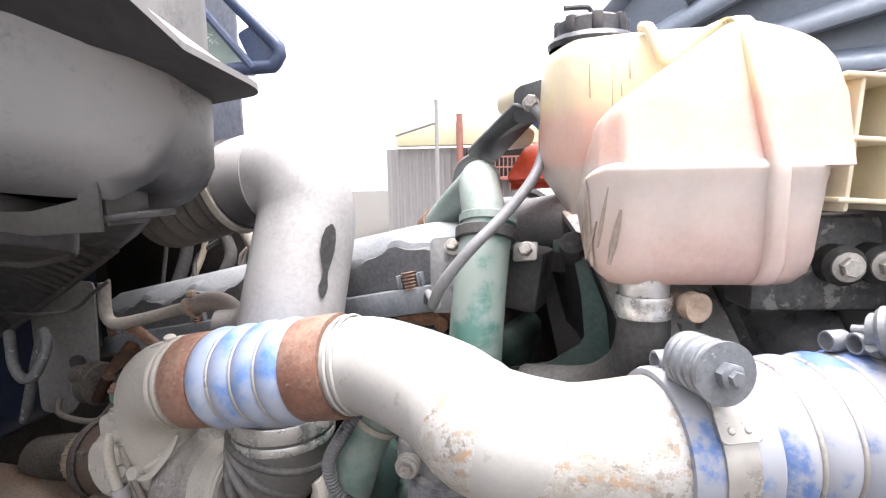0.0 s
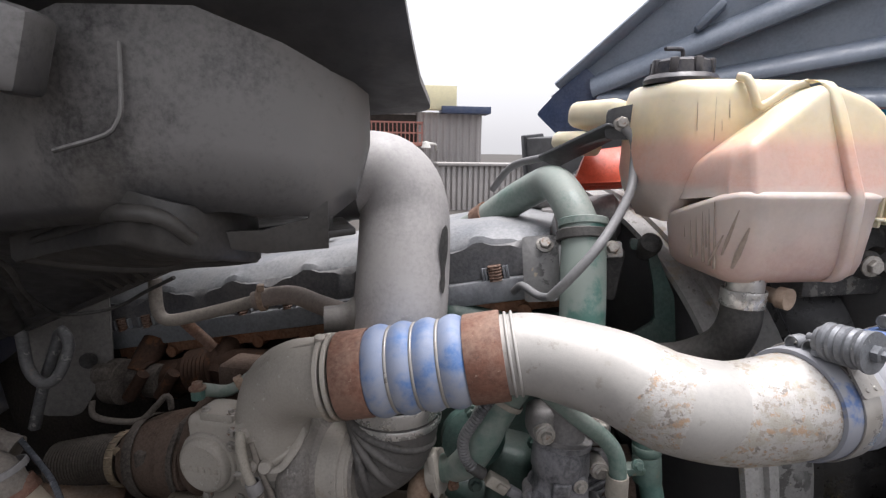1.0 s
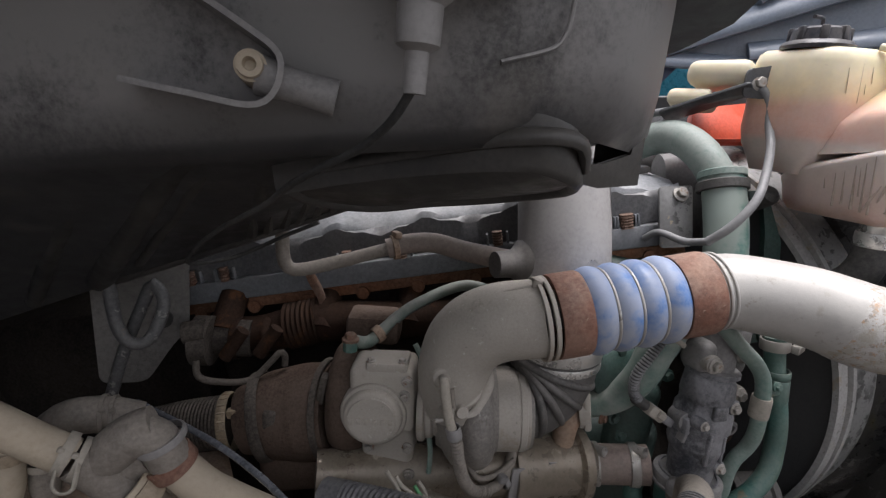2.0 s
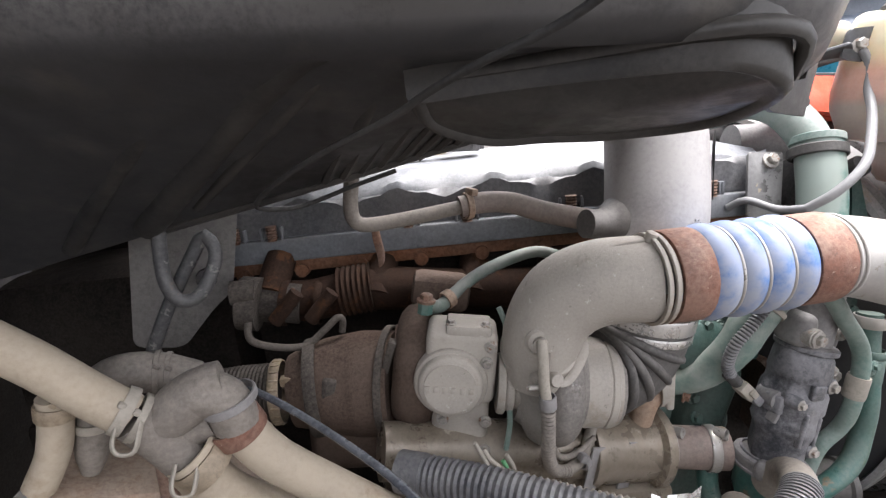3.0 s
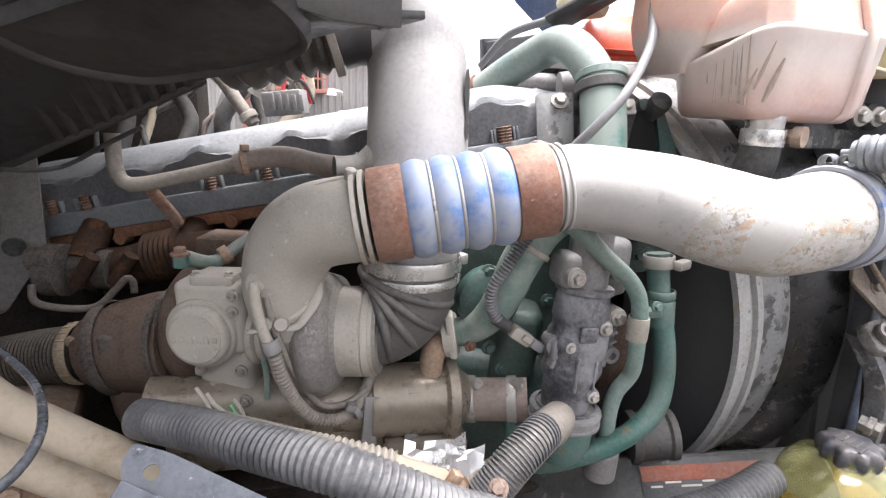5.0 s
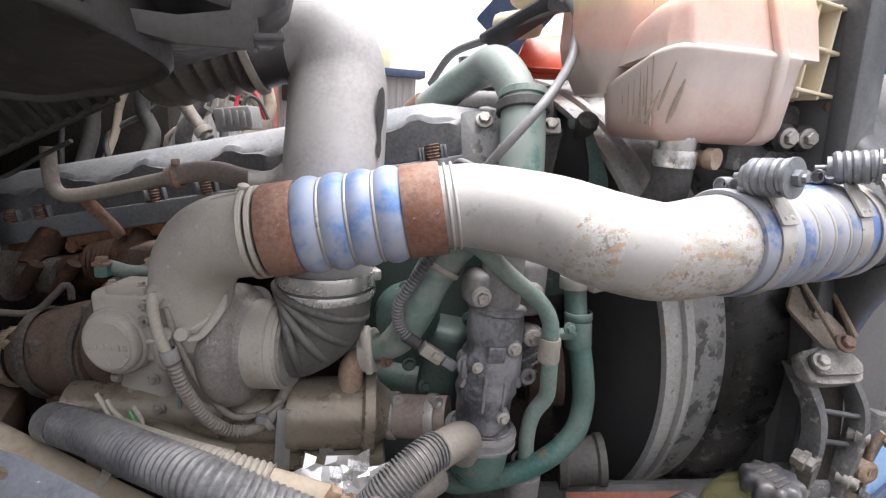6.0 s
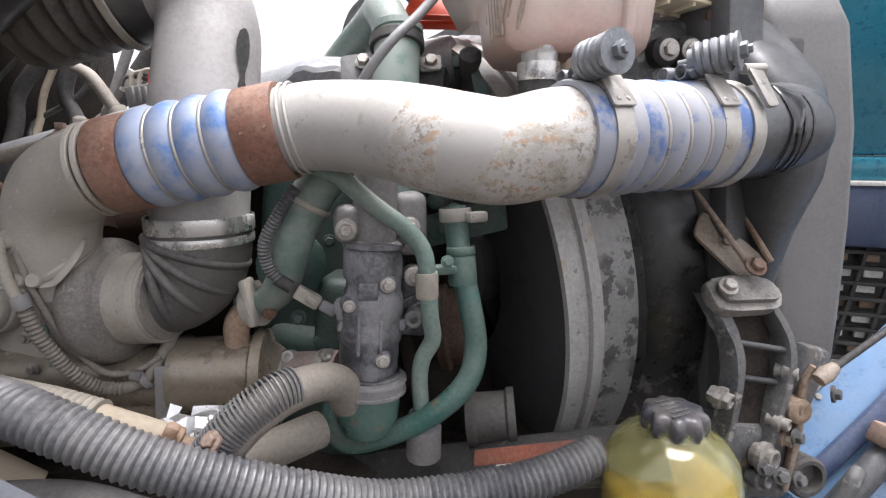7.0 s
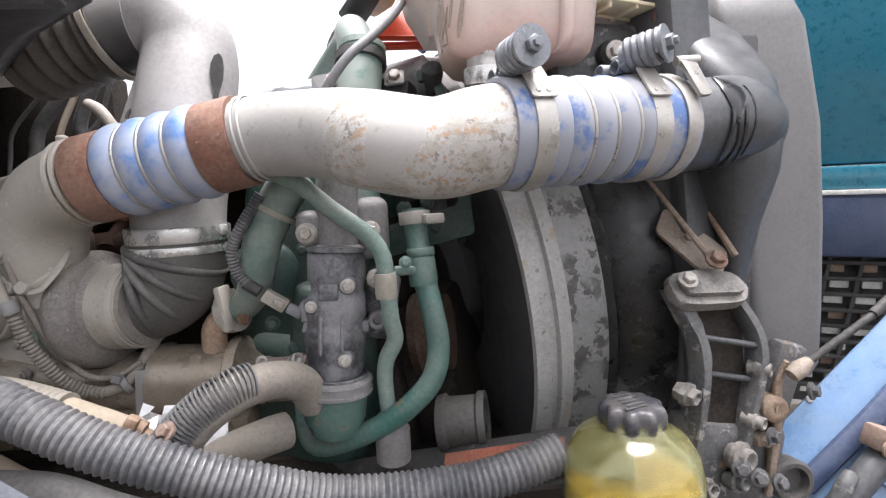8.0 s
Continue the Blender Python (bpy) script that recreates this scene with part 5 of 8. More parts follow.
# dark scuff that follows the pipe
bm = mesh()
def on_intake(z, ang, lift=0.0035):
    c = vec((-0.228 + (z - 1.46) * 0.075, 0.50 + (z - 1.46) * 0.3125, z))
    r = 0.0722 + lift
    return c + vec((math.cos(ang), math.sin(ang) * 0.98, -0.25 * math.sin(ang))) * r
prof = ((1.576, 0.02), (1.570, 0.09), (1.556, 0.13), (1.540, 0.13), (1.526, 0.09), (1.515, 0.05), (1.505, 0.05), (1.495, 0.085), (1.486, 0.06), (1.480, 0.02))
left = [bm.verts.new(on_intake(z, -0.66 - w * 1.3)) for z, w in prof]
right = [bm.verts.new(on_intake(z, -0.66 + w)) for z, w in prof]
for i in range(len(prof) - 1):
    bm.faces.new((left[i], left[i + 1], right[i + 1], right[i]))
part("scuff", bm, M_RUBBER, intake, "dark scraped patch")
bm = mesh()
for k in range(10):
    a = 2 * math.pi * k / 10
    lathe(bm, vec((-0.223, 0.4275, 1.460)) + vec((math.cos(a) * 0.009, 0, math.sin(a) * 0.009)), (0.1, -1, 0.2), ((-0.004, 0.0016), (0.0008, 0.0016), (0.0008, 0)), 6)
part("moulded_mark", bm, M_INTAKE, intake)
t = thing("intake_hose", (-0.40, 0.59, 1.62), "dusty ribbed intake hose with a pale ring", "hose")
bm = mesh()
ribbed(bm, ((-0.335, 0.578, 1.645), (-0.39, 0.588, 1.632), (-0.44, 0.60, 1.618), (-0.48, 0.62, 1.612)), 0.066, 0.024, 0.0055, 30)
part("hose", bm, M_RIBHOSE, t)
bm = mesh()
tube(bm, ((-0.283, 0.569, 1.6545), (-0.31, 0.574, 1.652), (-0.338, 0.579, 1.642)), 0.0675, 30)
part("collar", bm, M_BLACK, t, "black collar")
bm = mesh()
band(bm, (-0.345, 0.579, 1.639), (1, -0.12, 0.35), 0.069, 0.012, 0.003)
part("clamp", bm, M_CREAM, t, "pale ring")

# breather pipe along the valve cover
t = thing("breather_pipe", (-0.46, 0.64, 1.44), "dusty breather pipe and rubber hose with a clip", "pipe")
bm = mesh()
tube(bm, ((-0.640, 0.648, 1.475), (-0.640, 0.645, 1.432), (-0.634, 0.643, 1.409), (-0.615, 0.642, 1.402), (-0.559, 0.64, 1.413), (-0.466, 0.635, 1.437)), 0.0108, 14)
part("steel_pipe", bm, M_TAUPE, t, "dust-dulled steel pipe")
bm = mesh()
tube(bm, ((-0.475, 0.636, 1.435), (-0.44, 0.63, 1.445), (-0.40, 0.615, 1.449), (-0.358, 0.58, 1.443), (-0.305, 0.52, 1.443)), 0.0165, 16)
part("rubber_hose", bm, M_OXIDE, t)
bm = mesh()
band(bm, (-0.462, 0.635, 1.438), (1, -0.05, 0.2), 0.018, 0.010, 0.002)
box(bm, (-0.462, 0.628, 1.461), (0.012, 0.02, 0.010), (0, 0, 10), 0.002)
part("clip", bm, M_TANHOSE, t)
bm = mesh()
tube(bm, ((-0.602, 0.648, 1.402), (-0.594, 0.665, 1.380), (-0.578, 0.69, 1.345), (-0.572, 0.705, 1.325)), 0.010, 8, flat=0.4)
part("bracket", bm, M_RUSTBOLT, t)

# ---- coolant expansion tank ----
def coolant_tank():
    t = thing("coolant_tank", (0.25, 0.38, 1.53), "translucent cream coolant tank, dusty, partly full of pink coolant", "coolant tank")

    def ring(z, pts, r=0.02):
        return [(a, b, z) for a, b in round_outline(pts, r, 4)]

    def base(g, s=0.0):
        # outline of the lower tub; g grows it
        return ((0.150 - g, 0.318 + s), (0.178 - g * 0.5, 0.287 - g), (0.345 + g, 0.287 - g), (0.372 + g, 0.330), (0.372 + g, 0.50), (0.200, 0.50 + g), (0.158 - g, 0.44))

    def tilt(pts):
        # the ledge falls away towards the back
        return [(a, b, c - 0.29 * max(0.0, b - 0.30) * max(0.0, min((c - 1.57) / 0.07, 1.0))) for a, b, c in pts]

    bm = mesh()
    loft(bm, [tilt(ring(z, base(g), 0.02)) for z, g in ((1.538, -0.036), (1.540, -0.022), (1.550, -0.011), (1.564, -0.007), (1.600, -0.004), (1.640, -0.0005), (1.646, 0.0012), (1.650, 0.0008), (1.654, -0.004), (1.658, -0.014), (1.660, -0.040))])
    tub = part("tub", bm, M_TANK, t, sharp=50)
    # front hump, leaning back and rising in one smooth ridge
    bm = mesh()
    ridge = smooth_path(((0.1600, 0, 1.664), (0.1625, 0, 1.685), (0.170, 0, 1.704), (0.200, 0, 1.727), (0.235, 0, 1.751), (0.262, 0, 1.770), (0.279, 0, 1.781), (0.295, 0, 1.785), (0.318, 0, 1.779), (0.345, 0, 1.768), (0.362, 0, 1.752), (0.3695, 0, 1.722)), 0.006)[0]
    secs = []
    for p in ridge:
        x, z = p.x, p.z
        front = 0.2905 + max(0.0, 0.180 - x) * 1.22
        rnd_ = min(0.020, max(z - 1.658, 0.003))
        lean = 0.30 * max(z - rnd_ - 1.652, 0.0)
        back = 0.405 + 0.25 * max(0.0, min(x - 0.15, 0.1))
        sec = [(x, front, 1.648), (x, front + lean, z - rnd_)]
        sec += [(x, front + lean + rnd_ * (1 - math.cos(a)), z - rnd_ * (1 - math.sin(a))) for a in (0.35, 0.7, 1.05, 1.4)]
        sec += [(x, front + lean + 0.05, z - 0.003), (x, back - 0.03, z - 0.012), (x, back, z - 0.022), (x, back + 0.03, 1.632)]
        secs.append(sec)
    loft(bm, secs)
    part("front_hump", bm, M_TANK, tub, sharp=80)
    # rear turret under the cap
    bm = mesh()
    def tur(g):
        return ((0.122 - g, 0.452 - g * 0.3), (0.150, 0.405 - g), (0.255 + g, 0.385 - g), (0.345 + g, 0.40), (0.345 + g, 0.53), (0.16, 0.56 + g), (0.122 - g, 0.53))
    loft(bm, [ring(1.600, tur(-0.036), 0.03), ring(1.618, tur(-0.024), 0.03), ring(1.645, tur(-0.004), 0.03), ring(1.672, tur(0.004), 0.03), ring(1.74, tur(0.002), 0.03), ring(1.775, tur(0.0), 0.03), ring(1.790, tur(-0.006), 0.03), ring(1.797, tur(-0.02), 0.03)])
    part("turret", bm, M_TANK, tub, sharp=50)
    bm = mesh()
    box(bm, (0.118, 0.585, 1.757), (0.08, 0.11, 0.045), (0, 8, 25), 0.018, segs=3)
    box(bm, (0.082, 0.612, 1.712), (0.055, 0.08, 0.03), (0, 22, 25), 0.012, segs=3)
    part("rear_lobe", bm, M_TANK_RIB, tub, "cream rear lobe")
    # flat strap moulding down the front, and the clear tube over the top
    bm = mesh()
    path = smooth_path(((0.303, 0.303, 1.541), (0.306, 0.2920, 1.549), (0.308, 0.2885, 1.566), (0.307, 0.2855, 1.605), (0.306, 0.2835, 1.645), (0.304, 0.2880, 1.663), (0.300, 0.2995, 1.70), (0.296, 0.313, 1.742), (0.294, 0.322, 1.764), (0.292, 0.334, 1.783), (0.290, 0.352, 1.788), (0.289, 0.368, 1.787)), 0.008)[0]
    loft(bm, [[p + vec((a, b, 0.6 * abs(b) if p.z > 1.77 else 0)) for a, b in ((-0.0085, 0.006), (-0.0075, -0.001), (-0.004, -0.0028), (0.004, -0.0028), (0.0075, -0.001), (0.0085, 0.006))] for p in path])
    part("moulded_strap", bm, M_TANK, tub, "pale moulded strap", sharp=70)
    bm = mesh()
    tube(bm, ((0.288, 0.362, 1.788), (0.272, 0.372, 1.782), (0.25, 0.378, 1.765), (0.236, 0.380, 1.760), (0.228, 0.380, 1.774), (0.223, 0.388, 1.794), (0.218, 0.40, 1.799)), 0.0058, 12, 0.006)
    part("overflow_tube", bm, M_TANK_RIB, tub, "thin pale overflow tube")
    # ribbed bracket flange to the right
    bm = mesh()
    box(bm, (0.445, 0.385, 1.668), (0.15, 0.006, 0.125), (0, 4, 8), 0.002)
    flange = part("mounting_flange", bm, M_TANK_RIB, t, "cream ribbed mounting flange")
    for k in range(4):
        bm = mesh()
        box(bm, (0.385 + k * 0.042, 0.355 + k * 0.005, 1.668), (0.005, 0.06, 0.125), (0, 4, 8), 0.002)
        part("rib", bm, M_TANK_RIB, flange)
    for k in range(3):
        bm = mesh()
        box(bm, (0.445, 0.357, 1.612 + k * 0.056), (0.15, 0.055, 0.005), (0, 4, 8), 0.002)
        part("rib", bm, M_TANK_RIB, flange)
    bm = mesh()
    lathe(bm, (0.178, 0.47, 1.795), (0, 0, 1), ((0, 0.050), (0.006, 0.052), (0.012, 0.048), (0.014, 0.042), (0.03, 0.040), (0.034, 0.034), (0.034, 0.0)), 24)
    cap = part("filler_cap", bm, M_CAP, t, "black filler cap")
    for k in range(8):
        a = 2 * math.pi * k / 8
        bm = mesh()
        box(bm, (0.178 + 0.038 * math.cos(a), 0.47 + 0.038 * math.sin(a), 1.818), (0.012, 0.012, 0.022), (0, 0, math.degrees(a)), 0.003)
        part("grip", bm, M_CAP, cap)
    bm = mesh()
    tube(bm, ((0.178, 0.47, 1.828), (0.176, 0.468, 1.842), (0.168, 0.466, 1.844), (0.145, 0.46, 1.842)), 0.003, 8, 0.004)
    part("cap_lever", bm, M_CAP, cap)
    # outlet neck
    bm = mesh()
    lathe(bm, (0.209, 0.330, 1.546), (0, 0, -1), ((0, 0.027), (0.006, 0.024), (0.012, 0.0235), (0.034, 0.0235), (0.034, 0)), 24)
    part("outlet_neck", bm, M_BRIGHT, t, "bright metal outlet neck")
    # drips down the left face
    for k, (y1, z1, z2, w) in enumerate(((0.325, 1.640, 1.556, 0.0020), (0.336, 1.636, 1.558, 0.0020), (0.350, 1.632, 1.560, 0.0026), (0.365, 1.628, 1.565, 0.0020), (0.378, 1.624, 1.560, 0.0024), (0.343, 1.630, 1.580, 0.0016), (0.395, 1.618, 1.585, 0.0016))):
        bm = mesh()
        zs = [z1 + (z2 - z1) * i / 8 for i in range(9)]
        grow = lambda z: -0.0066 + (z - 1.564) * 0.078
        tube(bm, [(0.1497 - grow(z) + (y1 - 0.318) * 0.066, y1 - 0.004 * i / 8, z) for i, z in enumerate(zs)], [w * (0.35 + 0.07 * i) for i in range(9)], 8, 0.01)
        part("drip", bm, M_SMUDGE, tub, "dried drip")
    for q, z1, z2, w in ((0.55, 1.632, 1.575, 0.0024), (0.85, 1.612, 1.560, 0.0036), (0.2, 1.600, 1.562, 0.0020)):
        bm = mesh()
        pts = []
        for i in range(7):
            z = z1 + (z2 - z1) * i / 6
            gz = -0.0066 + (z - 1.564) * 0.078
            qq = q - 0.35 * i / 6
            pts.append((0.1505 - gz * 0.8 + 0.028 * qq, 0.3175 - gz * 0.6 - 0.031 * qq, z))
        tube(bm, pts, (w * 0.3, w * 0.8, w, w * 0.5), 8, 0.006, flat=1.0)
        part("smudge", bm, M_SMUDGE, tub, "dried dark smudge")
    for k, (x1, z1, z2) in enumerate(((0.165, 1.765, 1.728), (0.188, 1.772, 1.715), (0.197, 1.755, 1.728), (0.205, 1.77, 1.745))):
        bm = mesh()
        y1 = 0.405 - (x1 - 0.15) * 0.19
        tube(bm, ((x1, y1, z1), (x1 + 0.001, y1 - 0.003, z2)), (0.0004, 0.0008), 8, 0.01, flat=0.5)
        part("drip", bm, M_TANHOSE, tub, "dried drip")
    return t


coolant_tank()
t = thing("tank_hose", (0.21, 0.355, 1.48), "black rubber tank outlet hose with a bright clamp", "hose")
bm = mesh()
tube(bm, ((0.209, 0.330, 1.526), (0.209, 0.333, 1.475), (0.200, 0.352, 1.435), (0.17, 0.39, 1.40), (0.10, 0.43, 1.385)), (0.0245, 0.0265, 0.030, 0.031, 0.031), 20)
part("hose", bm, M_RUBBER, t)
bm = mesh()
band(bm, (0.209, 0.330, 1.516), (0, 0, 1), 0.0252, 0.022, 0.0015)
part("clamp", bm, M_BRIGHT, t, "bright worm clamp")
bm = mesh()
lathe(bm, (0.246, 0.320, 1.519), (0.3, -0.9, 0), ((-0.03, 0.010), (0.005, 0.010), (0.005, 0.014), (0.018, 0.014), (0.018, 0.009), (0.012, 0.0)), 16)
part("drain_plug", bm, M_TANHOSE, t, "brown plastic plug")

# bracket and vent line at the tank's rear corner
t = thing("tank_bracket", (0.10, 0.52, 1.73), "dark steel tank bracket with a bolt", "bracket")
bm = mesh()
slab(bm, round_outline(((-0.02, -0.025), (0.03, -0.025), (0.03, 0.03), (-0.02, 0.02)), 0.008), axes((0.108, 0.508, 1.742), (0.8, -0.3, 0), (-0.3, -0.9, 0)), 0.006)
slab(bm, round_outline(((-0.03, -0.02), (0.12, -0.03), (0.12, 0.02), (-0.03, 0.02)), 0.006), axes((0.09, 0.53, 1.722), (-0.35, 0.6, -0.26), (0.2, 0.3, 0.9)), 0.005)
part("plate", bm, M_SHELL, t)
bm = mesh()
bolt(bm, (0.110, 0.503, 1.742), (-0.3, -0.9, 0.1), 0.009)
part("bolt", bm, M_BOLT, t)
tow("vent_hose", "grey vent hose hanging from the tank bracket", "hose", ((0.112, 0.50, 1.735), (0.125, 0.49, 1.715), (0.122, 0.478, 1.675), (0.107, 0.455, 1.641), (0.072, 0.425, 1.600), (0.033, 0.400, 1.562), (0.0, 0.405, 1.521), (-0.015, 0.43, 1.491)), 0.0068, M_VENT)
tow("vent_pipe", "grey vent pipe with a tee fitting", "pipe", ((-0.010, 0.428, 1.492), (-0.018, 0.47, 1.482), (-0.032, 0.515, 1.487), (-0.038, 0.54, 1.47)), 0.006, M_VENT)
tow("vent_line", "dark vent line behind the tank bracket", "hose", ((0.118, 0.52, 1.728), (0.08, 0.56, 1.715), (0.04, 0.63, 1.69), (0.0, 0.72, 1.67), (-0.02, 0.80, 1.62)), 0.007, M_VENT)

# ---- coolant pipe over the head ----
t = thing("thermostat_pipe", (0.045, 0.46, 1.50), "pale green painted coolant pipe with a sleeve joint", "pipe")
bm = mesh()
tube(bm, ((0.052, 0.487, 1.575), (0.045, 0.512, 1.608), (0.040, 0.552, 1.635), (0.039, 0.600, 1.646), (0.029, 0.640, 1.637), (-0.004, 0.690, 1.606), (-0.046, 0.740, 1.563), (-0.090, 0.790, 1.525)), 0.0295, 26, 0.008)
part("upper_pipe", bm, M_GREEN_PALE, t, "sun-bleached upper pipe")
bm = mesh()
tube(bm, ((0.030, 0.425, 1.33), (0.036, 0.43, 1.42), (0.042, 0.448, 1.50), (0.052, 0.485, 1.588)), 0.0335, 26, 0.008)
part("lower_pipe", bm, M_GREEN_WORN, t, "green pipe with dusty bleached patches")
bm = mesh()
band(bm, (0.0525, 0.488, 1.590), (0.05, 0.35, 0.95), 0.0338, 0.012, 0.003)
part("sleeve", bm, M_GREEN_PALE, t)
bm = mesh()
lathe(bm, (-0.048, 0.742, 1.561), (-0.55, 0.62, -0.54), ((-0.016, 0.031), (-0.016, 0.034), (0.012, 0.034), (0.012, 0)), 20)
part("far_clamp", bm, M_RUSTBOLT, t)
t = thing("pipe_saddle", (0.05, 0.50, 1.53), "black saddle strap with two bolts on a scuffed bracket", "bracket")
bm = mesh()
band(bm, (0.050, 0.480, 1.572), (0.05, 0.35, 0.95), 0.0345, 0.016, 0.004)
part("strap", bm, M_RUBBER, t)
bm = mesh()
slab(bm, round_outline(((-0.03, -0.085), (0.025, -0.085), (0.028, 0.02), (-0.03, 0.02)), 0.006), axes((0.000, 0.525, 1.545), (0.93, -0.3, 0.1), (-0.3, -0.9, 0.2)), 0.006)
part("left_plate", bm, M_PEEL, t, "scuffed steel plate")
bm = mesh()
box(bm, (0.098, 0.53, 1.51), (0.07, 0.07, 0.085), (0, 8, -18), 0.008)
part("right_block", bm, M_RUBBER, t)
for p in ((0.004, 0.519, 1.553), (0.102, 0.486, 1.550)):
    bm = mesh()
    bolt(bm, p, (-0.2, -0.8, 0.5), 0.0095)
    part("bolt", bm, M_BOLT, t)
bm = mesh()
slab(bm, round_outline(((-0.016, -0.012), (0.016, -0.012), (0.016, 0.014), (-0.016, 0.014)), 0.003), axes((0.102, 0.489, 1.547), (0.93, -0.3, 0.1), (-0.2, -0.8, 0.5)), 0.004)
part("right_plate", bm, M_SHROUD, t)
t = thing("green_lever", (0.16, 0.50, 1.48), "green tensioner arm with a dark knob", "lever")
bm = mesh()
f = axes((0.158, 0.50, 1.49), (0.93, -0.3, 0.1), (-0.2, -0.9, 0.1))
slab(bm, round_outline(((-0.012, 0.055), (0.012, 0.06), (0.02, 0.0), (0.02, -0.06), (-0.03, -0.09), (-0.09, -0.10), (-0.09, -0.12), (0.03, -0.13), (0.03, -0.15), (-0.1, -0.17), (-0.10, -0.22), (0.05, -0.20), (0.05, -0.02), (0.02, 0.07), (-0.012, 0.075)), 0.006), f, 0.014)
for a, b in ((-0.06, -0.145), (-0.02, -0.14), (-0.05, -0.19), (-0.01, -0.18)):
    bolt(bm, f @ Vector((a, b, 0.014)), f.col[2][:3], 0.009)
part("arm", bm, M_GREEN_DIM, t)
bm = mesh()
lathe(bm, (0.162, 0.485, 1.556), (-0.1, -0.6, 0.5), ((-0.03, 0.012), (0.0, 0.018), (0.01, 0.017), (0.016, 0.01), (0.016, 0)), 16)
part("knob", bm, M_RUBBER, t)

# ---- fan shroud and fan ----
FC, FA, FR = vec((0.171, 0.806, 1.167)), vec((0.968, 0.219, 0.12)).normalized(), 0.465
shroud = thing("fan_shroud", FC, "round grey fan shroud ring with peeling paint", "fan shroud")
bm = mesh()
lathe(bm, FC, FA, ((0.02, FR - 0.004), (0.0, FR - 0.004), (0.0, FR + 0.006), (0.022, FR + 0.010), (0.024, FR + 0.004), (0.038, FR + 0.004), (0.040, FR + 0.012), (0.048, FR + 0.014), (0.050, FR + 0.006), (0.066, FR + 0.006), (0.066, FR - 0.006), (0.02, FR - 0.004)), 96)
part("rim", bm, M_SHROUD, shroud, "scuffed light grey rim")
bm = mesh()
lathe(bm, FC, FA, ((0.060, FR - 0.004), (0.066, FR + 0.006), (0.095, FR + 0.014), (0.125, FR + 0.016), (0.130, FR + 0.0), (0.06, FR - 0.004)), 96)
part("painted_band", bm, M_PEEL, shroud, "grey band with peeling paint")
bm = mesh()
lathe(bm, FC, FA, ((0.120, FR + 0.004), (0.135, FR + 0.024), (0.150, FR + 0.012), (0.165, FR + 0.030), (0.19, FR + 0.045), (0.22, FR + 0.06), (0.22, FR), (0.12, FR + 0.004)), 96)
part("rubber_skirt", bm, M_SKIRT, shroud, "flaking black rubber skirt")
bm = mesh()
lathe(bm, FC, FA, ((0.030, FR - 0.005), (0.022, FR - 0.02), (0.035, FR - 0.14), (0.05, 0.20), (0.056, 0.20), (0.041, FR - 0.14), (0.036, FR - 0.005)), 72)
part("inner_shield", bm, M_FAN, shroud, "dark grey inner shield")
fan = thing("cooling_fan", FC, "black engine cooling fan inside its shroud", "fan")
bm = mesh()
lathe(bm, FC + FA * 0.05, FA, ((-0.02, 0), (-0.02, 0.09), (0.01, 0.12), (0.05, 0.12), (0.05, 0)), 32)
part("hub", bm, M_FAN, fan)
fs = FA.orthogonal().normalized()
fo = FA.cross(fs)
for k in range(9):
    a = 2 * math.pi * k / 9
    d, e = fs * math.cos(a) + fo * math.sin(a), fo * math.cos(a) - fs * math.sin(a)
    bm = mesh()
    secs = []
    for r, w, tw in ((0.10, 0.06, 0.8), (0.20, 0.075, 0.65), (0.31, 0.09, 0.5), (0.385, 0.095, 0.42)):
        ch = e * math.cos(tw) + FA * math.sin(tw)
        nn = FA * math.cos(tw) - e * math.sin(tw)
        c = FC + FA * 0.11 + d * r
        secs.append([c - ch * w, c - ch * w * 0.3 + nn * 0.010, c + ch * w, c - ch * w * 0.3 - nn * 0.002])
    loft(bm, secs)
    part("blade", bm, M_FAN, fan)
rad = thing("radiator", FC + FA * 0.25, "black radiator core behind the fan", "radiator")
bm = mesh()
box(bm, None, (0.06, 1.06, 1.10), bevel=0.005, m=axes(FC + FA * 0.255, FA, (0, 0, 1)))
part("core", bm, M_FAN, rad)
for y in (-0.54, 0.54):
    bm = mesh()
    box(bm, None, (0.07, 0.03, 1.12), bevel=0.005, m=axes(FC + FA * 0.255, FA, (0, 0, 1)) @ Matrix.Translation((0, y, 0)))
    part("side_channel", bm, M_SHELL, rad)

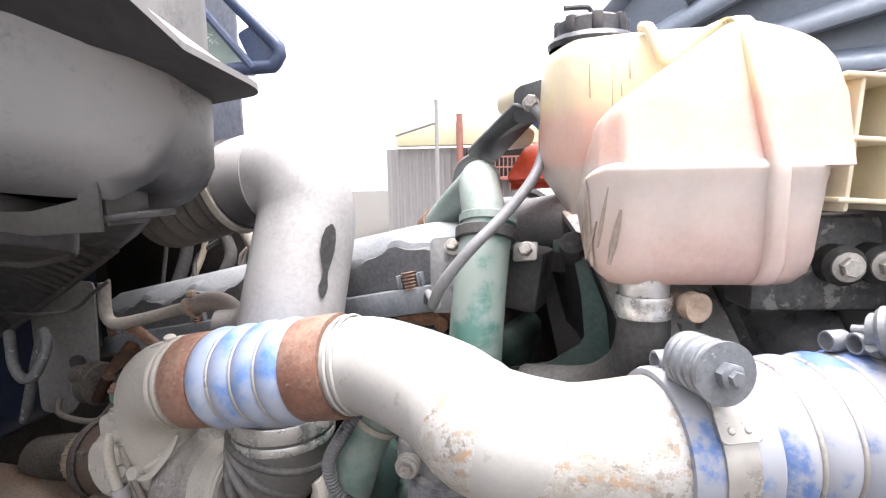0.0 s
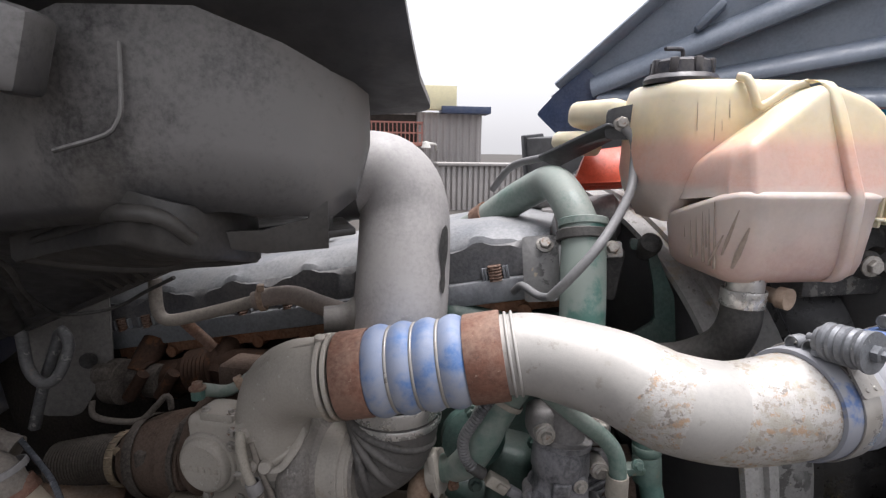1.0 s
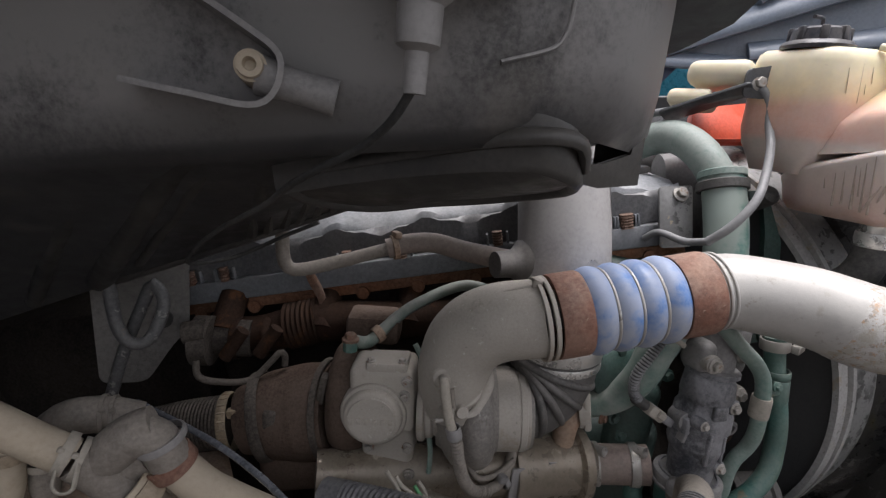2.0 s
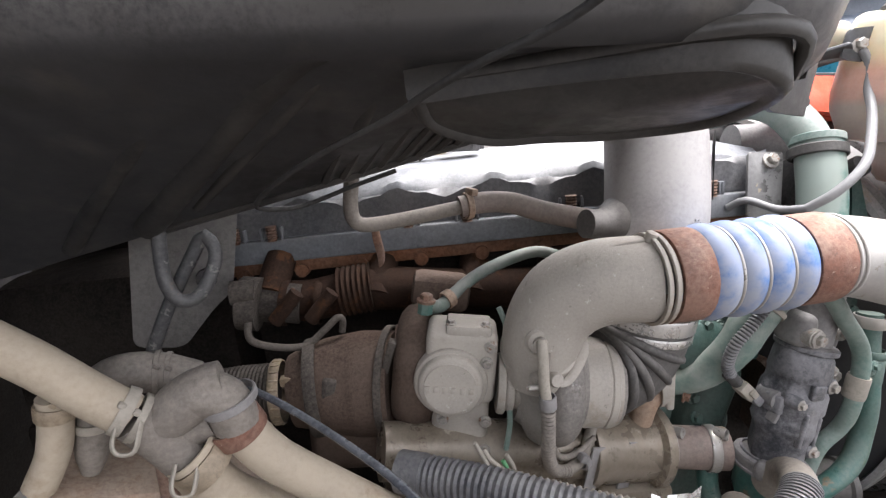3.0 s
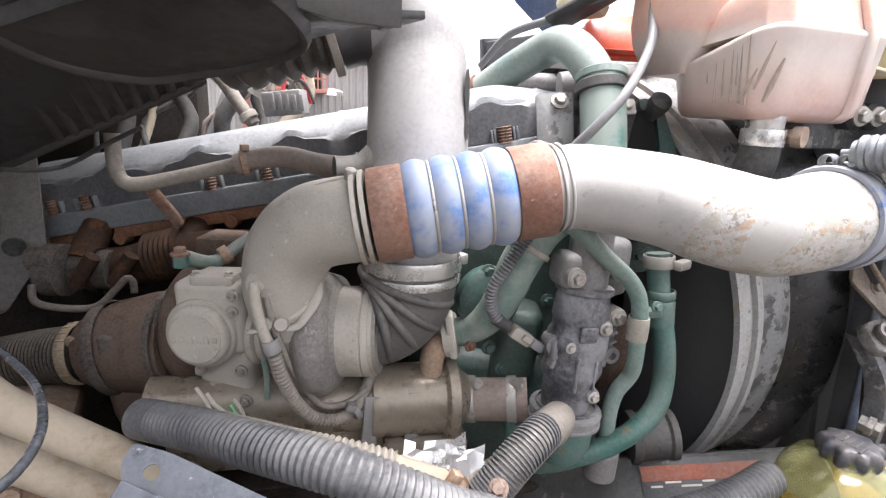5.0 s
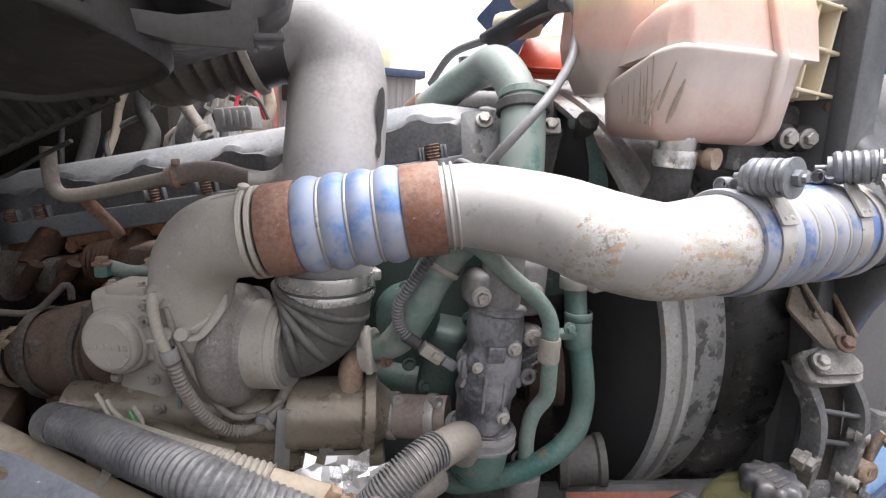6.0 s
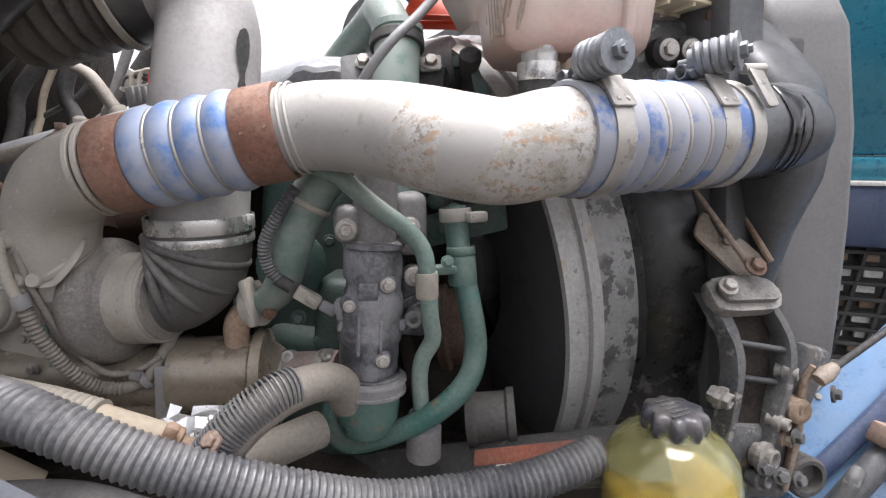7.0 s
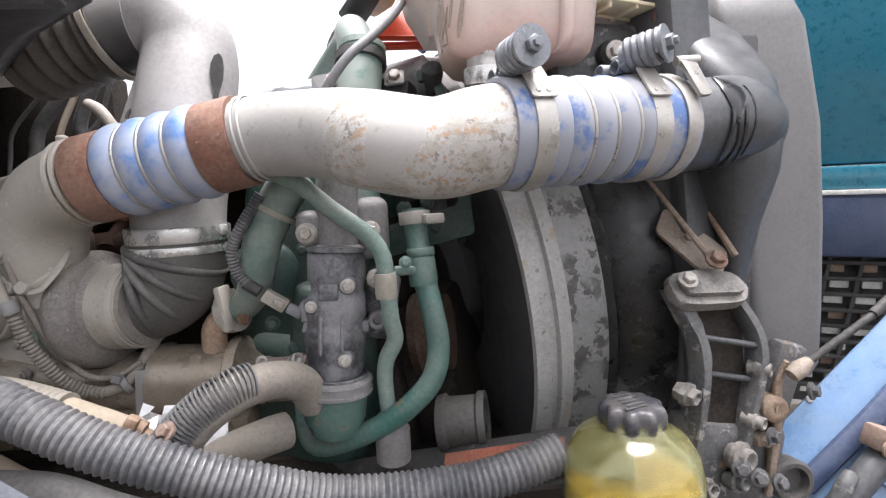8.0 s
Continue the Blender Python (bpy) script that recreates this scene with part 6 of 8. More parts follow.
# radiator side: cooler tank, side panel, brackets
t = thing("charge_air_cooler", (0.60, 0.33, 1.35), "black charge air cooler end tank with an oily port", "charge air cooler")
bm = mesh()
tube(bm, (H2B - AX2 * 0.02, H2B + AX2 * 0.03, (0.525, 0.278, 1.445), (0.57, 0.31, 1.44)), (0.0565, 0.0575, 0.060, 0.060), 32, 0.008)
part("port", bm, M_SHELL, t)
bm = mesh()
secs = []
for z, x1, x2, y1, y2, r in ((1.632, 0.535, 0.575, 0.41, 0.50, 0.02), (1.622, 0.505, 0.59, 0.375, 0.52, 0.03), (1.598, 0.488, 0.61, 0.345, 0.53, 0.04), (1.55, 0.485, 0.612, 0.295, 0.54, 0.045), (1.50, 0.495, 0.605, 0.245, 0.54, 0.05), (1.44, 0.505, 0.605, 0.228, 0.54, 0.05), (1.38, 0.515, 0.605, 0.236, 0.54, 0.05), (1.30, 0.545, 0.61, 0.28, 0.54, 0.04), (1.20, 0.575, 0.62, 0.32, 0.54, 0.035), (1.05, 0.59, 0.63, 0.35, 0.54, 0.03), (0.9, 0.59, 0.63, 0.36, 0.54, 0.03)):
    secs.append([(a, b, z) for a, b in round_outline(((x1, y1), (x2, y1 + 0.02), (x2 + 0.07, y2), (x1 - 0.02, y2)), r, 5)])
loft(bm, secs)
shell = part("end_tank", bm, M_SHELL, t, sharp=50)
bm = mesh()
lathe(bm, (0.625, 0.385, 1.612), (0.1, -0.5, 0.8), ((-0.01, 0.02), (0.008, 0.02), (0.01, 0.015), (0.01, 0.010), (0.0, 0.008), (0.0, 0)), 18)
part("boss", bm, M_SHELL, shell)
# wet oil film that follows the round port: (along, width) at angles from the top down
O0, O1 = H2B + AX2 * 0.03, vec((0.525, 0.278, 1.445))
oax = (O1 - O0).normalized()
ofront = (vec((0, -1, 0)) - oax * vec((0, -1, 0)).dot(oax)).normalized()
oup = oax.cross(ofront)
if oup.z < 0:
    oup = -oup
for at, start, stop, widths in ((0.040, 66, -4, (0.002, 0.010, 0.016, 0.015, 0.010, 0.004)), (0.028, 12, -72, (0.003, 0.0035, 0.003, 0.002, 0.0008)), (0.040, 6, -95, (0.004, 0.0045, 0.0035, 0.003, 0.0026, 0.0008)), (0.052, 14, -60, (0.003, 0.003, 0.0028, 0.002, 0.0006)), (0.063, 40, -48, (0.0008, 0.002, 0.002, 0.0012, 0.0005))):
    bm = mesh()
    edge = []
    for i in range(25):
        q = i / 24
        k = q * (len(widths) - 1)
        w = widths[int(k)] + (widths[min(int(k) + 1, len(widths) - 1)] - widths[int(k)]) * (k - int(k))
        a = radians(start + (stop - start) * q)
        mid_ = at - 0.004 + 0.003 * math.sin(5 * q + at * 300)
        edge.append([bm.verts.new(O0 + oax * (mid_ + e * w) + (ofront * math.cos(a) + oup * math.sin(a)) * (0.0605 + lift)) for e, lift in ((-1, 0.0), (-0.7, 0.0012), (0.7, 0.0012), (1, 0.0))])
    for r0, r1 in zip(edge, edge[1:]):
        for j in range(3):
            bm.faces.new((r0[j], r0[j + 1], r1[j + 1], r1[j]))
    part("oil_streak", bm, M_OIL, shell, "wet black oil streak")
t = thing("radiator_side_panel", (0.70, 0.36, 1.30), "tall dusty grey radiator side panel", "panel")
bm = mesh()
secs = []
for z, x1, x2, y1 in ((1.66, 0.60, 0.665, 0.40), (1.645, 0.58, 0.69, 0.375), (1.60, 0.575, 0.705, 0.36), (1.45, 0.60, 0.735, 0.355), (1.30, 0.62, 0.745, 0.352), (1.15, 0.64, 0.748, 0.350), (1.07, 0.65, 0.748, 0.350), (1.05, 0.66, 0.74, 0.355)):
    secs.append([(a, b, z) for a, b in round_outline(((x1, y1), (x2, y1 - 0.02), (x2 + 0.02, y1 + 0.25), (x1, y1 + 0.25)), 0.015, 3)])
loft(bm, secs)
part("panel", bm, M_GREYPANEL, t, sharp=50)
bm = mesh()
box(bm, (0.60, 0.50, 1.20), (0.12, 0.3, 0.76), (0, 0, -12), 0.01)
box(bm, (0.585, 0.72, 1.20), (0.1, 0.5, 0.80), (0, 0, 12), 0.01)
part("inner_panel", bm, M_GRIMY, t)
t = thing("tank_rubber_mount", (0.43, 0.33, 1.54), "pair of steel bolts in black rubber mounts", "mount")
for x, z in ((0.40, 1.552), (0.435, 1.553)):
    bm = mesh()
    lathe(bm, (x, 0.345, z), (-0.1, -1, 0), ((-0.03, 0.02), (0.0, 0.02), (0.006, 0.015), (0.006, 0)), 18)
    rub = part("bush", bm, M_RUBBER, t)
    bm = mesh()
    bolt(bm, (x - 0.001, 0.338, z), (-0.1, -1, 0), 0.010)
    part("bolt", bm, M_BOLT, t)
bm = mesh()
lathe(bm, (0.467, 0.335, 1.60), (-0.2, -1, 0), ((-0.03, 0.014), (0.0, 0.014), (0.004, 0.010), (0.004, 0)), 16)
part("stub", bm, M_RUSTBOLT, t)
bm = mesh()
box(bm, (0.42, 0.40, 1.55), (0.20, 0.06, 0.10), (0, 0, 5), 0.01)
part("carrier", bm, M_STAY, t)

# radiator stay: rusty foot and forked arm
t = thing("radiator_stay", (0.52, 0.30, 1.20), "dirty forked radiator stay with a rusty foot plate", "bracket")
bm = mesh()
f = axes((0.515, 0.305, 1.262), (0.62, -0.25, -0.35), (-0.2, -0.75, 0.6))
slab(bm, round_outline(((-0.075, 0.0), (0.0, -0.028), (0.03, -0.02), (0.03, 0.02), (0.0, 0.03), (-0.075, 0.045)), 0.008), f, 0.006)
bolt(bm, f @ Vector((-0.03, 0.012, 0.006)), f.col[2][:3], 0.007)
foot = part("foot_plate", bm, M_RUSTDUST, t, "rusty foot plate")
for a, b in (((0.515, 0.275, 1.25), (0.445, 0.335, 1.375)), ((0.550, 0.285, 1.262), (0.515, 0.36, 1.385))):
    bm = mesh()
    tube(bm, (a, b), (0.005, 0.003), 8)
    part("web", bm, M_RUSTDUST, t)
bm = mesh()
bolt(bm, (0.508, 0.268, 1.262), (-0.1, -0.7, 0.6), 0.010)
part("bolt", bm, M_RUSTBOLT, t)
bm = mesh()
f = axes((0.505, 0.285, 1.212), (0.95, 0.0, -0.02), (-0.05, -0.7, 0.7))
slab(bm, round_outline(((-0.060, -0.022), (-0.03, -0.028), (0.03, -0.028), (0.052, -0.018), (0.052, 0.012), (0.0, 0.030), (-0.060, 0.022)), 0.012), f, 0.018, 0.005)
slab(bm, round_outline(((-0.048, -0.016), (0.040, -0.018), (0.042, 0.010), (0.0, 0.024), (-0.048, 0.016)), 0.012), f @ Matrix.Translation((0, 0, 0.018)), 0.010, 0.003)
part("saddle", bm, M_SADDLE, t, "dusty cast saddle")
bm = mesh()
bolt(bm, (0.462, 0.262, 1.238), (-0.1, -0.7, 0.7), 0.009)
part("bolt", bm, M_BOLT, t)
for pts, r in ((((0.464, 0.295, 1.215), (0.474, 0.275, 1.18), (0.482, 0.262, 1.145), (0.480, 0.254, 1.105), (0.472, 0.250, 1.05), (0.462, 0.250, 0.96)), (0.013, 0.010, 0.008, 0.007, 0.009, 0.012)), (((0.545, 0.288, 1.212), (0.566, 0.272, 1.17), (0.572, 0.262, 1.135), (0.563, 0.254, 1.09), (0.547, 0.250, 1.04), (0.530, 0.250, 0.95)), (0.009, 0.008, 0.007, 0.007, 0.008, 0.012))):
    bm = mesh()
    path = [vec(p) for p in smooth_path(pts, 0.012)[0]]
    loft(bm, [[p + vec((a, b, 0)) for a, b in ((-w, -0.004), (-w * 0.6, -0.012), (w * 0.6, -0.013), (w, -0.006), (w, 0.018), (-w, 0.018))] for p, w in zip(path, [r[min(int(i / (len(path) - 1) * (len(r) - 1)), len(r) - 1)] for i in range(len(path))])])
    part("prong", bm, M_STAY, t, "dust-greyed prong")
for z in (1.148, 1.098):
    bm = mesh()
    tube(bm, ((0.482, 0.260, z + 0.010), (0.568, 0.260, z - 0.010)), 0.0045, 10)
    part("rung", bm, M_SHELL, t)
bm = mesh()
box(bm, (0.524, 0.282, 1.11), (0.080, 0.010, 0.17), (-12, 4, 0), 0.004)
part("web_plate", bm, M_DARK, t)
t = thing("stay_pivot", (0.53, 0.24, 1.02), "cluster of dirty steel pivot bolts and nuts", "bolts")
for k, (p, d, r, m) in enumerate((((0.453, 0.235, 1.087), (0.4, -0.9, -0.1), 0.026, M_SADDLE), ((0.574, 0.250, 1.106), (0.6, -0.8, 0), 0.022, M_SADDLE), ((0.554, 0.235, 1.039), (0.4, -0.9, 0), 0.020, M_SADDLE), ((0.564, 0.235, 1.012), (0.3, -0.9, 0), 0.018, M_RUSTDUST), ((0.530, 0.228, 0.992), (0.3, -0.9, 0.1), 0.034, M_SADDLE), ((0.523, 0.228, 0.959), (0.3, -0.9, 0.2), 0.022, M_STAY), ((0.477, 0.228, 0.956), (0.2, -0.9, 0.2), 0.024, M_SADDLE), ((0.582, 0.240, 1.055), (0.4, -0.9, 0), 0.026, M_RUSTDUST))):
    bm = mesh()
    r *= 0.56
    lathe(bm, p, d, ((-0.022, r * 0.9), (-0.012, r * 0.9), (-0.012, r * 1.15), (-0.004, r * 1.15), (-0.002, r * 0.8), (0.006, r * 0.8), (0.007, r * 0.6), (0.004, r * 0.45), (-0.004, 0)), 18 if k % 3 else 6)
    part("bush", bm, m, t)
bm = mesh()
box(bm, (0.60, 0.27, 1.05), (0.05, 0.03, 0.18), (0, 18, 0), 0.01)
box(bm, (0.53, 0.28, 0.97), (0.16, 0.06, 0.12), (0, 10, 0), 0.015)
part("casting", bm, M_STAY, t)
bm = mesh()
tube(bm, ((0.598, 0.242, 1.119), (0.589, 0.246, 1.086), (0.590, 0.248, 1.036), (0.588, 0.248, 0.986), (0.582, 0.248, 0.925)), (0.008, 0.014, 0.017, 0.014, 0.012), 14, 0.006, flat=0.5)
lathe(bm, (0.576, 0.236, 1.056), (-0.1, -1, 0.1), ((-0.02, 0.018), (0.004, 0.018), (0.007, 0.014), (0.007, 0.008), (0.003, 0.0)), 20)
part("knuckle", bm, M_RUSTDUST, t, "grimy rust-brown knuckle")
for p, d in (((0.545, 0.222, 0.968), (-0.2, -0.9, 0.3)), ((0.517, 0.222, 0.985), (-0.3, -0.9, 0.2)), ((0.578, 0.224, 0.955), (0.2, -0.9, 0.3)), ((0.634, 0.236, 1.075), (0.5, -0.8, 0.2)), ((0.566, 0.226, 1.022), (0.4, -0.9, 0.2))):
    bm = mesh()
    bolt(bm, p, d, 0.0085)
    part("nut", bm, M_STAY, t)
bm = mesh()
lathe(bm, (0.619, 0.25, 0.938), (-0.1, -1, 0.1), ((-0.02, 0.030), (0.006, 0.032), (0.010, 0.028), (0.010, 0.022), (-0.004, 0.020), (-0.004, 0)), 28)
part("rubber_ring", bm, M_RUBBER, t, "black rubber ring")
bm = mesh()
tube(bm, ((0.715, 0.245, 0.935), (0.700, 0.24, 0.925), (0.684, 0.24, 0.895), (0.665, 0.24, 0.86)), (0.011, 0.012, 0.011, 0.011), 12, 0.008)
part("link", bm, M_STAY, t, "grey bent link")
t = thing("stabiliser_rod", (0.60, 0.22, 1.11), "thin black rod with a rusty ball joint", "rod")
bm = mesh()
tube(bm, ((0.598, 0.225, 1.113), (0.654, 0.222, 1.148), (0.719, 0.220, 1.189), (0.788, 0.220, 1.231)), 0.005, 10)
part("rod", bm, M_RUBBER, t)
bm = mesh()
lathe(bm, (0.605, 0.225, 1.116), (0.8, 0, 0.55), ((-0.022, 0.0), (-0.018, 0.010), (-0.003, 0.012), (0.014, 0.007), (0.016, 0)), 14)
part("ball_joint", bm, M_RUSTDUST, t)
bm = mesh()
lathe(bm, (0.706, 0.220, 1.182), (0.8, 0, 0.58), ((0, 0.0050), (0.0, 0.0065), (0.06, 0.007), (0.06, 0)), 14)
part("sleeve", bm, M_RUBBER, t)

# blue front corner of this truck
t = thing("blue_front_corner", (0.9, 0.33, 0.85), "light blue painted front corner panel with pressed edges", "body panel")
bm = mesh()
f = axes((0.700, 0.345, 0.960), (0.68, 0.06, 0.70), (-0.35, -0.75, 0.45))
slab(bm, round_outline(((-0.10, 0.02), (0.30, -0.02), (0.55, -0.05), (0.55, -0.30), (0.0, -0.30), (-0.10, -0.15)), 0.02), f, 0.008)
part("face", bm, M_BLUEPAINT, t)
bm = mesh()
slab(bm, round_outline(((-0.02, -0.12), (0.50, -0.10), (0.50, -0.32), (0.0, -0.34)), 0.03), f @ Matrix.Translation((0.03, 0.02, 0.008)), 0.012, 0.005)
part("raised_panel", bm, M_BLUEPAINT, t)
bm = mesh()
tube(bm, [f @ Vector(p) for p in ((-0.06, -0.06, 0.012), (0.15, -0.08, 0.02), (0.5, -0.10, 0.02))], 0.016, 10, flat=0.6)
part("dark_channel", bm, M_NAVY, t)
bm = mesh()
lathe(bm, f @ Vector((0.06, 0.0, 0.008)), f.col[2][:3], ((0, 0.006), (0.003, 0.005), (0.004, 0)), 12)
part("rivet", bm, M_STEEL, t)
bm = mesh()
box(bm, (0.95, 0.50, 0.35), (0.5, 0.25, 0.7), (0, 0, 10), 0.03)
part("bumper_leg", bm, M_BLUEPAINT, t, "blue lower bumper")
t = thing("rusty_hinge", (0.80, 0.26, 0.92), "rusty hinge block with two bolts", "hinge")
bm = mesh()
box(bm, (0.785, 0.255, 0.975), (0.06, 0.035, 0.035), (0, 20, 0), 0.006)
part("block", bm, M_RUSTBOLT, t)
for x in (0.785, 0.825):
    bm = mesh()
    bolt(bm, (x - 0.015, 0.236, 0.972), (0, -1, 0), 0.010)
    part("bolt", bm, M_TANHOSE, t)
bm = mesh()
tube(bm, ((0.785, 0.255, 0.957), (0.74, 0.25, 0.92), (0.68, 0.25, 0.86)), 0.02, 12)
part("arm", bm, M_SHELL, t)

# ---- coolant pump housing and green pipes ----
t = thing("oil_filter_housing", (-0.005, 0.38, 1.09), "dusty black canister housing with a steel base clamp", "filter housing")
PA, PB = vec((-0.014, 0.377, 1.112)), vec((-0.001, 0.385, 1.297))
pax = (PB - PA).normalized()
bm = mesh()
cf = axes(PA, (1, 0, -0.06), pax) @ Matrix.Diagonal((0.90, 0.90, 0.90, 1))


def can_ring(h, w, d, shift=0.0, cut=0.45):
    """A chamfered section of the casting at height h: half width w, half depth d."""
    c = cut * min(w, d)
    return [cf @ Vector((a + shift, b, h)) for a, b in round_outline(((-w, -d + c), (-w + c, -d), (w - c, -d), (w, -d + c), (w, d - c), (w - c, d), (-w + c, d), (-w, d - c)), c * 0.45, 4)]


loft(bm, [can_ring(0.002, 0.043, 0.043, 0, 0.8), can_ring(0.012, 0.045, 0.045, 0, 0.8), can_ring(0.050, 0.046, 0.046, 0, 0.75), can_ring(0.058, 0.049, 0.048, 0, 0.7), can_ring(0.066, 0.049, 0.049, 0, 0.6), can_ring(0.082, 0.045, 0.047, 0.001, 0.6), can_ring(0.094, 0.044, 0.046, 0.001, 0.55), can_ring(0.100, 0.047, 0.047, 0.002, 0.5), can_ring(0.128, 0.045, 0.046, 0.003, 0.5), can_ring(0.136, 0.041, 0.044, 0.004, 0.55), can_ring(0.150, 0.041, 0.044, 0.004, 0.55), can_ring(0.156, 0.045, 0.046, 0.003, 0.6), can_ring(0.190, 0.045, 0.045, 0.002, 0.7), can_ring(0.200, 0.042, 0.042, 0, 0.8), can_ring(0.208, 0.036, 0.036, 0, 0.8)])
canister = part("canister", bm, M_CAN, t, "black canister casting with pale dust", sharp=45)
for h, r in ((0.183, 0.039), (0.000, 0.043)):
    bm = mesh()
    band(bm, PA + pax * h, pax, r, 0.007, 0.002)
    part("seam_ring", bm, M_CAN, canister)
# cast webs, pads and bosses
for a, b, h, size in ((-0.020, -0.044, 0.074, (0.006, 0.010, 0.060)), (0.012, -0.045, 0.072, (0.005, 0.010, 0.050)), (-0.008, -0.043, 0.140, (0.030, 0.010, 0.026)), (0.046, -0.006, 0.082, (0.014, 0.030, 0.020)), (-0.045, -0.006, 0.105, (0.012, 0.030, 0.030))):
    bm = mesh()
    box(bm, None, size, bevel=0.0032, m=cf @ Matrix.Translation((a, b, h)), segs=3)
    part("web", bm, M_CAN, canister)
for a, b, h, r in ((0.020, -0.040, 0.150, 0.010), (0.016, -0.042, 0.036, 0.009), (-0.034, -0.034, 0.118, 0.008)):
    bm = mesh()
    lathe(bm, cf @ Vector((a, b, h)), -vec(cf.col[1][:3]), ((-0.012, r * 1.5), (0.004, r * 1.2), (0.006, r), (0.006, 0)), 18)
    part("boss", bm, M_CAN, canister)
    bm = mesh()
    bolt(bm, cf @ Vector((a, b - 0.006, h)), -vec(cf.col[1][:3]), r * 0.7)
    part("boss_bolt", bm, M_BOLT, canister)
# side flange with an eye
bm = mesh()
lathe(bm, (0.050, 0.372, 1.189), (-0.1, -1, 0.05), ((-0.02, 0.013), (0.004, 0.013), (0.006, 0.011), (0.006, 0.006), (-0.004, 0.005), (-0.004, 0)), 20)
part("side_eye", bm, M_SIDE, canister, "grey side eye")
bm = mesh()
lathe(bm, PB - pax * 0.004, pax, ((0, 0.040), (0.006, 0.040), (0.008, 0.031), (0.10, 0.029), (0.10, 0)), 26)
box(bm, (-0.036, 0.385, 1.325), (0.034, 0.05, 0.05), (0, 0, 0), 0.014, segs=4)
box(bm, (0.05, 0.40, 1.32), (0.05, 0.04, 0.09), (0, 0, 0), 0.016, segs=4)
part("neck", bm, M_SIDE, t, "grey cast neck")
for p in ((-0.038, 0.352, 1.321), (0.048, 0.372, 1.318), (0.052, 0.37, 1.25)):
    bm = mesh()
    lathe(bm, p, (-0.05, -1, 0.05), ((-0.03, 0.014), (0, 0.014), (0.002, 0.010), (0.002, 0)), 14)
    bolt(bm, (p[0], p[1] - 0.002, p[2]), (-0.05, -1, 0.05), 0.0085)
    part("bolt", bm, M_BOLT, t)
bm = mesh()
lathe(bm, PA - pax * 0.012, pax, ((-0.012, 0), (-0.012, 0.050), (-0.010, 0.054), (-0.006, 0.054), (-0.005, 0.052), (0.005, 0.052), (0.006, 0.054), (0.010, 0.053), (0.012, 0.048), (0.012, 0)), 36)
box(bm, (-0.060, 0.352, 1.109), (0.026, 0.03, 0.030), (0, 0, 20), 0.009, segs=3)
box(bm, (-0.052, 0.345, 1.093), (0.020, 0.024, 0.016), (0, 0, 20), 0.006, segs=3)
part("base_clamp", bm, M_SIDE, t, "grey cast base clamp")
bm = mesh()
bolt(bm, (-0.058, 0.335, 1.107), (-0.1, -1, 0), 0.008)
part("clamp_bolt", bm, M_STEEL, t)
bm = mesh()
lathe(bm, PA - pax * 0.02, -pax, ((0, 0.046), (0.04, 0.044), (0.065, 0.032), (0.078, 0)), 26)
part("green_base", bm, M_GREEN, t)
bm = mesh()
box(bm, (0.058, 0.42, 1.20), (0.05, 0.03, 0.10), (0, 10, 0), 0.008)
for k in range(4):
    tube(bm, ((0.04, 0.402, 1.16 + k * 0.015), (0.08, 0.402, 1.18 + k * 0.015)), 0.003, 8)
part("finned_plate", bm, M_CAN, t)

t = thing("thin_coolant_pipe", (0.06, 0.34, 1.25), "slim green coolant pipe with pale joints", "pipe")
bm = mesh()
tube(bm, ((-0.085, 0.375, 1.405), (-0.047, 0.352, 1.390), (0.0, 0.346, 1.350), (0.040, 0.345, 1.318), (0.060, 0.343, 1.290), (0.065, 0.340, 1.255), (0.068, 0.340, 1.20), (0.073, 0.350, 1.165), (0.060, 0.358, 1.135), (0.056, 0.362, 1.10), (0.060, 0.366, 1.04)), 0.0118, 18, 0.008)
part("pipe", bm, M_GREEN_PALE, t)
bm = mesh()
band(bm, (0.064, 0.340, 1.245), (0.02, 0, -1), 0.0124, 0.035, 0.002)
part("sleeve", bm, M_CREAM, t, "dusty joint sleeve")
t = thing("large_coolant_pipe", (0.12, 0.36, 1.2), "green coolant pipe curving under the engine", "pipe")
bm = mesh()
tube(bm, ((0.110, 0.375, 1.345), (0.113, 0.368, 1.30), (0.118, 0.358, 1.255), (0.128, 0.350, 1.20), (0.134, 0.348, 1.150), (0.122, 0.342, 1.105), (0.085, 0.345, 1.065), (0.035, 0.362, 1.030), (-0.025, 0.388, 1.002), (-0.055, 0.408, 0.998), (-0.066, 0.425, 1.02), (-0.066, 0.44, 1.06)), 0.0162, 22, 0.008)
part("pipe", bm, M_GREEN, t)
bm = mesh()
band(bm, (0.117, 0.359, 1.258), (0.06, -0.1, -1), 0.0172, 0.040, 0.002)
band(bm, (0.116, 0.362, 1.285), (0.06, -0.1, -1), 0.0172, 0.012, 0.002)
part("sleeve", bm, M_GREEN, t)
bm = mesh()
band(bm, (0.111, 0.373, 1.333), (0.05, -0.1, -1), 0.0200, 0.018, 0.0018)
box(bm, (0.135, 0.352, 1.332), (0.03, 0.014, 0.014), (0, 0, 20), 0.003)
part("worm_clamp", bm, M_STEEL, t)
bm = mesh()
box(bm, (0.092, 0.352, 1.262), (0.03, 0.02, 0.012), (0, 0, 0), 0.003)
bolt(bm, (0.092, 0.340, 1.275), (0, -1, 0.2), 0.006)
part("clip", bm, M_GREEN, t)
bm = mesh()
lathe(bm, (0.063, 0.372, 1.045), (0, 0.05, -1), ((0, 0.017), (0.0, 0.022), (0.02, 0.022), (0.022, 0.026), (0.07, 0.026), (0.07, 0)), 20)
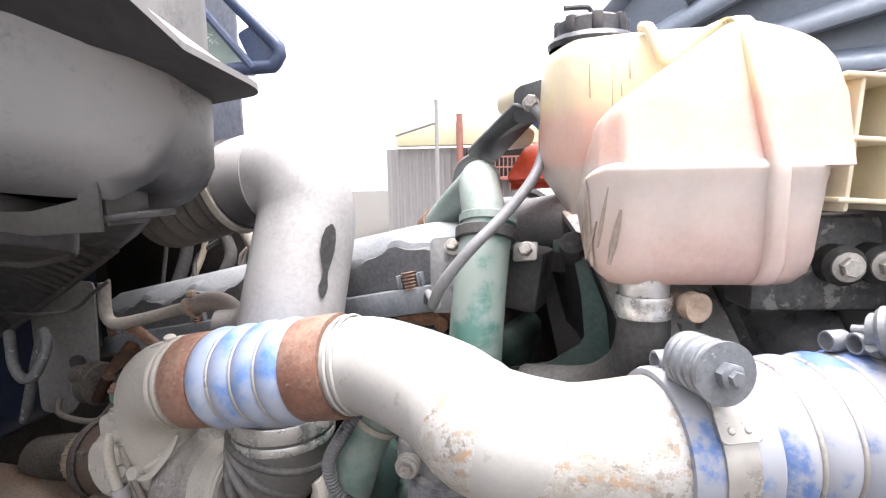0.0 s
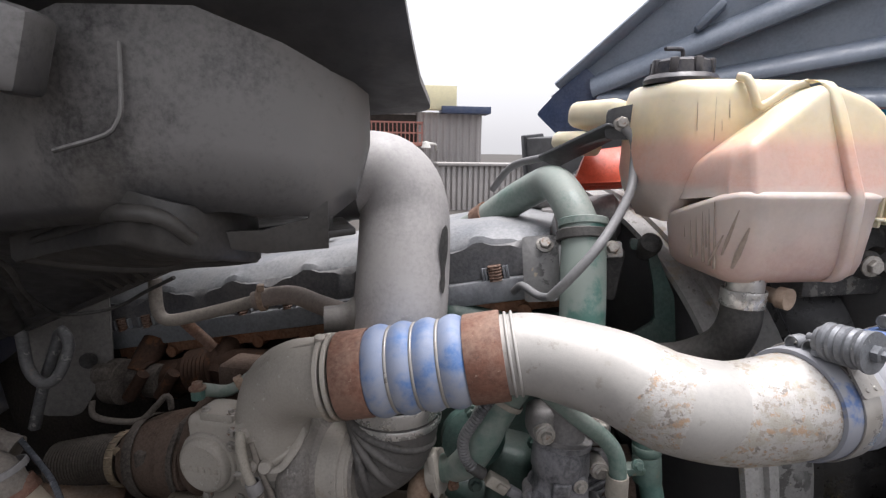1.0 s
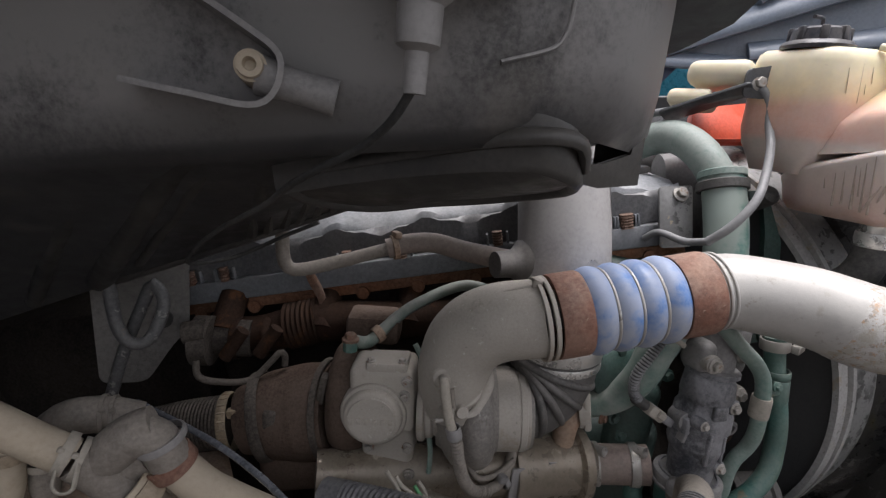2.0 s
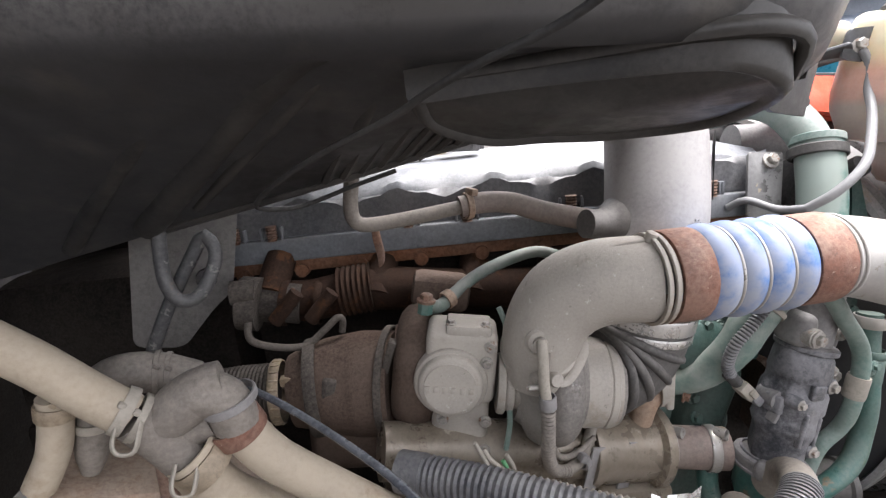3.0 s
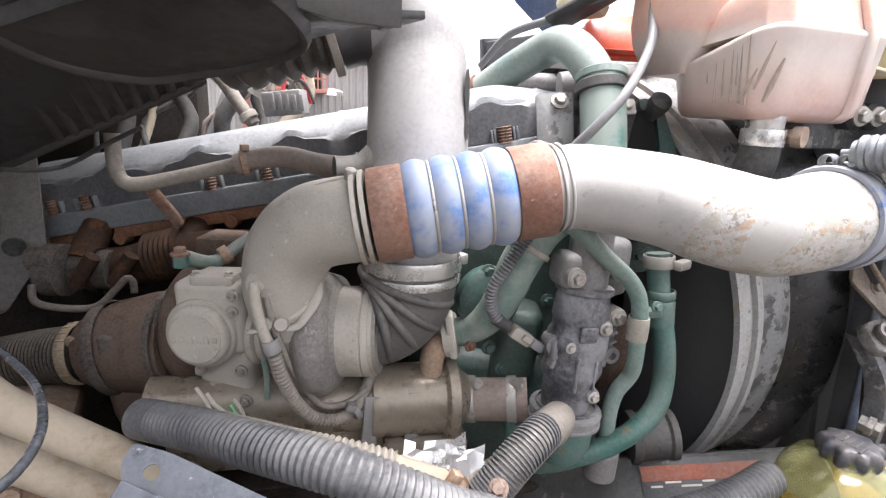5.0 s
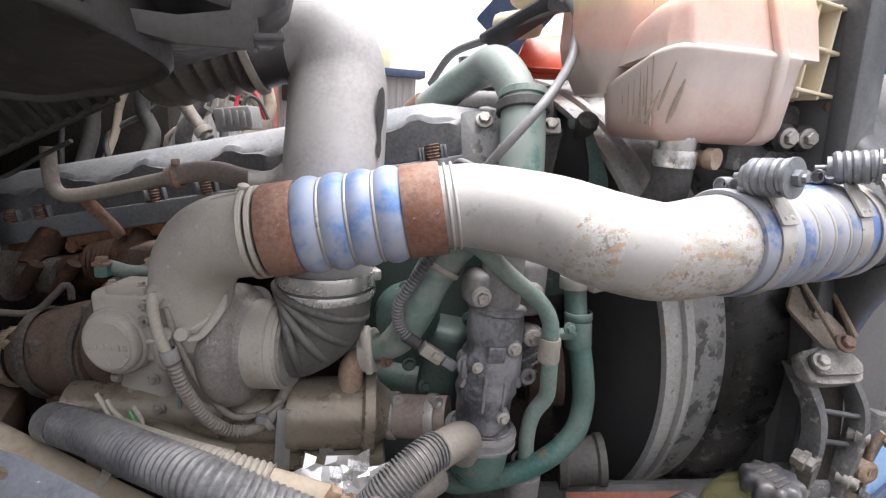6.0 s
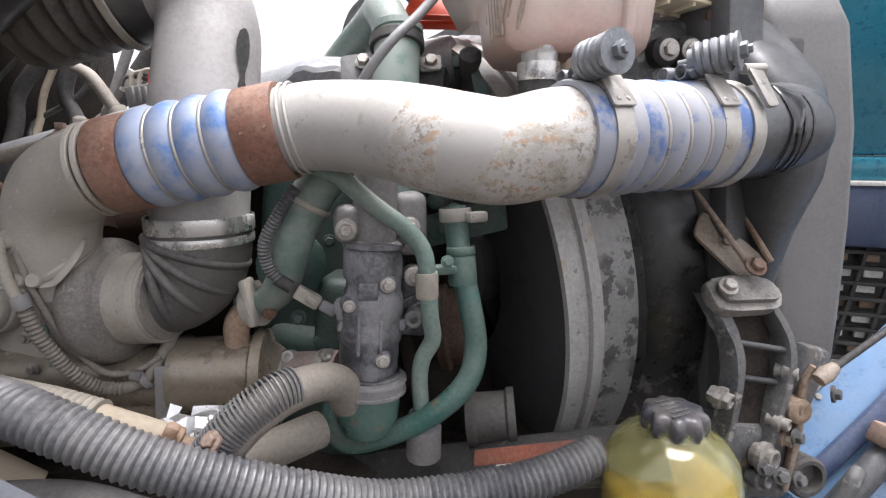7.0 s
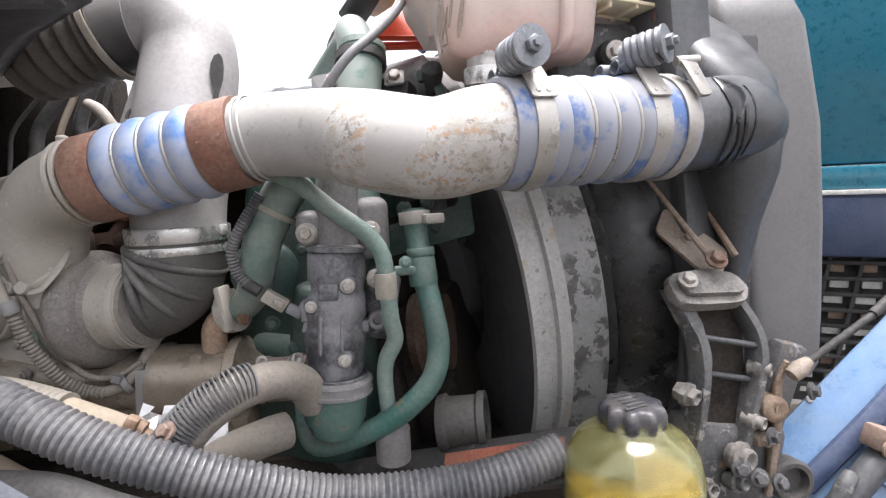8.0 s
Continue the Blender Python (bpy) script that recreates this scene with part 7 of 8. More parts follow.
part("lower_union", bm, M_SIDE, t, "pale lower union")
t = thing("idler_pulley", (0.19, 0.40, 1.0), "black belt idler pulley", "pulley")
bm = mesh()
lathe(bm, (0.14, 0.41, 1.005), (0.9, -0.3, 0.1), ((0, 0), (0, 0.043), (0.012, 0.045), (0.016, 0.040), (0.06, 0.040), (0.064, 0.045), (0.075, 0.045), (0.075, 0.034), (0.068, 0.033), (0.068, 0.016), (0.073, 0.015), (0.073, 0)), 36)
part("wheel", bm, M_RUBBER, t)
t = thing("crank_pulley", (0.14, 0.50, 1.10), "dark rusty ribbed pulley", "pulley")
bm = mesh()
lathe(bm, (0.12, 0.52, 1.12), (0.9, -0.3, 0.1), ((0, 0), (0, 0.07), (0.015, 0.075), (0.02, 0.065), (0.06, 0.065), (0.06, 0.0)), 36)
part("wheel", bm, M_TURBINE, t)

# hoses and connectors between the turbocharger and the filter housing
t = thing("oil_return_pipe", (-0.11, 0.41, 1.29), "dust-greyed green elbow pipe ending in a flange", "pipe")
bm = mesh()
tube(bm, ((-0.045, 0.40, 1.40), (-0.072, 0.405, 1.372), (-0.098, 0.408, 1.325), (-0.112, 0.412, 1.285), (-0.128, 0.435, 1.235), (-0.152, 0.465, 1.205), (-0.19, 0.49, 1.195)), (0.028, 0.029, 0.028, 0.026, 0.024, 0.022, 0.022), 20, 0.008)
part("pipe", bm, M_GREENGREY, t)
bm = mesh()
lathe(bm, (-0.168, 0.470, 1.198), (-0.8, 0.4, -0.2), ((-0.006, 0), (-0.006, 0.034), (0.01, 0.034), (0.01, 0)), 20)
box(bm, (-0.175, 0.455, 1.205), (0.012, 0.03, 0.07), (0, -10, -20), 0.004)
part("flange", bm, M_CAST, t)
bm = mesh()
bolt(bm, (-0.148, 0.444, 1.19), (0.5, -0.8, 0), 0.007)
part("bolt", bm, M_RUSTBOLT, t)
bm = mesh()
tube(bm, ((-0.18, 0.472, 1.19), (-0.198, 0.468, 1.17), (-0.200, 0.47, 1.12), (-0.200, 0.472, 1.09)), (0.020, 0.019, 0.018, 0.018), 16, 0.008)
part("down_pipe", bm, M_TANHOSE, t, "stained brass down pipe")
bm = mesh()
band(bm, (-0.085, 0.407, 1.35), (0.5, 0, 0.85), 0.03, 0.008, 0.0015)
part("cable_tie", bm, M_CREAM, t)
t = thing("sensor_lead", (-0.13, 0.41, 1.27), "ribbed grey sensor lead with a plug", "cable")
bm = mesh()
ribbed(bm, ((-0.098, 0.385, 1.375), (-0.125, 0.385, 1.335), (-0.143, 0.39, 1.300), (-0.140, 0.395, 1.268), (-0.128, 0.395, 1.250)), 0.0078, 0.005, 0.001, 14)
part("conduit", bm, M_CORR, t)
bm = mesh()
tube(bm, ((-0.132, 0.397, 1.252), (-0.112, 0.395, 1.238)), 0.009, 10)
part("plug_boot", bm, M_RUBBER, t)
bm = mesh()
box(bm, (-0.092, 0.394, 1.224), (0.036, 0.018, 0.019), (0, 35, 0), 0.003)
box(bm, (-0.086, 0.383, 1.222), (0.016, 0.006, 0.010), (0, 35, 0), 0.002)
part("plug", bm, M_CREAM, t, "pale dusty plug")
bm = mesh()
box(bm, (-0.066, 0.392, 1.207), (0.024, 0.014, 0.014), (0, 35, 0), 0.003)
part("socket", bm, M_CAN, t)
t = thing("sensor", (-0.045, 0.39, 1.215), "grey sensor lug beside the canister", "sensor")
bm = mesh()
lathe(bm, (-0.042, 0.375, 1.212), (-0.2, -0.9, 0.1), ((-0.03, 0.015), (0.004, 0.016), (0.006, 0.010), (0.006, 0.0)), 16)
box(bm, (-0.045, 0.372, 1.20), (0.008, 0.016, 0.04), (0, 20, 0), 0.002)
part("body", bm, M_SIDE, t)

# oil cooler below the turbocharger
t = thing("oil_cooler", (-0.35, 0.48, 1.08), "dust-caked horizontal oil cooler with a bolted collar", "oil cooler")
bm = mesh()
tube(bm, ((-0.60, 0.525, 1.105), (-0.35, 0.495, 1.092), (-0.26, 0.485, 1.09)), (0.040, 0.044, 0.046), 28)
lathe(bm, (-0.29, 0.488, 1.09), (0.95, -0.1, -0.02), ((0, 0.046), (0, 0.058), (0.012, 0.060), (0.02, 0.056), (0.11, 0.056), (0.115, 0.066), (0.13, 0.066), (0.135, 0.050), (0.155, 0.034), (0.155, 0)), 32)
part("barrel", bm, M_OILY, t)
for x in (-0.30, -0.235):
    bm = mesh()
    box(bm, (x, 0.44, 1.065), (0.022, 0.004, 0.12), (0, 4, 0), 0.001)
    part("strap", bm, M_SIDE, t)
bm = mesh()
box(bm, (-0.21, 0.455, 1.02), (0.13, 0.06, 0.05), (0, 0, -6), 0.01)
box(bm, (-0.40, 0.53, 1.04), (0.36, 0.10, 0.09), (0, 0, -6), 0.012)
part("base", bm, M_OILY, t)
t = thing("coupling_hose", (-0.10, 0.452, 1.087), "pinkish rubber coupling with two clamps", "hose")
bm = mesh()
tube(bm, ((-0.145, 0.475, 1.080), (-0.10, 0.452, 1.087), (-0.05, 0.428, 1.094)), 0.034, 24)
part("sleeve", bm, M_OXIDE, t)
for p in ((-0.130, 0.468, 1.082), (-0.072, 0.438, 1.091)):
    bm = mesh()
    band(bm, p, (0.9, -0.45, 0.14), 0.0345, 0.015, 0.002)
    lathe(bm, vec(p) + vec((0, -0.016, 0.036)), (0.3, -0.9, 0.3), ((-0.012, 0.009), (0.006, 0.009), (0.006, 0.005), (0.002, 0)), 12)
    part("clamp", bm, M_STEEL, t)
t = thing("actuator_harness", (-0.43, 0.41, 1.22), "grey pipe and ribbed sleeve looping down from the elbow", "cable")
bm = mesh()
tube(bm, ((-0.447, 0.408, 1.318), (-0.447, 0.400, 1.300), (-0.440, 0.397, 1.262), (-0.428, 0.397, 1.230)), 0.0068, 12)
part("pipe", bm, M_CREAM, t)
bm = mesh()
ribbed(bm, ((-0.428, 0.397, 1.230), (-0.420, 0.400, 1.195), (-0.406, 0.411, 1.155), (-0.390, 0.421, 1.125), (-0.372, 0.430, 1.106), (-0.348, 0.435, 1.098)), 0.0084, 0.006, 0.001, 14)
part("ribbed_sleeve", bm, M_TAUPE, t, "dusty ribbed sleeve")
bm = mesh()
band(bm, (-0.431, 0.397, 1.240), (-0.25, 0, 1), 0.0086, 0.018, 0.0015)
part("collar", bm, M_SIDE, t)
bm = mesh()
tube(bm, ((-0.435, 0.41, 1.30), (-0.425, 0.413, 1.25), (-0.405, 0.42, 1.19), (-0.372, 0.435, 1.128), (-0.335, 0.443, 1.118), (-0.30, 0.45, 1.135)), 0.0045, 10)
part("second_cable", bm, M_TAUPE, t)
bm = mesh()
tube(bm, ((-0.412, 0.408, 1.168), (-0.395, 0.42, 1.130), (-0.372, 0.432, 1.104), (-0.344, 0.438, 1.098), (-0.318, 0.446, 1.108), (-0.300, 0.460, 1.135), (-0.285, 0.478, 1.165)), 0.0085, 14)
part("cable", bm, M_TAUPE, t)
bm = mesh()
band(bm, (-0.322, 0.444, 1.106), (0.8, 0.3, 0.4), 0.012, 0.010, 0.003)
box(bm, (-0.328, 0.432, 1.118), (0.014, 0.012, 0.012), (0, 20, 0), 0.002)
part("cable_tie", bm, M_SIDE, t)

# ---- conduits and hoses along the bottom ----
CORR = ((-0.588, 0.448, 1.128), (-0.562, 0.425, 1.134), (-0.515, 0.375, 1.150), (-0.446, 0.300, 1.168), (-0.37, 0.235, 1.176), (-0.315, 0.215, 1.156), (-0.25, 0.208, 1.120), (-0.18, 0.210, 1.086), (-0.11, 0.218, 1.053), (-0.01, 0.235, 1.012), (0.115, 0.240, 1.003), (0.20, 0.242, 1.010), (0.275, 0.25, 1.025))
tow("grey_conduit", "thick grey corrugated conduit running across the engine", "conduit", CORR, 0.0245, M_CORR, ribs=(0.0085, 0.0016, 22))
t = bpy.data.objects["grey_conduit"]
bm = mesh()
tube(bm, ((-0.594, 0.453, 1.127), (-0.569, 0.431, 1.133)), 0.0262, 20)
part("end_cuff", bm, M_CORR, t, "smooth conduit end")
tow("cream_conduit", "dusty cream corrugated conduit", "conduit", ((-0.50, 0.38, 1.150), (-0.42, 0.318, 1.155), (-0.36, 0.28, 1.156), (-0.305, 0.262, 1.143)), 0.0185, M_CREAM, ribs=(0.0075, 0.0016, 20))
t = thing("plain_sleeve", (-0.27, 0.27, 1.12), "dusty beige hose end with brown fitting", "hose")
bm = mesh()
tube(bm, ((-0.312, 0.264, 1.143), (-0.27, 0.268, 1.118), (-0.235, 0.27, 1.098)), (0.017, 0.018, 0.018), 18)
part("hose", bm, M_BEIGE, t)
bm = mesh()
lathe(bm, (-0.245, 0.27, 1.105), (0.8, 0, -0.5), ((0, 0.012), (0.0, 0.018), (0.012, 0.018), (0.014, 0.012), (0.03, 0.012), (0.03, 0.017), (0.055, 0.017), (0.055, 0)), 14)
box(bm, (-0.238, 0.252, 1.118), (0.014, 0.014, 0.03), (0, 30, 0), 0.003)
part("fitting", bm, M_TANHOSE, t, "rusty brown fitting")
t = thing("elbow_hose", (-0.13, 0.27, 1.12), "dusty taupe elbow hose with ribbed loom and slotted clamp", "hose")
ELBOW = ((-0.196, 0.252, 1.082), (-0.160, 0.258, 1.120), (-0.120, 0.272, 1.142), (-0.082, 0.298, 1.142), (-0.055, 0.330, 1.122), (-0.045, 0.355, 1.085))
bm = mesh()
tube(bm, ELBOW, 0.0235, 22, 0.006)
part("hose", bm, M_TAUPE, t)
bm = mesh()
loom = smooth_path([vec(p) + vec((-0.006, -0.006, 0.006)) for p in ELBOW[:4]], 0.0045)[0]
for a, b in zip(loom[2:-6], loom[3:-5]):
    band(bm, a, b - a, 0.0215, 0.0026, 0.002, 18)
part("ribs", bm, M_CORR, t, "split grey ribbed loom", kind="stuff")
bm = mesh()
band(bm, (-0.186, 0.2535, 1.093), (0.7, 0.1, 0.7), 0.0245, 0.016, 0.0015)
for i in range(10):
    a = 0.5 + i * 0.16
    box(bm, vec((-0.186, 0.2535, 1.093)) + vec((0.45 * math.cos(a) * 0.0265, -0.0265 * math.sin(a), -0.7 * math.cos(a) * 0.0265)), (0.011, 0.003, 0.002), (0, -45, 0), 0.0005)
part("worm_clamp", bm, M_STEEL, t, "slotted worm clamp")
bm = mesh()
bolt(bm, (-0.190, 0.228, 1.120), (-0.4, -0.6, 0.6), 0.008)
part("clamp_screw", bm, M_RUSTBOLT, t)
bm = mesh()
lathe(bm, (-0.192, 0.2525, 1.086), (-0.75, 0, -0.7), ((0, 0.022), (0.03, 0.020), (0.03, 0.0)), 16)
part("stub", bm, M_TANHOSE, t)
tow("beige_stub_hose", "dusty brown stub hose", "hose", ((-0.21, 0.325, 1.010), (-0.16, 0.335, 1.032), (-0.11, 0.345, 1.045), (-0.085, 0.36, 1.045)), 0.0255, M_TAUPE)
t = thing("foil_scrap", (-0.22, 0.36, 1.07), "torn crumpled silver foil scrap", "foil")
bm = mesh()
rnd = random.Random(4)
for cx, cy, cz, s in ((-0.225, 0.345, 1.075, 0.035), (-0.195, 0.34, 1.062, 0.03), (-0.26, 0.335, 1.065, 0.03)):
    g = {}
    for i in range(7):
        for j in range(6):
            g[i, j] = bm.verts.new((cx + (i - 3) * s * 0.42 + rnd.uniform(-1, 1) * 0.003, cy + (j - 2.5) * s * 0.15 + rnd.uniform(-1, 1) * 0.004, cz + (j - 2.5) * s * 0.30 + rnd.uniform(-1, 1) * 0.006))
    for i in range(6):
        for j in range(5):
            if rnd.random() > 0.08:
                bm.faces.new((g[i, j], g[i + 1, j], g[i + 1, j + 1], g[i, j + 1]))
part("sheet", bm, M_FOIL, t, sharp=10)

# heater hoses beside the cab
def heater_hose(label, pts, r, material, bands):
    """A heater hose with its ties: (place, direction, radius, width, material) for each."""
    t = thing("heater_hose", pts[0], label, "hose", "heater hoses")
    bm = mesh()
    tube(bm, pts, r, 22)
    part("hose", bm, material, t)
    for at, way, rad, wide, m in bands:
        bm = mesh()
        band(bm, at, way, rad, wide, 0.0016)
        box(bm, vec(at) + vec((0.002, -rad * 0.75, rad * 0.72)), (0.008, 0.007, 0.006), (0, 30, 0), 0.002)
        part("hose_tie", bm, m, t)
    return t


heater_hose("dust-covered beige heater hose", ((-0.834, 0.470, 1.167), (-0.796, 0.472, 1.117), (-0.7466, 0.479, 1.0754), (-0.6454, 0.4596, 1.0188), (-0.5045, 0.4602, 0.9132)), 0.0272, M_BEIGE, (((-0.560, 0.460, 0.957), (0.8, 0, -0.6), 0.0285, 0.013, M_CREAM),))
heater_hose("dust-covered beige heater hose running on from a rust-stained joint", ((-0.787, 0.478, 1.205), (-0.754, 0.468, 1.169), (-0.7168, 0.4598, 1.1421), (-0.5852, 0.4310, 1.0640), (-0.4826, 0.4521, 0.9541)), (0.0250, 0.0245, 0.0236, 0.0228, 0.025), M_BEIGE, (((-0.548, 0.440, 1.030), (0.75, 0.05, -0.6), 0.0242, 0.013, M_CREAM),))
heater_hose("beige heater hose clamped into the tee", ((-1.180, 0.480, 1.420), (-1.080, 0.475, 1.372), (-0.980, 0.470, 1.308), (-0.926, 0.470, 1.262), (-0.890, 0.470, 1.233)), (0.0215, 0.0215, 0.0215, 0.0215, 0.0225), M_BEIGE, (((-0.894, 0.470, 1.238), (0.85, 0, -0.45), 0.0232, 0.012, M_CREAM), ((-0.881, 0.470, 1.228), (0.85, 0, -0.45), 0.0240, 0.008, M_CREAM)))
heater_hose("beige heater hose dropping down", ((-0.962, 0.500, 1.244), (-0.962, 0.500, 1.217), (-0.967, 0.500, 1.177), (-0.982, 0.500, 1.137)), 0.0165, M_BEIGE, (((-0.961, 0.500, 1.229), (0, 0, 1), 0.0178, 0.016, M_BRASS),))
heater_hose("short blunt beige heater hose", ((-0.932, 0.520, 1.212), (-0.936, 0.520, 1.180), (-0.938, 0.520, 1.148), (-0.940, 0.520, 1.135)), (0.0175, 0.0175, 0.0175, 0.010), M_TAUPE, (((-0.934, 0.520, 1.198), (0, 0, 1), 0.0185, 0.010, M_CREAM),))
heater_hose("dusty brown heater hose behind the tee", ((-0.947, 0.560, 1.208), (-0.918, 0.560, 1.231), (-0.877, 0.560, 1.232), (-0.835, 0.560, 1.217)), 0.0245, M_TAUPE, (((-0.876, 0.560, 1.231), (1, 0, 0), 0.0258, 0.006, M_TAUPE), ((-0.864, 0.560, 1.228), (1, 0, 0), 0.0258, 0.006, M_TAUPE)))
t = thing("hose_tee", (-0.855, 0.470, 1.203), "dusty brown tee piece joining the heater hoses", "pipe fitting")
bm = mesh()
tube(bm, ((-0.885, 0.470, 1.229), (-0.858, 0.470, 1.198), (-0.831, 0.470, 1.162)), 0.0240, 20)
tube(bm, ((-0.866, 0.474, 1.212), (-0.841, 0.474, 1.237), (-0.811, 0.474, 1.259), (-0.801, 0.474, 1.263)), (0.024, 0.0275, 0.0275, 0.022), 20, 0.008)
tube(bm, ((-0.831, 0.470, 1.249), (-0.805, 0.470, 1.246), (-0.793, 0.470, 1.230), (-0.786, 0.470, 1.210)), (0.024, 0.025, 0.0255, 0.0255), 20, 0.008)
tube(bm, ((-0.849, 0.480, 1.196), (-0.813, 0.480, 1.213)), 0.021, 18)
part("tee", bm, M_TAUPE, t)
for at, way, rad, wide, m, told in (((-0.795, 0.474, 1.238), (0.35, 0, -0.9), 0.0285, 0.010, M_SIDE, "grey joint band"), ((-0.785, 0.476, 1.202), (0.5, 0, -0.8), 0.0278, 0.022, M_RED, "rust-stained band"), ((-0.822, 0.468, 1.166), (0.62, 0, -0.72), 0.0290, 0.026, M_BRASS, "yellowed tape clamp"), ((-0.833, 0.468, 1.180), (0.62, 0, -0.72), 0.0275, 0.008, M_BEIGE, "dusty bead")):
    bm = mesh()
    band(bm, at, way, rad, wide, 0.002)
    part("band", bm, m, t, told)
for p in ((-0.887, 0.440, 1.226), (-0.836, 0.435, 1.171)):
    bm = mesh()
    tube(bm, [vec(p) + vec(q) for q in ((-0.010, 0.012, 0.012), (-0.012, -0.004, -0.004), (-0.006, -0.008, -0.013), (0.007, -0.008, -0.012), (0.011, -0.002, 0.002), (0.012, 0.012, 0.014))], 0.0034, 8, 0.004, flat=0.6)
    part("clip", bm, M_CREAM, t, "pale spring clip")
tow("clear_tube", "smoky clear plastic tube arched over the heater hoses", "tube", ((-0.84, 0.575, 1.236), (-0.785, 0.523, 1.230), (-0.728, 0.468, 1.221), (-0.678, 0.401, 1.216), (-0.645, 0.328, 1.223), (-0.629, 0.273, 1.227), (-0.631, 0.233, 1.224), (-0.640, 0.197, 1.228)), 0.0045, M_TUBE)

# folded steel gusset in front of the hoses
t = thing("steel_gusset", (-0.53, 0.21, 1.20), "worn blue-grey steel gusset plate with a round hole", "bracket")
f = axes((-0.543, 0.230, 1.240), (0.833, -0.21, -0.51), (0.25, -0.75, 0.60))
bm = mesh()
hole = [(0.027 + 0.0065 * math.cos(a), -0.014 + 0.0065 * math.sin(a)) for a in (2 * math.pi * k / 20 for k in range(20))]
rim_ = round_outline(((0.0, 0.0), (0.03, 0.005), (0.30, 0.005), (0.30, -0.032), (0.016, -0.032), (0.002, -0.02)), 0.006, 3)
for lift, turn_ in ((0.0, 1), (0.004, -1)):
    vs = [bm.verts.new(f @ Vector((a, b, lift))) for a, b in rim_]
    hs = [bm.verts.new(f @ Vector((a, b, lift))) for a, b in hole]
    edges = [bm.edges.new((r[i], r[(i + 1) % len(r)])) for r in (vs, hs) for i in range(len(r))]
    bmesh.ops.triangle_fill(bm, edges=edges, use_beauty=True)
    if lift == 0.0:
        low_v, low_h = vs, hs
for lo_, hi_ in ((low_v, vs), (low_h, hs)):
    for i in range(len(lo_)):
        k = (i + 1) % len(lo_)
        bm.faces.new((lo_[i], lo_[k], hi_[k], hi_[i]))
bmesh.ops.recalc_face_normals(bm, faces=bm.faces)
part("plate", bm, M_GUSSET, t)
bm = mesh()
box(bm, None, (0.28, 0.09, 0.004), bevel=0.0015, m=f @ Matrix.Translation((0.152, -0.070, 0.020)) @ Euler((radians(22), 0, 0)).to_matrix().to_4x4())
part("folded_face", bm, M_GUSSET, t, "rubbed folded face")

# fluid reservoir
t = thing("fluid_reservoir", (0.356, 0.205, 0.88), "clear yellowed fluid reservoir half full of amber fluid", "reservoir")
bm = mesh()
RC = (0.350, 0.205, -0.012)
prof = ((0.86, 0.0), (0.86, 0.078), (0.88, 0.083), (1.00, 0.084), (1.03, 0.083), (1.055, 0.077), (1.074, 0.064), (1.084, 0.048), (1.090, 0.037), (1.10, 0.036), (1.10, 0.0335), (1.090, 0.0345), (1.082, 0.046), (1.072, 0.0615), (1.053, 0.0745), (1.03, 0.0805), (1.00, 0.0815), (0.882, 0.0805), (0.8625, 0.076), (0.8625, 0.0))
lathe(bm, RC, (0, 0, 1), prof, 40)
res = part("bowl", bm, M_CLEAR, t, sharp=60)
res.visible_shadow = False
bm = mesh()
lathe(bm, RC, (0, 0, 1), ((0.865, 0.0), (0.865, 0.074), (0.885, 0.0795), (1.016, 0.0805), (1.018, 0.079), (1.018, 0.0)), 40)
part("fluid", bm, M_AMBER, t, "amber fluid")
bm = mesh()
rings = []
for z, r, wave in ((1.074, 0.036, 0.001), (1.076, 0.040, 0.003), (1.084, 0.0425, 0.0042), (1.096, 0.0415, 0.0042), (1.102, 0.039, 0.0036), (1.105, 0.034, 0.002), (1.1055, 0.020, 0.0)):
    rings.append([(0.350 + 0.88 * (r + wave * math.cos(9 * a)) * math.cos(a), 0.205 + 0.88 * (r + wave * math.cos(9 * a)) * math.sin(a), z) for a in (2 * math.pi * k / 72 for k in range(72))])
loft(bm, rings)
cap = part("cap", bm, M_CAP, t, "blue-black star-shaped screw cap", sharp=60)
for k in range(5):
    bm = mesh()
    box(bm, (0.344 + 0.004 * (k % 2), 0.185 + k * 0.009, 1.1065), (0.030 - 0.004 * (k % 3), 0.003, 0.0015), (0, 0, 12), 0.0004)
    part("embossed_bar", bm, M_STAY, cap)

# beam with a faded label, frame rail and underbody
t = thing("frame_crossbeam", (0.15, 0.36, 0.98), "dirty black crossbeam with a faded orange label", "beam")
f = axes((0.156, 0.350, 0.957), (0.60, -0.37, 0.22), (-0.25, -0.50, 0.8))
bm = mesh()
box(bm, None, (0.50, 0.075, 0.02), bevel=0.004, m=f)
box(bm, None, (0.50, 0.02, 0.12), bevel=0.004, m=f @ Matrix.Translation((0, 0.035, -0.06)))
part("beam", bm, M_GRIMY, t)
bm = mesh()
box(bm, None, (0.19, 0.055, 0.002), bevel=0.0005, m=f @ Matrix.Translation((0.075, -0.004, 0.0115)))
label = part("label", bm, M_SHELL, t, "grey label")
bm = mesh()
box(bm, None, (0.185, 0.024, 0.002), bevel=0.0005, m=f @ Matrix.Translation((0.075, 0.010, 0.0132)))
part("label_stripe", bm, M_LABEL, label, "faded orange stripe")
for k in range(6):
    bm = mesh()
    box(bm, None, (0.018 + 0.006 * (k % 3), 0.003, 0.001), bevel=0, m=f @ Matrix.Translation((0.003 + k * 0.026, -0.010 + 0.006 * (k % 2), 0.0128)))
    part("print_bar", bm, M_INK, label)
t = thing("frame_rail", (-0.3, 0.62, 0.80), "dark dirty chassis frame rail", "chassis")
bm = mesh()
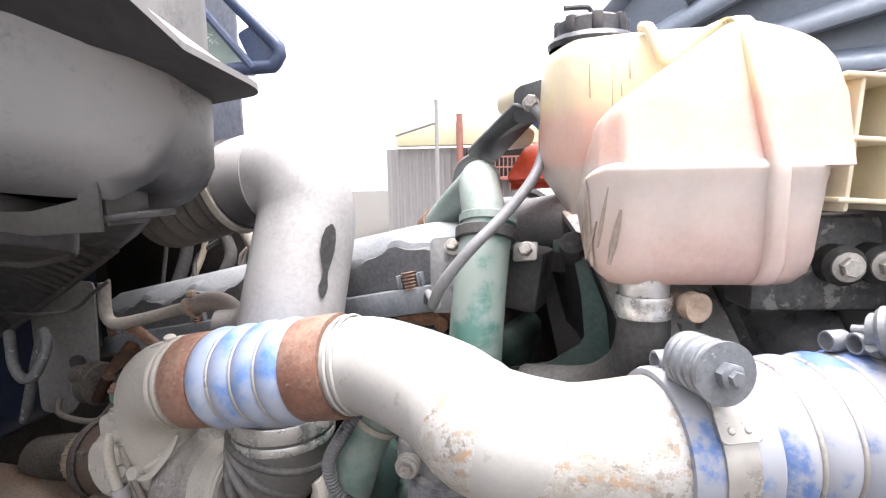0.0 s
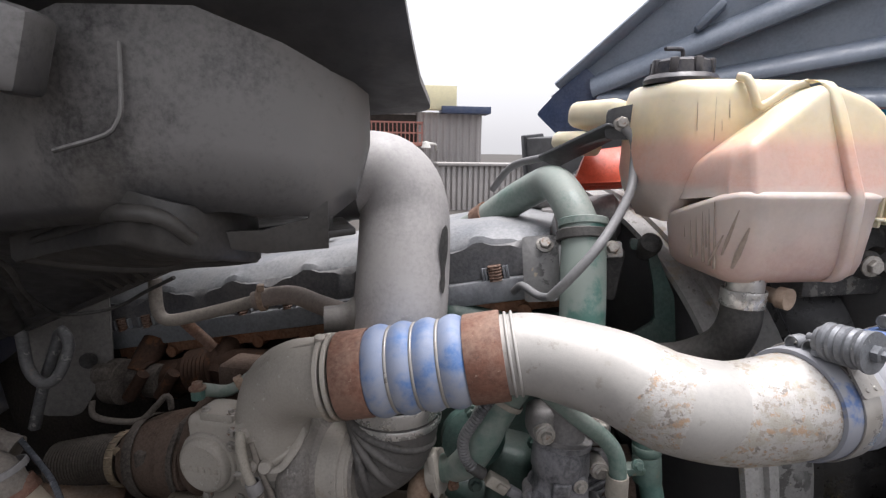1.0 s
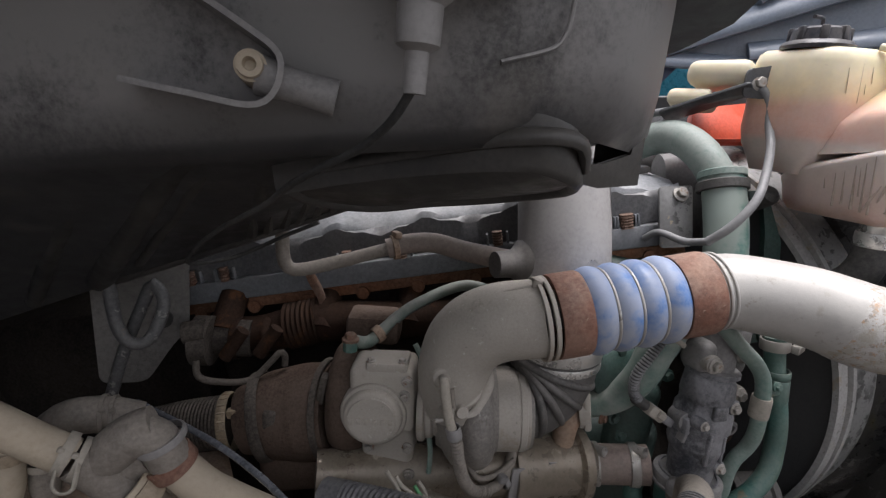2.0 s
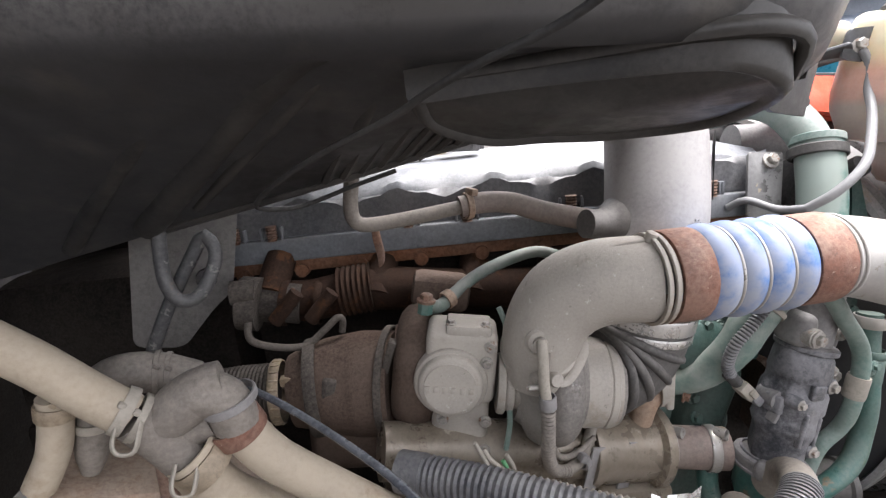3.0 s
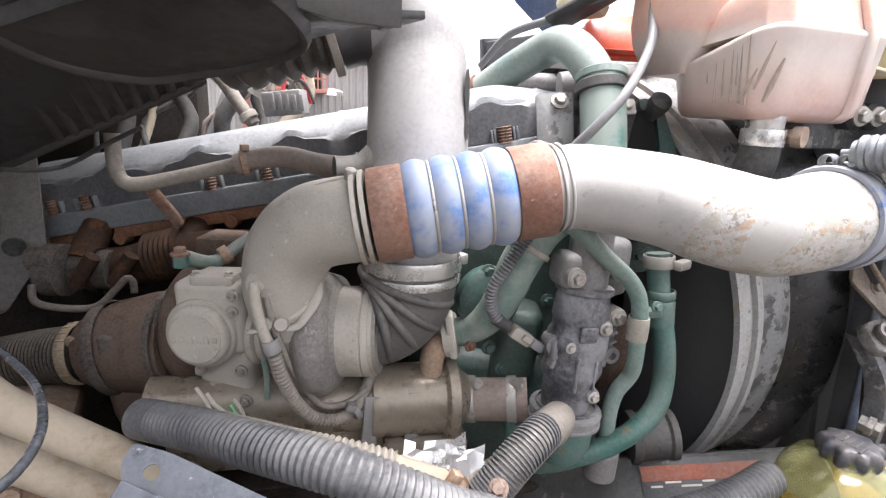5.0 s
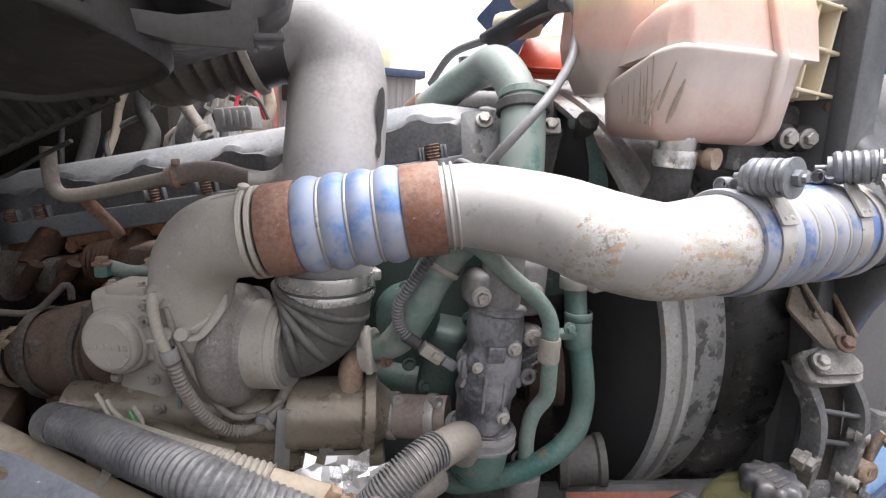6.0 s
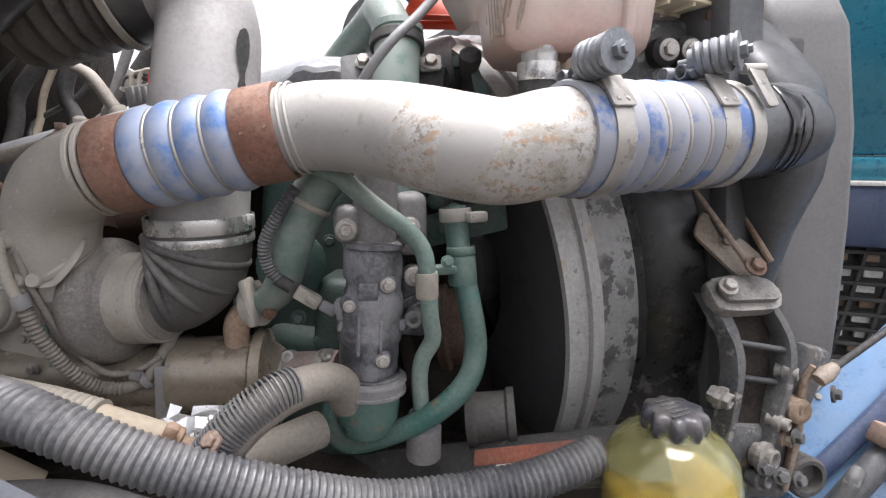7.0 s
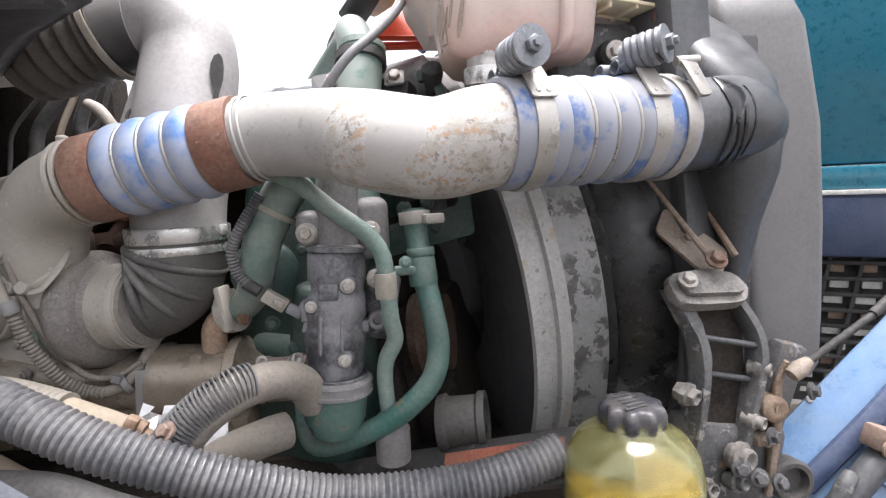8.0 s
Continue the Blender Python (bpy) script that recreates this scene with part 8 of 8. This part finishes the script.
box(bm, (-0.3, 0.56, 0.80), (2.8, 0.09, 0.26), (0, 3, 0), 0.01)
box(bm, (-0.3, 0.50, 0.92), (2.8, 0.12, 0.012), (0, 3, 0), 0.003)
part("rail", bm, M_DARK, t)
t = thing("axle_support", (-0.85, 0.55, 1.0), "rusty brown axle support casting", "bracket")
bm = mesh()
box(bm, (-0.88, 0.60, 1.02), (0.30, 0.18, 0.16), (0, 12, 10), 0.02)
for k in range(7):
    lathe(bm, (-0.98 + 0.035 * k, 0.505, 1.05 - 0.008 * k), (0, -1, 0.2), ((0, 0.012), (0.006, 0.012), (0.006, 0.006), (0, 0)), 10)
part("casting", bm, M_TANHOSE, t)
bm = mesh()
tube(bm, ((-0.865, 0.50, 1.16), (-0.858, 0.50, 1.10)), 0.010, 10)
part("spring", bm, M_RUSTBOLT, t)
tow("front_cross_tube", "dark grey tube under the conduit", "pipe", ((-0.62, 0.30, 1.005), (-0.48, 0.28, 1.045), (-0.35, 0.26, 1.05), (-0.25, 0.25, 1.01), (-0.1, 0.25, 0.95)), 0.024, M_SIDE)

# wiring beyond the valve cover
t = thing("fuse_block", (-0.39, 0.86, 1.53), "grey fuse block with loose wires", "fuse block")
bm = mesh()
box(bm, (-0.395, 0.86, 1.528), (0.075, 0.05, 0.045), (0, -8, -20), 0.004)
for k in range(5):
    box(bm, (-0.42 + k * 0.013, 0.832 - k * 0.004, 1.53), (0.008, 0.006, 0.03), (0, -8, -20), 0.001)
block = part("block", bm, M_SIDE, t)
for k, (m, dx) in enumerate(((M_WIRE_RED, 0.0), (M_CREAM, -0.02), (M_CREAM, -0.035), (M_RUBBER, 0.012), (M_RUBBER, -0.05))):
    bm = mesh()
    tube(bm, ((-0.40 + dx, 0.87, 1.55), (-0.39 + dx, 0.875, 1.585 - 0.004 * k), (-0.365 + dx * 0.6, 0.88, 1.582 - 0.005 * k), (-0.345 + dx * 0.4, 0.885, 1.53)), 0.0042, 8)
    part("wire", bm, m, t)
bm = mesh()
box(bm, (-0.44, 0.90, 1.56), (0.03, 0.006, 0.05), (20, 30, 10), 0.002)
part("tag", bm, M_WHITE, t, "white plastic tag")
t = thing("fuel_hose", (-0.49, 0.88, 1.53), "dusty pinkish hose with a white clamp", "hose")
bm = mesh()
tube(bm, ((-0.55, 0.93, 1.59), (-0.515, 0.905, 1.57), (-0.48, 0.89, 1.52), (-0.455, 0.88, 1.485)), 0.013, 12)
part("hose", bm, M_TAUPE, t)
bm = mesh()
band(bm, (-0.465, 0.884, 1.50), (0.5, -0.2, -0.8), 0.0135, 0.014, 0.003)
part("clamp", bm, M_CREAM, t)
t = thing("wiring_bundle", (-0.55, 0.98, 1.52), "tangled dusty hoses and cables at the rear of the engine", "cables")
rnd = random.Random(9)
for k in range(11):
    x = -0.75 + 0.035 * k
    bm = mesh()
    tube(bm, ((x, 0.95 + rnd.uniform(-0.03, 0.05), 1.40), (x + rnd.uniform(-0.03, 0.05), 0.98, 1.48), (x + rnd.uniform(0, 0.09), 0.99, 1.55), (x + rnd.uniform(0.02, 0.12), 1.0, 1.66)), rnd.uniform(0.005, 0.02), 10, 0.02)
    part("cable", bm, rnd.choice((M_RUBBER, M_BEIGE, M_SIDE, M_OXIDE, M_RUBBER, M_RUBBER)), t)
t = thing("firewall", (-0.75, 1.25, 1.3), "dark cab firewall behind the engine", "firewall")
bm = mesh()
box(bm, (-1.35, 1.0, 1.35), (0.06, 1.6, 1.5), (0, 0, -12), 0.01)
part("side_sheet", bm, M_DARK, t)
# extra sheet added to close a bright gap left of the engine
bm = mesh()
box(bm, (-1.80, 1.35, 1.05), (0.05, 1.9, 2.0), (0, 0, 0), 0.01)
part("rear_sheet", bm, M_DARK, t)
bm = mesh()
box(bm, (-0.95, 1.30, 1.42), (0.80, 0.06, 0.55), (0, 0, -20), 0.01)
part("wall", bm, M_DARK, t)
t = thing("cab", (-1.2, 0.5, 1.7), "dark blue truck cab over the rear of the engine", "cab")
bm = mesh()
box(bm, (-2.35, 1.35, 2.15), (2.2, 2.1, 2.4), (0, 0, -4), 0.08, segs=3)
part("cab_shell", bm, M_CABPAINT, t)
# unseen plate added to keep the sun off the exhaust manifold
bm = mesh()
slab(bm, ((-0.47, 0.58), (-0.52, 0.75), (-0.67, 1.0), (-0.92, 1.35), (-2.0, 1.35), (-2.0, 0.58)), Matrix.Translation((0, 0, 1.80)), 0.012, 0.002)
part("floor_pan", bm, M_BLACK, t, "unseen black plate shading the exhaust manifold")
bm = mesh()
tube(bm, ((-1.25, 1.2, 2.75), (-0.80, 1.2, 2.32), (-0.663, 1.2, 2.162), (-0.535, 1.2, 2.03), (-0.522, 1.2, 2.005), (-0.545, 1.2, 1.975), (-0.60, 1.2, 1.97), (-1.25, 1.2, 1.95)), 0.018, 10, 0.02)
part("window_frame", bm, M_NAVY, t, "slim dark window frame")
bm = mesh()
tube(bm, ((-0.596, 1.19, 1.965), (-0.77, 1.19, 2.171), (-1.1, 1.19, 2.56)), 0.012, 8, 0.02)
part("window_bar", bm, M_NAVY, t)
bm = mesh()
slab(bm, round_outline(((-0.640, 2.060), (-0.59, 2.085), (-0.53, 2.015), (-0.54, 1.98), (-0.60, 1.97)), 0.01), Matrix(((1, 0, 0, 0), (0, 0, -1, 1.205), (0, 1, 0, 0), (0, 0, 0, 1))), 0.01)
part("corner_plate", bm, M_NAVY, t)
bm = mesh()
slab(bm, ((-1.2, 1.93), (-0.60, 1.95), (-0.61, 1.98), (-1.1, 2.54), (-1.2, 2.6)), Matrix(((1, 0, 0, 0), (0, 0, -1, 1.21), (0, 1, 0, 0), (0, 0, 0, 1))), 0.006, 0)
part("side_glass", bm, M_GLASS, t, "greenish dusty side glass")
t = thing("engine_far_side", (0.1, 0.95, 1.4), "dark dusty pumps and brackets on the far side of the engine", "engine parts")
bm = mesh()
box(bm, (0.16, 0.82, 1.53), (0.14, 0.16, 0.10), (0, 6, -20), 0.02)
lathe(bm, (0.14, 0.66, 1.575), (0.8, -0.3, 0.1), ((-0.05, 0), (-0.05, 0.04), (0.04, 0.045), (0.05, 0.03), (0.05, 0)), 22)
tube(bm, ((0.20, 0.70, 1.57), (0.17, 0.74, 1.59), (0.10, 0.80, 1.595), (0.04, 0.88, 1.59)), 0.02, 12)
box(bm, (0.25, 0.95, 1.40), (0.3, 0.3, 0.3), (0, 0, -15), 0.03)
part("housing", bm, M_SIDE, t)
bm = mesh()
for k in range(9):
    tube(bm, ((0.14 + 0.012 * k, 0.80, 1.612), (0.155 + 0.012 * k, 0.78, 1.628), (0.16 + 0.012 * k, 0.75, 1.606)), 0.004, 6)
part("loom", bm, M_RUBBER, t, kind="stuff")

# unseen box added behind the camera; it closes the yard and blocks sky light
t = thing("sky_blocker", (-8.6, -4.6, 0), "unseen dark box added to block sky light", "trailer")
bm = mesh()
box(bm, (-8.6, -4.6, 2.2), (12, 2.4, 3.0), bevel=0.03)
part("box", bm, M_SHELL, t)
bm = mesh()
box(bm, (-8.6, -4.6, 0.36), (10, 0.9, 0.74), bevel=0.03)
part("underframe", bm, M_DARK, t)
